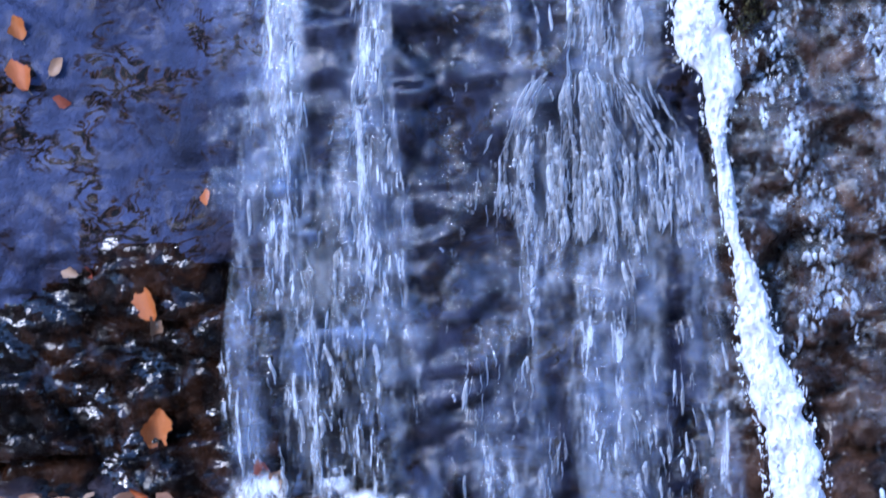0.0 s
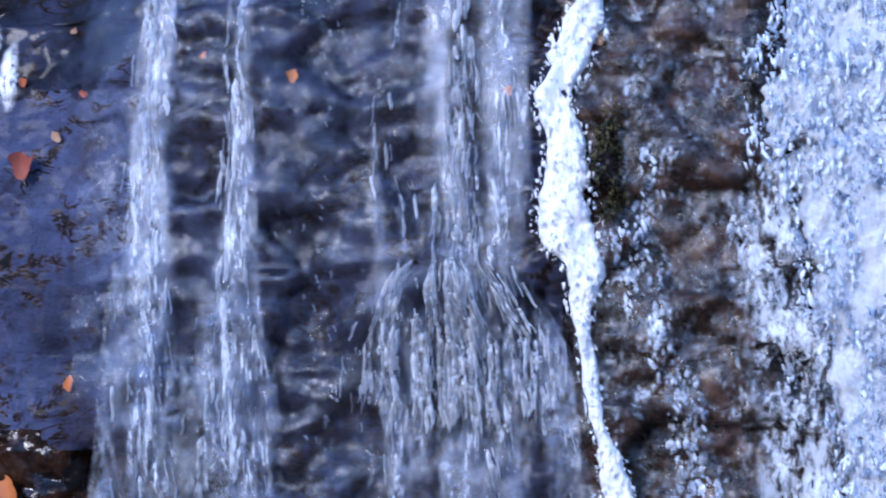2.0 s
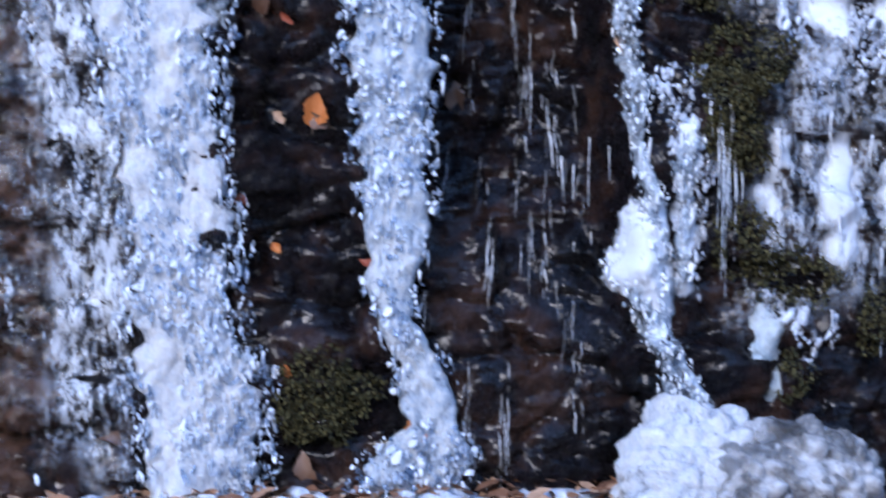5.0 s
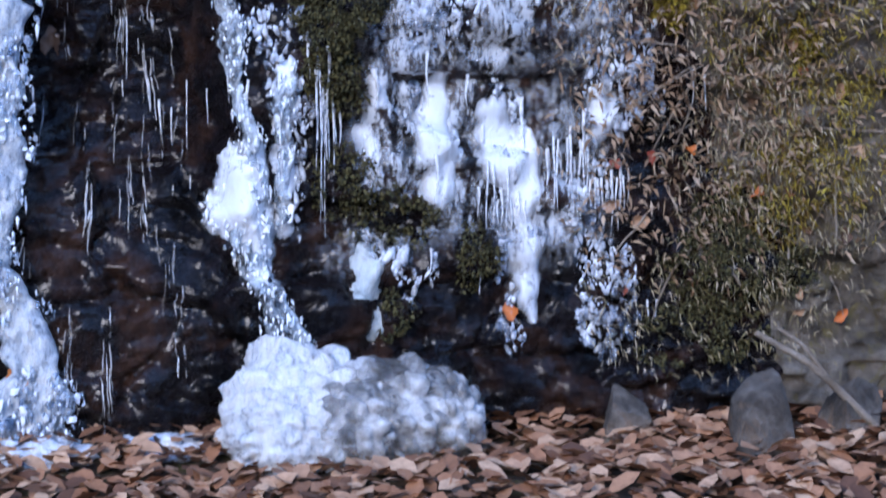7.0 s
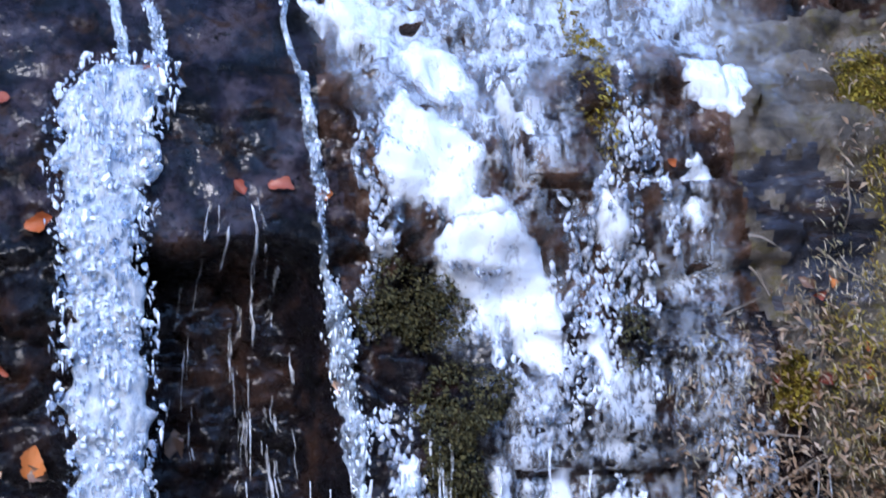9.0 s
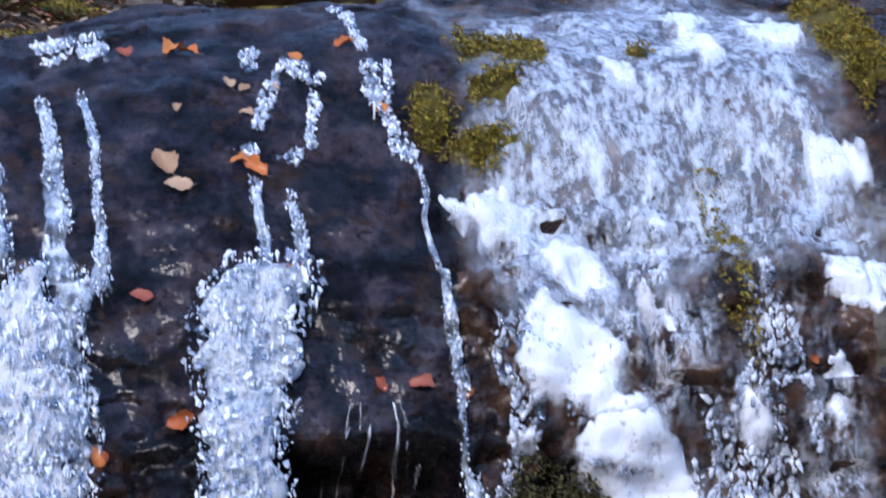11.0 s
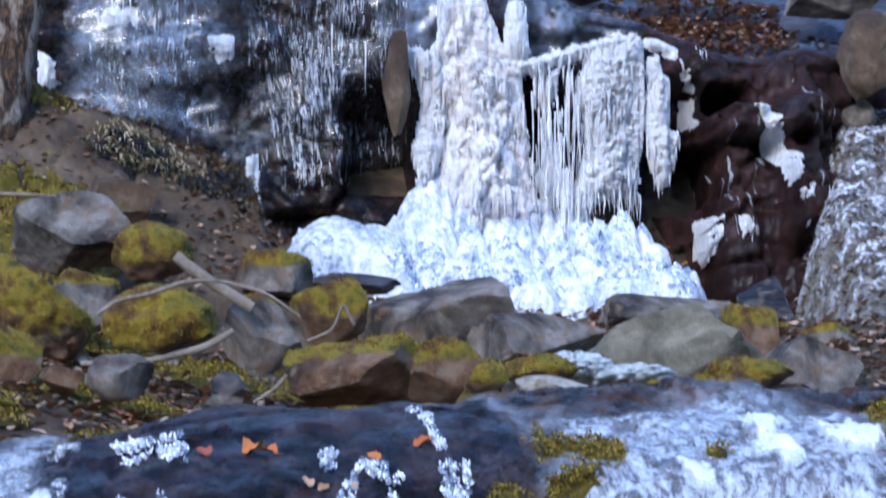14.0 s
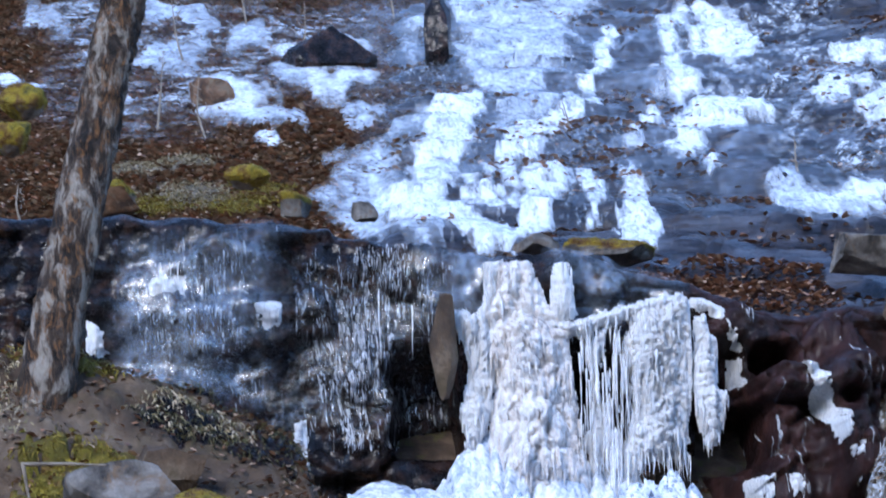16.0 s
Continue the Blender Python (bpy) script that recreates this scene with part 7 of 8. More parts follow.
def wall_relief(x, s):
    c1, e1 = cells(x * 1.5 + 0.3 * fbm(x * 2, s * 2, 0, 2, 51), s * 2.6, 52)
    c2, e2 = cells(x * 5 + 0.4 * fbm(x * 5, s * 5, 0, 2, 53), s * 7, 54)
    d = (0.10 * c1 + 0.035 * c2) * (1 - 0.4 * step(3.0, 3.3, x)) + 0.1 * fbm(x * 0.9, s * 0.9, 0, 3, 55) + 0.02 * fbm(x * 9, s * 9, 0, 3, 56) - 0.03 * (1 - step(0, 0.1, e1))
    d = d + 0.04 * step(3.0, 3.3, x) * fbm(x * 5, s * 5, 0, 5, 50, 0.65)
    # the dark slot beside the fall, the overhang over the icicles and the hollow under the lip
    d = d - 0.6 * step(1.08, 1.2, x + 0.08 * fbm(s * 4, 0, 0, 2, 45)) * (1 - step(1.52, 1.58, x)) * (1 - step(5.62, 5.85, s)) * step(5.1, 5.2, s)
    d = d - 0.35 * step(2.2, 2.3, x) * (1 - step(3.0, 3.2, x)) * (1 - step(5.6, 5.75, s))
    d = d - 0.4 * step(3.02, 3.12, x) * (1 - step(3.3, 3.4, x)) * (1 - step(5.75, 5.9, s)) * step(5.3, 5.45, s)
    d = d + 0.18 * step(1.55, 1.7, x) * (1 - step(2.9, 3.1, x)) * (1 - step(5.85, 6.05, s)) * step(5.6, 5.8, s)
    # blocky red outcrops with an overhanging shelf, a black hollow below it and drip grooves
    d = d + 0.5 * bump2(x, s, 3.72, 4.55, 0.42, 0.72) + 0.45 * bump2(x, s, 3.5, 5.47, 0.42, 0.09) + 0.4 * bump2(x, s, 3.95, 5.2, 0.2, 0.5)
    d = d - 0.6 * bump2(x, s, 3.24, 5.2, 0.16, 0.2) - 0.5 * bump2(x, s, 3.53, 5.7, 0.13, 0.1)
    c3, e3 = cells(x * 4.2 + 0.4 * fbm(x * 3, s * 2, 0, 2, 43), s * 2.2, 42)
    d = d + step(3.0, 3.3, x) * (0.09 * c3 - 0.06 * (1 - step(0, 0.12, e3)) + 0.04 * fbm(x * 10, s * 1.2, 0, 4, 48, 0.6))
    return d


def on_wall(x, s, out=0.0):
    """Points on the upper ledge: s is the height up to the lip, and runs on over the top behind it."""
    x, s = np.broadcast_arrays(np.asarray(x, float), np.asarray(s, float))
    lip = np.interp(x, LIP_X, LIP_Z) + 0.05 * fbm(x * 3, 0, 0, 3, 57)
    over = np.maximum(s - lip + 0.12, 0)
    y = 11.0 + 0.05 * (s - 4.4) + over * over / (over + 0.12)
    z = np.minimum(s, lip - 0.12) + 0.12 * (1 - np.exp(-over / 0.12)) + 0.05 * over
    d = wall_relief(x, s) * (1 - 0.8 * step(-0.1, 0.1, s - lip)) + out
    t = step(-0.15, 0.1, s - lip)
    return np.stack([x, y - d * (1 - t), z + d * t], -1)


def on_hang(x, s, out=0.0):
    """Where ice hangs clear of the hollows in the ledge."""
    x, s = np.broadcast_arrays(np.asarray(x, float), np.asarray(s, float))
    p = on_wall(x, s, out).copy()
    lip = np.interp(x, LIP_X, LIP_Z)
    p[..., 1] = np.where(s < lip - 0.15, np.minimum(p[..., 1], 10.86 + 0.06 * fbm(x * 1.5, s * 0.7, 0, 3, 73) - out), p[..., 1])
    return p


def build_wall():
    X, Sg = np.meshgrid(np.linspace(-4, 6.5, 420), np.linspace(3.9, 8.0, 170), indexing="ij")
    P = on_wall(X, Sg)
    me = mesh("rock_wall_upper", P.reshape(-1, 3), quads(*X.shape))
    f = quads(*X.shape)
    cx, cs = X.ravel()[f].mean(1), Sg.ravel()[f].mean(1)
    me.materials.append(ROCK)
    me.materials.append(RED)
    me.polygons.foreach_set("material_index", (cx > 3.0 + 0.2 * fbm(cx * 3, cs * 3, 0, 2, 58)).astype(int))
    tagged(new("rock_wall_upper", me), "dark wet upper rock ledge hung with ice", "rock face", kind="structure")


build_wall()


def on_slope(x, s, out=0.0):
    """The stepped bedrock of the cascade; s is the way back from the lip."""
    x, s = np.broadcast_arrays(np.asarray(x, float), np.asarray(s, float))
    c1, e1 = cells(x * 0.75 + 0.4 * fbm(x, s, 0, 2, 61), s * 1.1 + 0.3 * x, 62)
    c2, e2 = cells(x * 2.6 + 0.4 * fbm(x * 3, s * 3, 0, 2, 63), s * 3.2, 64)
    r = 0.05 * c1 + 0.04 * c2 - 0.05 * (1 - step(0, 0.12, e1)) + 0.03 * fbm(x * 5, s * 5, 0, 3, 65)
    ph = s * 0.8 + 0.7 * fbm(x * 0.5, s * 0.5, 0, 3, 60) + 0.1 * x
    ph = ph - np.floor(ph)
    r = r + 0.16 * (step(0.0, 0.1, ph) - ph)
    ph = s * 2.9 + 0.25 * x + 1.2 * fbm(x * 0.8, s * 0.8, 0, 3, 47)
    ph = ph - np.floor(ph)
    r = r + 0.03 * (step(0.0, 0.12, ph) - ph) * step(-0.2, 0.2, fbm(x * 0.7, s * 0.6, 0, 2, 46))
    bed = step(-0.6, 0.6, x - 0.9 - 0.10 * (s - 12)) * (1 - step(7.0, 9.0, x - 0.25 * (s - 12)))
    z = ground_z(x, s) - 0.12 + bed * (0.16 + r * (0.35 + 0.65 * step(12.6, 14.5, s)) * step(12.0, 12.3, s))
    return np.stack([x, s - 0.45 * out, z + 0.85 * out], -1)


def build_slope():
    X, Sg = np.meshgrid(np.linspace(-0.8, 16, 420), np.linspace(12.0, 33, 480), indexing="ij")
    me = mesh("rock_slope", on_slope(X, Sg).reshape(-1, 3), quads(*X.shape))
    me.set_sharp_from_angle(angle=radians(45))
    put("rock_slope", me, FAR_ROCK, "stepped blue-grey bedrock under the frozen cascade", "rock", kind="structure")


build_slope()


def on_ground(x, s, out=0.0):
    x, s = np.broadcast_arrays(np.asarray(x, float), np.asarray(s, float))
    a, b = on_slope(x, s, out), np.stack([x, s - 0.4 * out, ground_z(x, s) + 0.03 + out], -1)
    return np.where((a[..., 2] > b[..., 2])[..., None], a, b)


APRON = [(0.6, 10.2), (0.9, 10.91), (1.2, 11.1), (2.25, 11.1), (3.1, 10.91), (3.15, 10.32), (3.2, 9.82), (3.13, 9.42), (2.45, 9.34), (2.36, 9.0), (1.98, 9.14), (1.95, 9.54), (1.5, 9.85), (0.95, 9.8), (0.68, 9.93)]
# heaps of the frozen spray: x, way back, half widths and height
HEAPS = ((1.0, 10.4, 0.5, 0.46, 0.24), (1.62, 10.88, 0.28, 0.32, 0.36), (2.05, 10.8, 0.3, 0.3, 0.22), (2.5, 10.85, 0.4, 0.22, 0.13), (2.8, 9.62, 0.3, 0.26, 0.17), (2.7, 10.45, 0.24, 0.2, 0.14), (3.0, 10.38, 0.1, 0.12, 0.15), (1.95, 10.6, 0.24, 0.4, 0.12))


def on_apron(x, s, out=0.0):
    """The heap of frozen spray at the foot of the upper fall."""
    x, s = np.broadcast_arrays(np.asarray(x, float), np.asarray(s, float))
    z = np.interp(s, (8.7, 9.1, 9.6, 10.3, 11.0), (3.68, 3.94, 4.16, 4.5, 4.82))
    c1, e1 = cells(x * 4.5 + 0.6 * fbm(x * 3, s * 3, 0, 3, 66), s * 3.4 + 0.5 * fbm(x * 4, s * 4, 1, 2, 64), 67)
    c2, e2 = cells(x * 11 + 0.5 * fbm(x * 6, s * 6, 0, 2, 65), s * 8, 68)
    lump = 0.05 * c1 + 0.11 * np.sqrt(step(0, 0.4, e1)) + 0.035 * np.sqrt(step(0, 0.5, e2)) + 0.14 * fbm(x * 3, s * 3, 0, 5, 69, 0.6) - 0.06
    smooth, rise = np.zeros(x.shape), np.zeros(x.shape)
    for i, (hx, hs, rx, rs, h) in enumerate(HEAPS):
        q = np.exp(-np.abs((x - hx) / rx) ** 2.6 - np.abs((s - hs) / rs) ** 2.6)
        if i in (0, 4, 6):
            smooth = np.maximum(smooth, q)
        rise = np.maximum(rise, h * q)
    m = inside(x, s, APRON) + 0.16 * fbm(x * 4, s * 4, 0, 4, 70) - 0.02
    z = z + lump * (1 - 0.95 * smooth) + rise - 0.16 * np.exp(-((x - 1.52) / 0.12) ** 2 - ((s - 10.15) / 0.25) ** 2)
    z = z - 0.7 * (1 - np.sqrt(step(-0.06, 0.22, m)))
    return np.stack([x, s, z + out], -1)


def build_apron():
    X, Sg = np.meshgrid(np.linspace(0.3, 3.6, 300), np.linspace(8.7, 11.0, 210), indexing="ij")
    ob = thing("ice_apron", (2.0, 9.8, 4.2), "white heap of frozen spray below the upper fall", "ice")
    hung(part("ice_mass", mesh("ice_mass", on_apron(X, Sg).reshape(-1, 3), quads(*X.shape)), SPRAY, ob), ob)
    rng = np.random.default_rng(5)
    x, s = rng.uniform(0.8, 3.1, 5000), rng.uniform(8.9, 10.95, 5000)
    k = fbm(x * 2.6, s * 2.6, 0, 3, 72) > 0.08
    cr = hung(part("crust", lumps("crust", on_apron(x[k], s[k]), 0.005 + 0.016 * rng.uniform(0, 1, k.sum()) ** 2, rng, uneven=0.4, tall=1.3, smooth=False), CRYSTAL, ob, "knobbly crust of clear ice"), ob)
    cr["kind"] = "stuff"


build_apron()


def sapling(x, y, height, seed):
    """A thin leafless sapling with a few side twigs."""
    rng = np.random.default_rng(seed + 400)
    z = float(ground_z(x, y)) - 0.05
    ob = thing("sapling", (x, y, z), "thin bare sapling on the leaf-covered slope", "sapling", "saplings on the slope")
    top = np.array([x + rng.uniform(-0.2, 0.2) * height, y, z + height])
    low = np.array([x, y, z])
    hung(part("stem", rod([low, (low + top) / 2 + rng.normal(0, 0.03, 3), top], [0.014, 0.009, 0.003], seed), TWIG, ob), ob)
    for j in range(4):
        a = low + (top - low) * (0.35 + 0.15 * j)
        b = a + np.array([rng.uniform(-0.25, 0.25), rng.uniform(-0.1, 0.1), 0.2]) * height * 0.6
        hung(part("twig", rod([a, (a + b) / 2 + rng.normal(0, 0.02, 3), b], [0.006, 0.004, 0.002], j), TWIG, ob), ob)
    return ob


boulder(1.44, 10.74, 5.72, 0.15, 0.24, 0.68, 12, "tall dark stone standing in the dark cleft", 610, material=EARTH, cuts=11, tip=4)
# frozen falls over the upper ledge
UPPER_FALL = thing("frozen_fall", (1.9, 10.8, 4.8), "frozen waterfall of beige-white ice over the dark upper ledge", "ice")
fall_piece("beige lumpy body of the frozen fall", [(1.77, 5.95), (1.91, 5.97), (2.15, 5.88), (2.22, 5.84), (2.21, 5.66), (2.27, 5.2), (2.31, 4.92), (2.3, 4.75), (1.67, 4.75), (1.66, 5.07), (1.73, 5.28), (1.78, 5.49), (1.72, 5.77)], 500, name="body", material=FALL, thick=0.3, rag=0.05, knob=0.14)
fall_piece("white edge of the frozen fall", [(1.52, 5.97), (1.7, 5.94), (1.77, 5.77), (1.74, 5.52), (1.75, 5.35), (1.68, 5.19), (1.66, 5.07), (1.56, 5.07), (1.55, 5.35), (1.6, 5.63), (1.56, 5.81)], 501, name="edge", thick=0.24, rag=0.05, knob=0.06)
fall_piece("beige neck of the frozen fall under the lip", [(1.78, 6.3), (1.99, 6.31), (2.04, 6.16), (2.06, 6.02), (2.2, 5.9), (1.87, 5.92), (1.74, 5.91), (1.69, 5.95), (1.76, 6.09)], 502, name="neck", material=FALL, thick=0.1, rag=0.05, knob=0.06)
fall_piece("white ice at the lip", [(1.71, 6.31), (1.84, 6.31), (1.78, 6.13), (1.77, 5.95), (1.7, 5.9), (1.65, 5.95), (1.75, 6.13)], 503, name="neck", thick=0.09, rag=0.06, knob=0.04)
fall_piece("white strand of ice under the lip", [(2.15, 6.28), (2.22, 6.31), (2.26, 6.16), (2.3, 5.95), (2.15, 5.87), (2.1, 5.97), (2.12, 6.13)], 504, name="strand", thick=0.09, rag=0.05, knob=0.04)
fall_piece("white shelf of ice along the ledge", [(2.01, 5.93), (2.26, 5.9), (2.54, 5.99), (2.79, 6.05), (2.93, 6.08), (2.97, 6), (2.75, 5.96), (2.5, 5.89), (2.29, 5.81), (2.08, 5.83)], 505, name="shelf", thick=0.22, rag=0.03, knob=0.04)
fall_piece("white fringed curtain of ice", [(2.65, 5.96), (2.96, 6.05), (2.97, 5.84), (2.94, 5.48), (2.9, 5.06), (2.78, 5.02), (2.57, 4.95), (2.53, 5.06), (2.61, 5.34), (2.58, 5.62), (2.6, 5.77)], 506, name="curtain", thick=0.26, rag=0.06, knob=0.05)
fall_piece("white side fall of ice", [(3.01, 5.91), (3.06, 5.92), (3.14, 5.76), (3.12, 5.48), (3.17, 5.41), (3.11, 5.2), (3.04, 5.05), (3, 5.25), (2.96, 5.41)], 507, name="side_fall", thick=0.2, rag=0.05, knob=0.05)
fall_piece("thin pale curtain of ice", [(2.34, 5.82), (2.45, 5.85), (2.42, 5.48), (2.38, 4.92), (2.31, 4.92), (2.31, 5.34)], 508, name="thin_curtain", thick=0.1, rag=0.08, knob=0.03)
fall_piece("small frozen fall at the edge of the ledge", [(3, 6.12), (3.21, 6.09), (3.28, 5.98), (3.35, 5.79), (3.29, 5.81), (3.22, 5.95), (3.03, 6.05)], 530, thick=0.08, rag=0.05, knob=0.03, parent=None)
fall_piece("small frozen tongue on the red rock", [(3.28, 5.76), (3.37, 5.75), (3.35, 5.54), (3.29, 5.5)], 531, thick=0.13, rag=0.018, knob=0.02, parent=None)
fall_piece("white frozen fall on red rock", [(3.56, 5.58), (3.69, 5.56), (3.77, 5.35), (3.82, 5.2), (3.81, 5.03), (3.76, 5.02), (3.73, 5.18), (3.67, 5.35)], 532, thick=0.17, rag=0.018, knob=0.02, parent=None)
fall_piece("knob of ice on red rock", [(3.46, 4.87), (3.55, 4.87), (3.54, 4.76), (3.48, 4.7)], 533, thick=0.13, rag=0.018, knob=0.02, parent=None)
fall_piece("knob of ice beside the frozen spray", [(3.26, 4.9), (3.4, 4.89), (3.39, 4.74), (3.31, 4.62), (3.27, 4.7)], 534, thick=0.1, rag=0.025, knob=0.03, parent=None)
fall_piece("knob of ice beside the frozen spray", [(3.77, 5.0), (3.88, 5.0), (3.87, 4.91), (3.81, 4.92)], 535, thick=0.08, rag=0.02, knob=0.03, parent=None)
fall_piece("small tongue of ice on the dark ledge", [(0.3, 6.07), (0.46, 6.07), (0.46, 5.97), (0.37, 5.91)], 536, thick=0.08, rag=0.05, knob=0.03, parent=None)
fall_piece("frozen foot of the dark ledge", [(0.54, 5.35), (0.61, 5.35), (0.6, 5.07), (0.53, 5.08)], 537, thick=0.08, rag=0.05, knob=0.03, parent=None)
fall_piece("row of small icicles under the dark ledge", [(-0.35, 6.27), (-0.12, 6.29), (-0.13, 6.19), (-0.35, 6.17)], 538, thick=0.08, rag=0.05, knob=0.03, parent=None)
fall_piece("white ice on the dark ledge", [(-0.72, 5.99), (-0.62, 5.96), (-0.6, 5.82), (-0.71, 5.78)], 539, thick=0.08, rag=0.05, knob=0.03, parent=None)
ice_threads("thin threads of ice down the dark ledge", [(1.05, 6.49, 0.841), (1.04, 5.80, 0.841), (1.05, 5.17, 0.808)], 900, 201, (0.015, 0.07), (0.001, 0.005), 0.16, surf=on_wall)
ice_threads("thin threads of ice down the dark ledge", [(0.85, 5.98, 0.471), (0.90, 5.62, 0.370), (0.93, 5.20, 0.303)], 520, 202, (0.015, 0.08), (0.0015, 0.006), 0.02, surf=on_wall)
ice_threads("thin threads of ice down the dark ledge", [(-0.08, 6.59, 1.346), (-0.04, 5.98, 1.279), (0.01, 5.38, 1.178)], 260, 203, (0.015, 0.08), (0.001, 0.004), 0.2, surf=on_wall)
ice_threads("threads of ice under the upper ledge", [(2.5, 5.95, 0.5), (2.47, 5.80, 0.387), (2.44, 5.02, 0.320)], 260, 204, (0.05, 0.3), (0.003, 0.012), 0.05, surf=on_hang, outs=(0.02, 0.1))
ice_threads("threads of ice on red rock", [(3.66, 6.09, 0.909), (3.63, 5.37, 0.909), (3.65, 4.73, 0.808)], 70, 205, (0.02, 0.12), (0.0015, 0.005), 0.25, surf=on_wall)


def hang(x, y, z, length, r):
    ob = put("icicle", icicle_mesh(length, 0.62 * r, length * 70), CURTAIN, "white icicle hanging under the upper ledge", "icicle", "icicles under the upper ledge")
    ob.location = (x, y, z)
    return ob


hang(2.27, 10.81, 5.69, 0.599, 0.0136)
hang(2.26, 10.76, 5.30, 0.373, 0.0109)
hang(2.32, 10.81, 5.52, 0.572, 0.0126)
hang(2.31, 10.82, 5.59, 0.639, 0.0130)
hang(2.35, 10.84, 5.81, 0.742, 0.0145)
hang(2.38, 10.79, 5.85, 0.762, 0.0151)
hang(2.41, 10.80, 5.56, 0.552, 0.0113)
hang(2.41, 10.84, 5.54, 0.519, 0.0134)
hang(2.43, 10.80, 5.66, 0.739, 0.0159)
hang(2.45, 10.77, 5.39, 0.456, 0.0134)
hang(2.49, 10.84, 5.54, 0.433, 0.0149)
hang(2.49, 10.77, 5.80, 0.632, 0.0145)
hang(2.52, 10.78, 5.80, 0.625, 0.0105)
hang(2.55, 10.77, 5.59, 0.433, 0.0156)
hang(2.57, 10.85, 5.13, 0.206, 0.0145)
hang(2.57, 10.77, 5.07, 0.180, 0.0111)
hang(2.61, 10.78, 5.11, 0.196, 0.0091)
hang(2.60, 10.74, 5.01, 0.120, 0.0146)
hang(2.63, 10.82, 5.09, 0.186, 0.0121)
hang(2.65, 10.85, 5.11, 0.120, 0.0150)
hang(2.64, 10.78, 5.09, 0.183, 0.0118)
hang(2.66, 10.78, 5.08, 0.170, 0.0116)
hang(2.69, 10.77, 5.03, 0.120, 0.0155)
hang(2.69, 10.79, 5.20, 0.240, 0.0106)
hang(2.73, 10.84, 5.08, 0.133, 0.0119)
hang(2.73, 10.81, 5.21, 0.243, 0.0120)
hang(2.76, 10.80, 5.14, 0.183, 0.0100)
hang(2.75, 10.77, 5.11, 0.236, 0.0106)
hang(2.78, 10.75, 5.09, 0.213, 0.0120)
hang(2.79, 10.79, 5.19, 0.236, 0.0121)
hang(2.79, 10.74, 5.03, 0.176, 0.0104)
hang(2.85, 10.85, 5.12, 0.250, 0.0128)
hang(2.85, 10.81, 5.04, 0.150, 0.0165)
hang(2.85, 10.74, 5.09, 0.160, 0.0110)
hang(2.88, 10.84, 5.05, 0.160, 0.0094)
hang(2.89, 10.80, 5.13, 0.253, 0.0170)
hang(2.89, 10.81, 5.20, 0.226, 0.0116)
hang(2.91, 10.78, 5.04, 0.180, 0.0144)
hang(3.01, 10.85, 5.27, 0.200, 0.0154)
hang(3.06, 10.85, 5.27, 0.233, 0.0154)
hang(-0.27, 10.85, 6.30, 0.133, 0.0115)
hang(-0.21, 10.85, 6.30, 0.116, 0.0115)
hang(-0.16, 10.85, 6.30, 0.133, 0.0115)
hang(1.26, 10.85, 6.01, 0.333, 0.0102)
hang(1.06, 10.85, 6.12, 0.433, 0.0102)
hang(2.87, 10.85, 5.06, 0.150, 0.0128)
hang(2.91, 10.85, 5.07, 0.150, 0.0128)
# glaze on the dark ledge
glaze(2.1, 3.05, 5.9, 6.5, "clear glaze of ice over the rounded lip", FARVEIL, seed=23, out=0.03, res=0.03, holes=-0.1, surf=on_wall)
glaze(1.3, 1.9, 6.0, 6.5, "clear glaze of ice over the rounded lip", FARVEIL, seed=36, out=0.03, res=0.03, holes=0.1, surf=on_wall)
glaze(-0.79, 0.58, 5.31, 6.74, "pale blue glaze of ice on the dark ledge", FARVEIL, seed=21, out=0.04, res=0.05, holes=0.1, surf=on_wall)
glaze(-0.73, 0.51, 5.38, 6.63, "streaks of thin ice on the dark ledge", FARSTREAK, seed=31, out=0.055, res=0.05, holes=0.25, surf=on_wall)
glaze(0.29, 1.63, 5.17, 6.56, "streaks of thin ice on the dark ledge", FARSTREAK, seed=22, out=0.03, res=0.05, holes=0.05, surf=on_wall)
glaze(0.85, 6.41, 14.41, 26.96, "cloudy skin of ice over the cascade", FARVEIL, seed=24, out=0.03, res=0.12, holes=0.35, surf=on_ground)
# sheets and ribbons of ice down the cascade
slope_ice("broad pale blue tongue of ice down the cascade", [(2.83, 24.67), (4.63, 24.64), (4.22, 23.25), (3.78, 21.83), (3.53, 20.26), (3.14, 19.24), (2.71, 19.14), (2.37, 19.65)], 400, rag=0.14, thick=0.030, material=BLUEICE)
slope_ice("bright white ice spilling down the cascade", [(2.04, 18.68), (2.54, 19.02), (2.32, 17.65), (2.07, 16.83), (1.93, 15.88), (1.81, 15.09), (2.18, 14.49), (2.15, 14.21), (1.8, 14.48), (1.5, 14.98), (1.67, 15.71), (1.8, 17.04)], 401, rag=0.11, thick=0.035)
slope_ice("pale sheet of ice beside the cascade", [(0.9, 17.39), (1.41, 18.47), (2.09, 19.23), (2.23, 18.55), (1.8, 17.04), (1.54, 15.01), (1.22, 15.28), (0.83, 15.74)], 402, rag=0.34, thick=0.020, material=BLUEICE)
slope_ice("branching white ribbon of ice on dark slabs", [(2.65, 17.97), (3.03, 18.41), (3.35, 18.87), (3.69, 19.35), (3.47, 18.63), (3.03, 17.63), (2.81, 17.11), (2.66, 17.01), (2.51, 16.23), (2.43, 15.32), (2.35, 15.24), (2.49, 16.81)], 403, rag=0.08, thick=0.025)
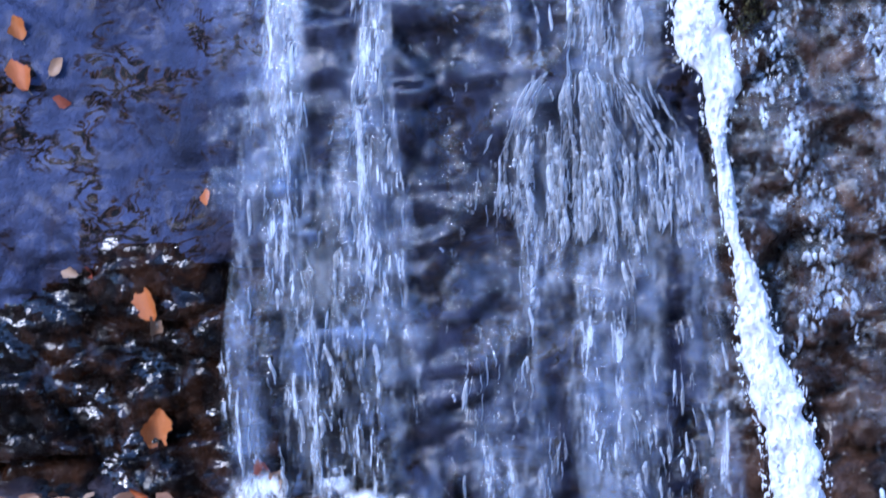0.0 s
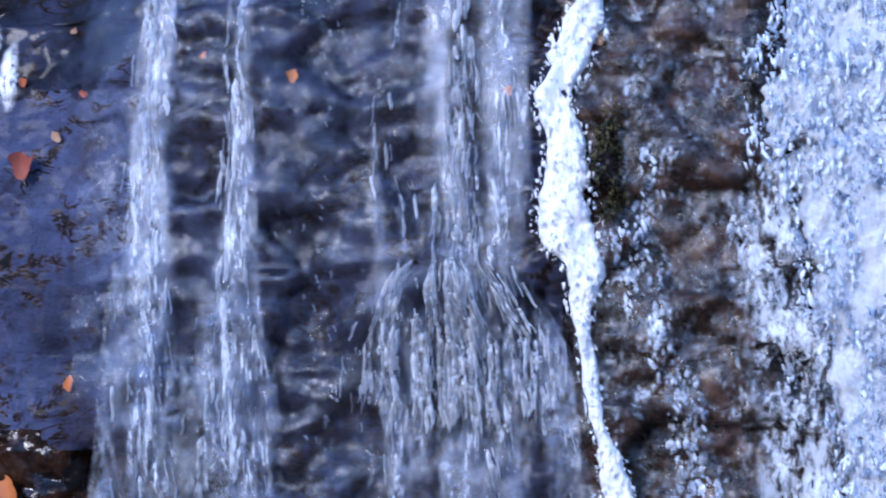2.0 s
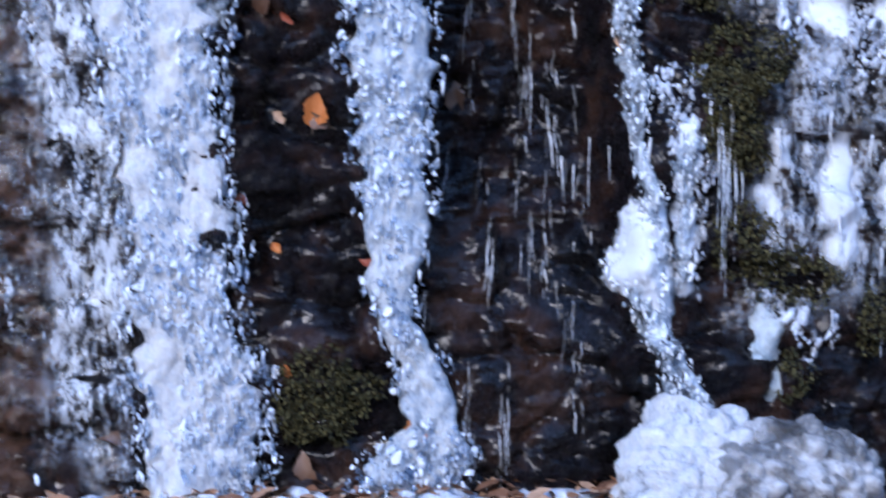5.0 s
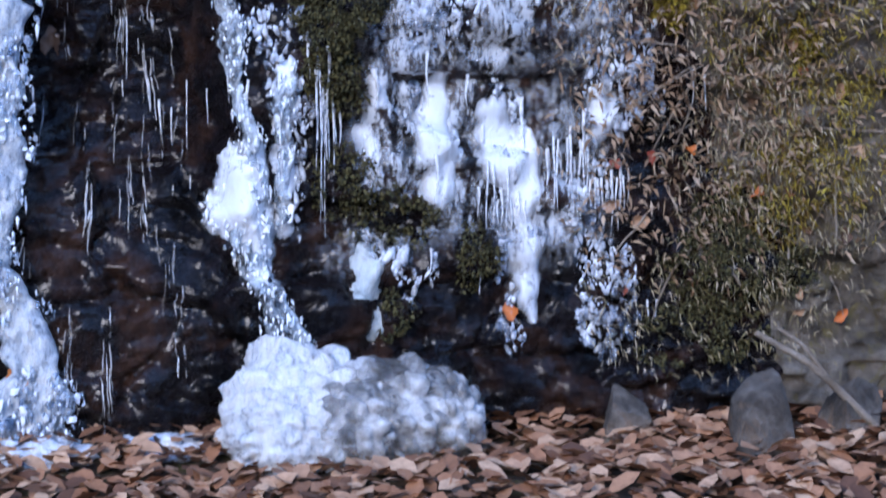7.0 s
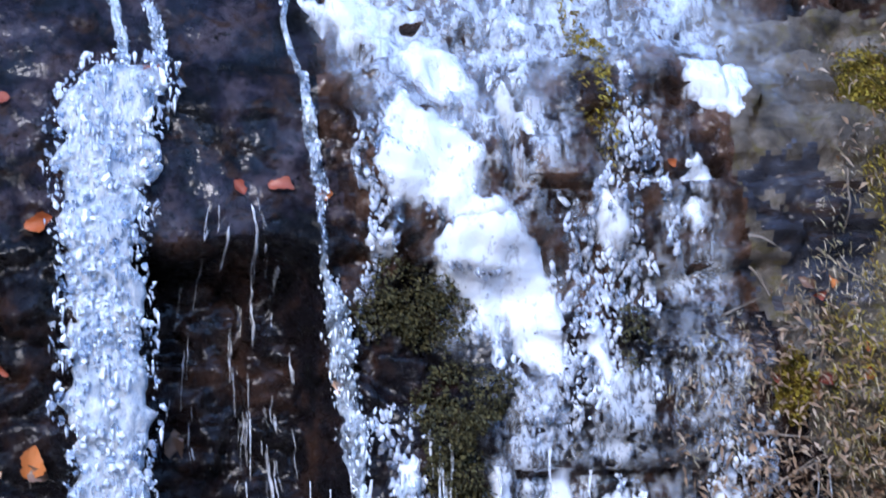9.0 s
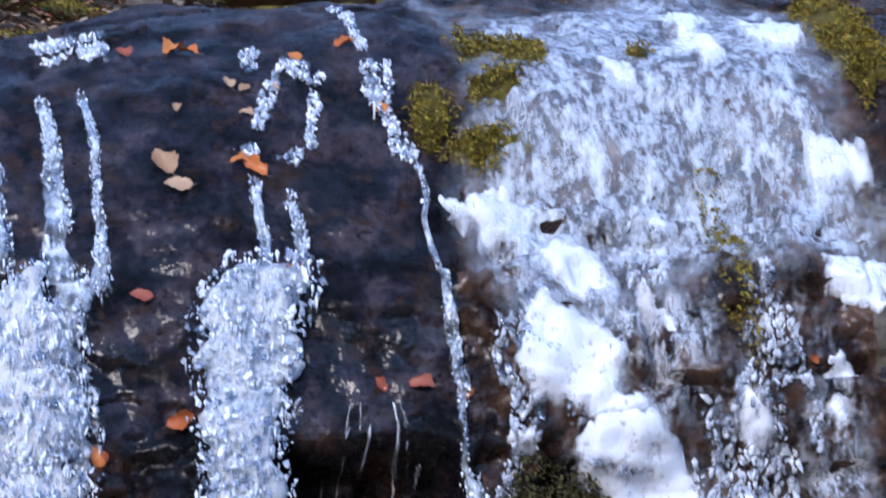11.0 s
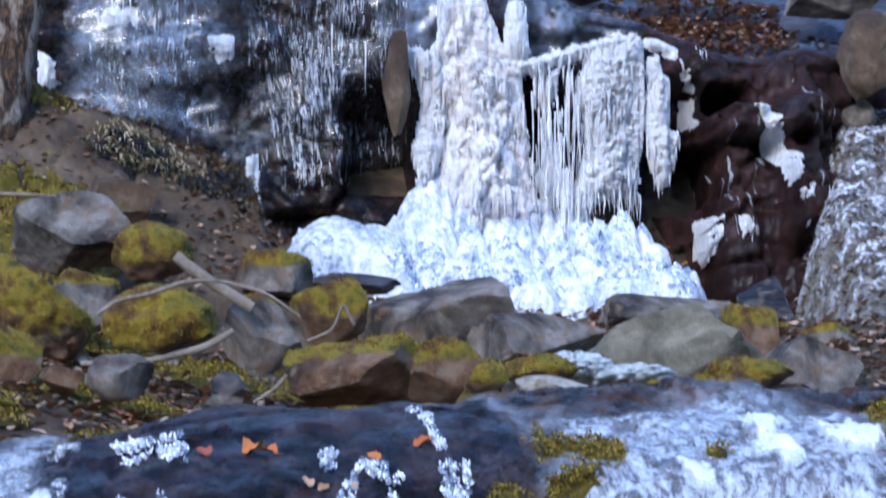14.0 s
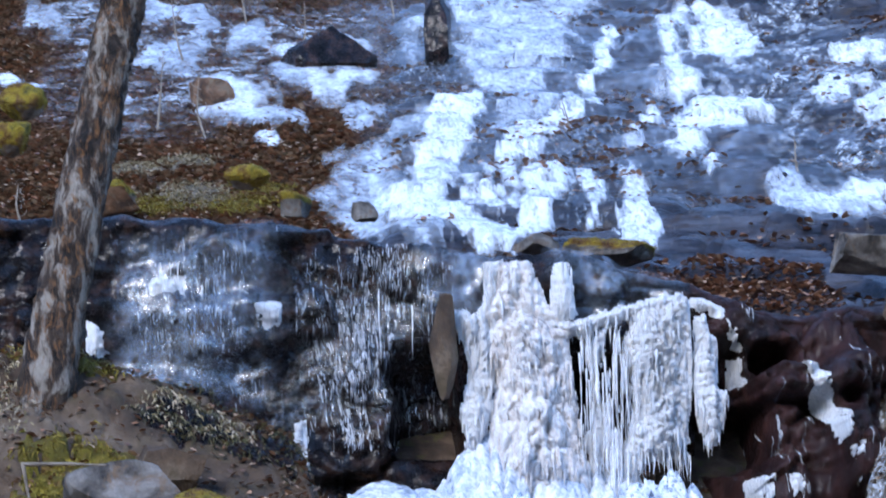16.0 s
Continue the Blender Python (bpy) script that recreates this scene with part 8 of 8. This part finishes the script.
slope_ice("white ribbon of ice on dark slabs", [(2.72, 16.41), (2.94, 16.8), (2.94, 16.21), (2.74, 15.31), (2.58, 14.64), (2.44, 14.56), (2.48, 15.06)], 404, rag=0.11, thick=0.025)
slope_ice("white ribbon of ice on dark slabs", [(3.07, 16.63), (3.18, 16.63), (3.23, 15.82), (3.12, 15.38), (2.98, 14.75), (2.9, 14.76), (3.07, 15.43), (3.03, 15.92)], 405, rag=0.06, thick=0.020)
slope_ice("white pad of ice on dark slabs", [(3.21, 15.11), (3.45, 15.19), (3.32, 14.1), (3.08, 14.26)], 406, rag=0.07, thick=0.025)
slope_ice("white ribbon of ice on dark slabs", [(3.77, 18.38), (4.17, 19.08), (4.15, 18.72), (3.91, 18.08), (3.73, 17.34), (3.66, 17.47)], 407, rag=0.09, thick=0.025)
slope_ice("bright white shelf of ice on the slope", [(4.24, 18.6), (4.54, 19.07), (5.12, 18.81), (5.04, 18.33), (4.64, 18.01), (4.44, 18.01), (4.32, 17.26), (4.13, 16.91), (4.04, 17.06), (4.11, 17.8)], 408, rag=0.11, thick=0.045)
slope_ice("white ice hanging over a rounded slab", [(4.81, 22.74), (5.05, 23.4), (5.24, 23.74), (5.21, 22.89), (4.95, 21.7), (4.67, 21.59)], 409, rag=0.16, thick=0.035)
slope_ice("white ice hanging over a rounded slab", [(5.53, 23.91), (5.73, 23.38), (5.65, 21.92), (5.38, 20.42), (5.1, 20.26), (5.12, 21.34)], 410, rag=0.22, thick=0.035)
slope_ice("broad white sheet of ice beside the cascade", [(4.31, 16.15), (4.86, 16.52), (4.98, 15.84), (5.54, 16.11), (5.18, 14.73), (4.74, 14.46), (4.42, 14.4), (4.51, 15.37)], 411, rag=0.22, thick=0.030, material=BLUEICE)
slope_ice("bright white ice beside the cascade", [(4.67, 15.49), (5.05, 15.75), (5.47, 15.83), (5.28, 15.11), (4.94, 15.13), (4.65, 15.02)], 412, rag=0.17, thick=0.050)
slope_ice("white band of ice on the slope", [(6.16, 20.67), (6.67, 20.38), (6.51, 19.76), (6.07, 19.91)], 413, rag=0.11, thick=0.030)
slope_ice("white band of ice on the slope", [(5.74, 19.23), (6.17, 19.21), (5.94, 18.53), (5.6, 18.62)], 414, rag=0.11, thick=0.030)
slope_ice("white band of ice on the slope", [(5.99, 18.53), (6.25, 18.76), (5.97, 17.73), (5.78, 17.81)], 415, rag=0.11, thick=0.030)
slope_ice("pale ribbon of ice across the slope", [(5.03, 19.63), (5.75, 20.8), (5.76, 20.46), (5.19, 19.37), (4.83, 18.94), (4.62, 19.19), (4.9, 20.22)], 416, rag=0.20, thick=0.025, material=BLUEICE)
slope_ice("thin ribbon of ice on dark slabs", [(4.24, 22.92), (4.42, 22.92), (4.04, 21.08), (3.71, 19.78), (3.64, 19.78), (3.91, 21.14)], 417, rag=0.09, thick=0.020)
slope_ice("thin ribbon of ice on dark slabs", [(4.58, 21.06), (4.79, 21.29), (4.54, 19.57), (4.36, 19.4), (4.44, 20.23)], 418, rag=0.18, thick=0.020)
slope_ice("pale ribbon of ice across the slope", [(3.47, 19.48), (3.73, 19.99), (3.71, 19.47), (3.41, 18.87), (3.02, 18.34), (2.63, 17.97), (2.65, 18.66), (3.13, 19.12)], 419, rag=0.14, thick=0.020, material=BLUEICE)
slope_ice("thin ribbon of ice on dark slabs", [(2.3, 16.82), (2.4, 16.82), (2.33, 15.86), (2.32, 15.15), (2.2, 15.07), (2.22, 15.86)], 420, rag=0.07, thick=0.020)
slope_ice("thin ribbon of ice on dark slabs", [(2.1, 16.24), (2.19, 16.24), (2.12, 15.16), (2.02, 14.99)], 421, rag=0.08, thick=0.020)
slope_ice("thin ribbon of ice on dark slabs", [(3.48, 16.58), (3.55, 16.57), (3.54, 15.72), (3.43, 15.37), (3.32, 15.46)], 422, rag=0.08, thick=0.020)
slope_ice("thin ribbon of ice on dark slabs", [(4.3, 17.15), (4.38, 17.15), (4.18, 16.25), (4.12, 16.26)], 423, rag=0.07, thick=0.020)
slope_ice("white ice at the head of the fall", [(1.91, 15.26), (2.2, 14.65), (2.44, 14.56), (2.37, 14.33), (2.05, 14.11), (1.72, 14.51)], 424, rag=0.07, thick=0.025)
slope_ice("white ice hanging from a dark outcrop", [(1.25, 22.22), (1.57, 22.84), (1.7, 21.45), (1.51, 20.07), (1.24, 19.44), (1.18, 20.34)], 425, rag=0.25, thick=0.040)
slope_ice("pale ice hanging from a dark outcrop", [(2.01, 23.15), (2.43, 23.48), (2.2, 20.04), (1.82, 19.41), (1.96, 21.73)], 426, rag=0.39, thick=0.025, material=BLUEICE)
slope_ice("pale band of ice among leaf litter", [(0.12, 19.3), (0.63, 19.16), (1.05, 19.19), (1.12, 18.14), (0.89, 17.93), (0.51, 18.62), (0.16, 18.63)], 427, rag=0.18, thick=0.025, material=BLUEICE)
slope_ice("patch of ice among leaf litter", [(-0.51, 22.06), (-0.04, 22.04), (-0.04, 20.12), (-0.37, 20.34)], 428, rag=0.56, thick=0.025, material=BLUEICE)
slope_ice("patch of ice among leaf litter", [(-0.76, 20.02), (-0.58, 19.88), (-0.55, 19.08), (-0.69, 19.21)], 429, rag=0.17, thick=0.025)
slope_ice("patch of ice among leaf litter", [(0.27, 20.38), (0.52, 20.37), (0.52, 19.46), (0.27, 19.35)], 430, rag=0.29, thick=0.025)
slope_ice("patch of ice among leaf litter", [(-1.86, 24.56), (-1.43, 24.7), (-1.2, 22.14), (-1.62, 22.46)], 431, rag=0.68, thick=0.025, material=BLUEICE)
slope_ice("patch of ice among leaf litter", [(-1.99, 21.22), (-1.56, 20.38), (-1.52, 19.79), (-1.95, 20.67)], 432, rag=0.14, thick=0.025)
slope_ice("patch of ice among leaf litter", [(-0.6, 24.69), (0.02, 24.53), (-0.04, 23.38), (-0.52, 24.01)], 433, rag=0.45, thick=0.025, material=BLUEICE)
slope_ice("patch of ice among leaf litter", [(0.82, 22.23), (1.01, 22.38), (0.99, 21.62), (0.81, 21.57)], 434, rag=0.14, thick=0.025)
slope_ice("patch of ice among leaf litter", [(0.45, 18.16), (0.6, 18.16), (0.59, 17.81), (0.44, 17.81)], 435, rag=0.11, thick=0.020)
slope_ice("patch of ice among leaf litter", [(0.8, 21.19), (1.03, 21.47), (1.06, 19.95), (0.91, 19.7)], 436, rag=0.29, thick=0.025, material=BLUEICE)
slope_ice("patch of ice among leaf litter", [(0.2, 23.04), (0.57, 23.7), (0.6, 22.39), (0.3, 22.09)], 437, rag=0.45, thick=0.025, material=BLUEICE)
slope_ice("pale sheet of ice beside the cascade", [(1.25, 19.19), (1.8, 19.54), (2.33, 19.52), (2.17, 18.91), (1.67, 18.46), (1.25, 18.25)], 438, rag=0.34, thick=0.020, material=BLUEICE)
slope_ice("pale ice over the lip of the ledge", [(0.83, 15.65), (1.22, 15.28), (1.67, 14.48), (1.68, 14.17), (1.23, 14.22), (0.85, 14.96)], 445, rag=0.22, thick=0.020, material=BLUEICE)
glaze(0.9, 4.3, 13.9, 25.0, "streaks of thin ice between the ribbons", FARSTREAK, seed=25, out=0.04, res=0.08, holes=0.1, surf=on_ground)
glaze(4.3, 7.0, 13.9, 25.0, "streaks of thin ice between the ribbons", FARPATCH, seed=35, out=0.04, res=0.08, holes=0.2, surf=on_ground)
glaze(-2.39, 2.32, 17.3, 26.47, "patches of ice among leaf litter", FARPATCH, seed=26, out=0.05, res=0.1, holes=0.4, surf=on_ground)
scatter_litter(-3.5, 2.5, 12.4, 27, 46000, 0.08, "pale dry leaves on the slope", 84, material=BANKLEAF)
slope_ice("white ice spreading above the lip", [(1.28, 15.38), (1.62, 14.68), (2.01, 14.29), (2.29, 14.23), (2.28, 14.51), (2.04, 15.04), (1.75, 15.73), (1.41, 15.91)], 446, rag=0.09, thick=0.025)
scatter_litter(1.5, 7.5, 14.2, 25.5, 9000, 0.075, "brown leaves caught on ledges of the cascade", 90, zfun=lambda a, b: on_ground(a, b)[..., 2], patch=0.5)
scatter_litter(3.05, 4.35, 11.75, 13.6, 2600, 0.06, "brown fallen leaves behind the lip of the ledge", 88, zfun=lambda a, b: on_ground(a, b)[..., 2])
scatter_litter(3.0, 4.4, 16.9, 18.2, 700, 0.07, "brown leaves caught on a ledge of the cascade", 89, zfun=lambda a, b: on_ground(a, b)[..., 2], patch=0.3)
# dark outcrops on the slope
boulder(1.25, 21.2, 11.2, 1.0, 0.7, 0.75, 0, "dark wet outcrop on the slope hung with ice", 611, material=ROCK, cuts=7)
boulder(2.28, 20.3, 11.2, 0.3, 0.4, 1.0, 0, "dark upright rock beside the cascade", 612, material=ROCK, cuts=7)
boulder(0.05, 19.6, 10.3, 0.5, 0.5, 0.35, 0, "brown boulder half buried in leaf litter", 613, material=RUST, cuts=7)
boulder(-0.75, 15.2, 8.0, 0.6, 0.5, 0.3, 0, "brown boulder half buried in leaf litter", 614, material=RUST, moss=0.4, cuts=7)
# red-brown outcrop beside the fall, and slabs on the cascade
boulder(4.39, 10.8, 5.89, 0.45, 0.52, 0.63, 0, "rounded brown boulder with dry moss", 96, material=EARTH, moss=0.0, cuts=4)
boulder(4.31, 10.9, 5.53, 0.21, 0.24, 0.30, 0, "mossy stone in the leaf bank", 98, material=BANK, cuts=4)
boulder(4.59, 12.6, 6.78, 0.65, 0.58, 0.37, 0, "flat grey boulder on the slope", 99, cuts=8)
boulder(1.07, 12.4, 7.07, 0.19, 0.17, 0.16, 0, "small pale stone at the lip", 86, cuts=8)
boulder(0.59, 12.0, 7.00, 0.22, 0.20, 0.19, 0, "mossy stone at the lip", 88, moss=0.6, cuts=8)
boulder(2.23, 12.3, 6.79, 0.34, 0.31, 0.15, 0, "flat stone at the head of the fall", 89, cuts=8)
boulder(2.70, 12.2, 6.69, 0.74, 0.66, 0.17, 0, "brown boulder patched with moss", 90, moss=0.4, cuts=8)
boulder(-1.37, 15, 8.74, 0.35, 0.31, 0.29, 0, "low mossy stone above the ledge", 320, moss=0.8, cuts=4)
boulder(-1.39, 14, 8.14, 0.33, 0.30, 0.30, 0, "low mossy stone above the ledge", 321, moss=0.8, cuts=4)
boulder(0.32, 13.5, 7.65, 0.32, 0.29, 0.15, 0, "low mossy stone above the ledge", 322, moss=0.8, cuts=4)
moss_patch(-0.81, 16.02, 0.35, 0.28, "olive moss and dry grass above the ledge", 340, GRASS, 0.03, 0.12, surf=on_bed, wide=0.14)
moss_patch(-0.4, 15.73, 0.4, 0.32, "olive moss and dry grass above the ledge", 341, None, 0.03, 0.12, surf=on_bed, wide=0.14)
moss_patch(-0.09, 15.99, 0.4, 0.32, "olive moss and dry grass above the ledge", 342, GRASS, 0.03, 0.12, surf=on_bed, wide=0.14)
moss_patch(0.26, 15.67, 0.35, 0.28, "olive moss and dry grass above the ledge", 343, None, 0.03, 0.12, surf=on_bed, wide=0.14)
moss_patch(-0.56, 16.86, 0.3, 0.24, "olive moss and dry grass above the ledge", 344, GRASS, 0.03, 0.12, surf=on_bed, wide=0.14)
moss_patch(0.5, 16.24, 0.3, 0.24, "olive moss and dry grass above the ledge", 345, None, 0.03, 0.12, surf=on_bed, wide=0.14)
moss_patch(-0.14, 17.04, 0.3, 0.24, "olive moss and dry grass above the ledge", 346, GRASS, 0.03, 0.12, surf=on_bed, wide=0.14)
# bare tree on the bank
tree_points = [(-0.97, 9.2, 4.01), (-0.94, 9.2, 4.61), (-0.8, 9.2, 5.55), (-0.66, 9.2, 6.29), (-0.53, 9.2, 6.95), (-0.43, 9.2, 7.42), (0.24, 9.2, 10.83), (1.13, 9.2, 15.36)]
tree_radii = [0.21, 0.175, 0.145, 0.135, 0.13, 0.125, 0.1, 0.05]
# thin bare saplings on the slope
sapling(0.05, 18.09, 0.68, 0)
sapling(-0.41, 18.44, 0.84, 1)
sapling(-1.38, 15.26, 0.40, 2)
sapling(3.22, 17.97, 0.45, 3)
sapling(4.89, 16.25, 0.49, 4)
sapling(0.91, 21.33, 0.77, 5)
sapling(-0.16, 21.37, 0.86, 6)
sapling(0.50, 23.19, 0.73, 7)
sapling(6.83, 23.00, 0.73, 8)
sapling(2.12, 23.81, 0.65, 9)



def build_tree():
    root = tree_points[0]
    ob = thing("tree", root, "bare leaning tree with grey and rust-brown bark", "tree")
    tr = rod(tree_points, tree_radii, 4, 40, 0.16, 50, 14)
    tr.name = "trunk"
    hung(part("trunk", tr, BARK, ob), ob)
    rng = np.random.default_rng(12)
    a, b = np.array(tree_points[-2]), np.array(tree_points[-1])
    for i in range(9):
        p = a + (b - a) * (0.1 + 0.1 * i)
        ang_i = i * 2.4
        q = p + np.array([math.cos(ang_i) * 0.9, math.sin(ang_i) * 0.9, 0.8])
        r = q + np.array([math.cos(ang_i + 0.4) * 0.9, math.sin(ang_i + 0.4) * 0.9, 0.9])
        limb = hung(part("limb", rod([p, q, r], [0.045, 0.025, 0.006], i), BARK, ob), ob)
        for j in range(3):
            w = p + (r - p) * (0.4 + 0.2 * j)
            e = w + rng.normal(0, 0.35, 3) + np.array([0, 0, 0.4])
            tw = part("twig", rod([w, (w + e) / 2 + rng.normal(0, 0.05, 3), e], [0.012, 0.008, 0.003], j), BARK, limb)
            tw.matrix_parent_inverse = limb.matrix_parent_inverse.copy()
            tw.matrix_parent_inverse = Matrix.Identity(4)
    return ob


build_tree()
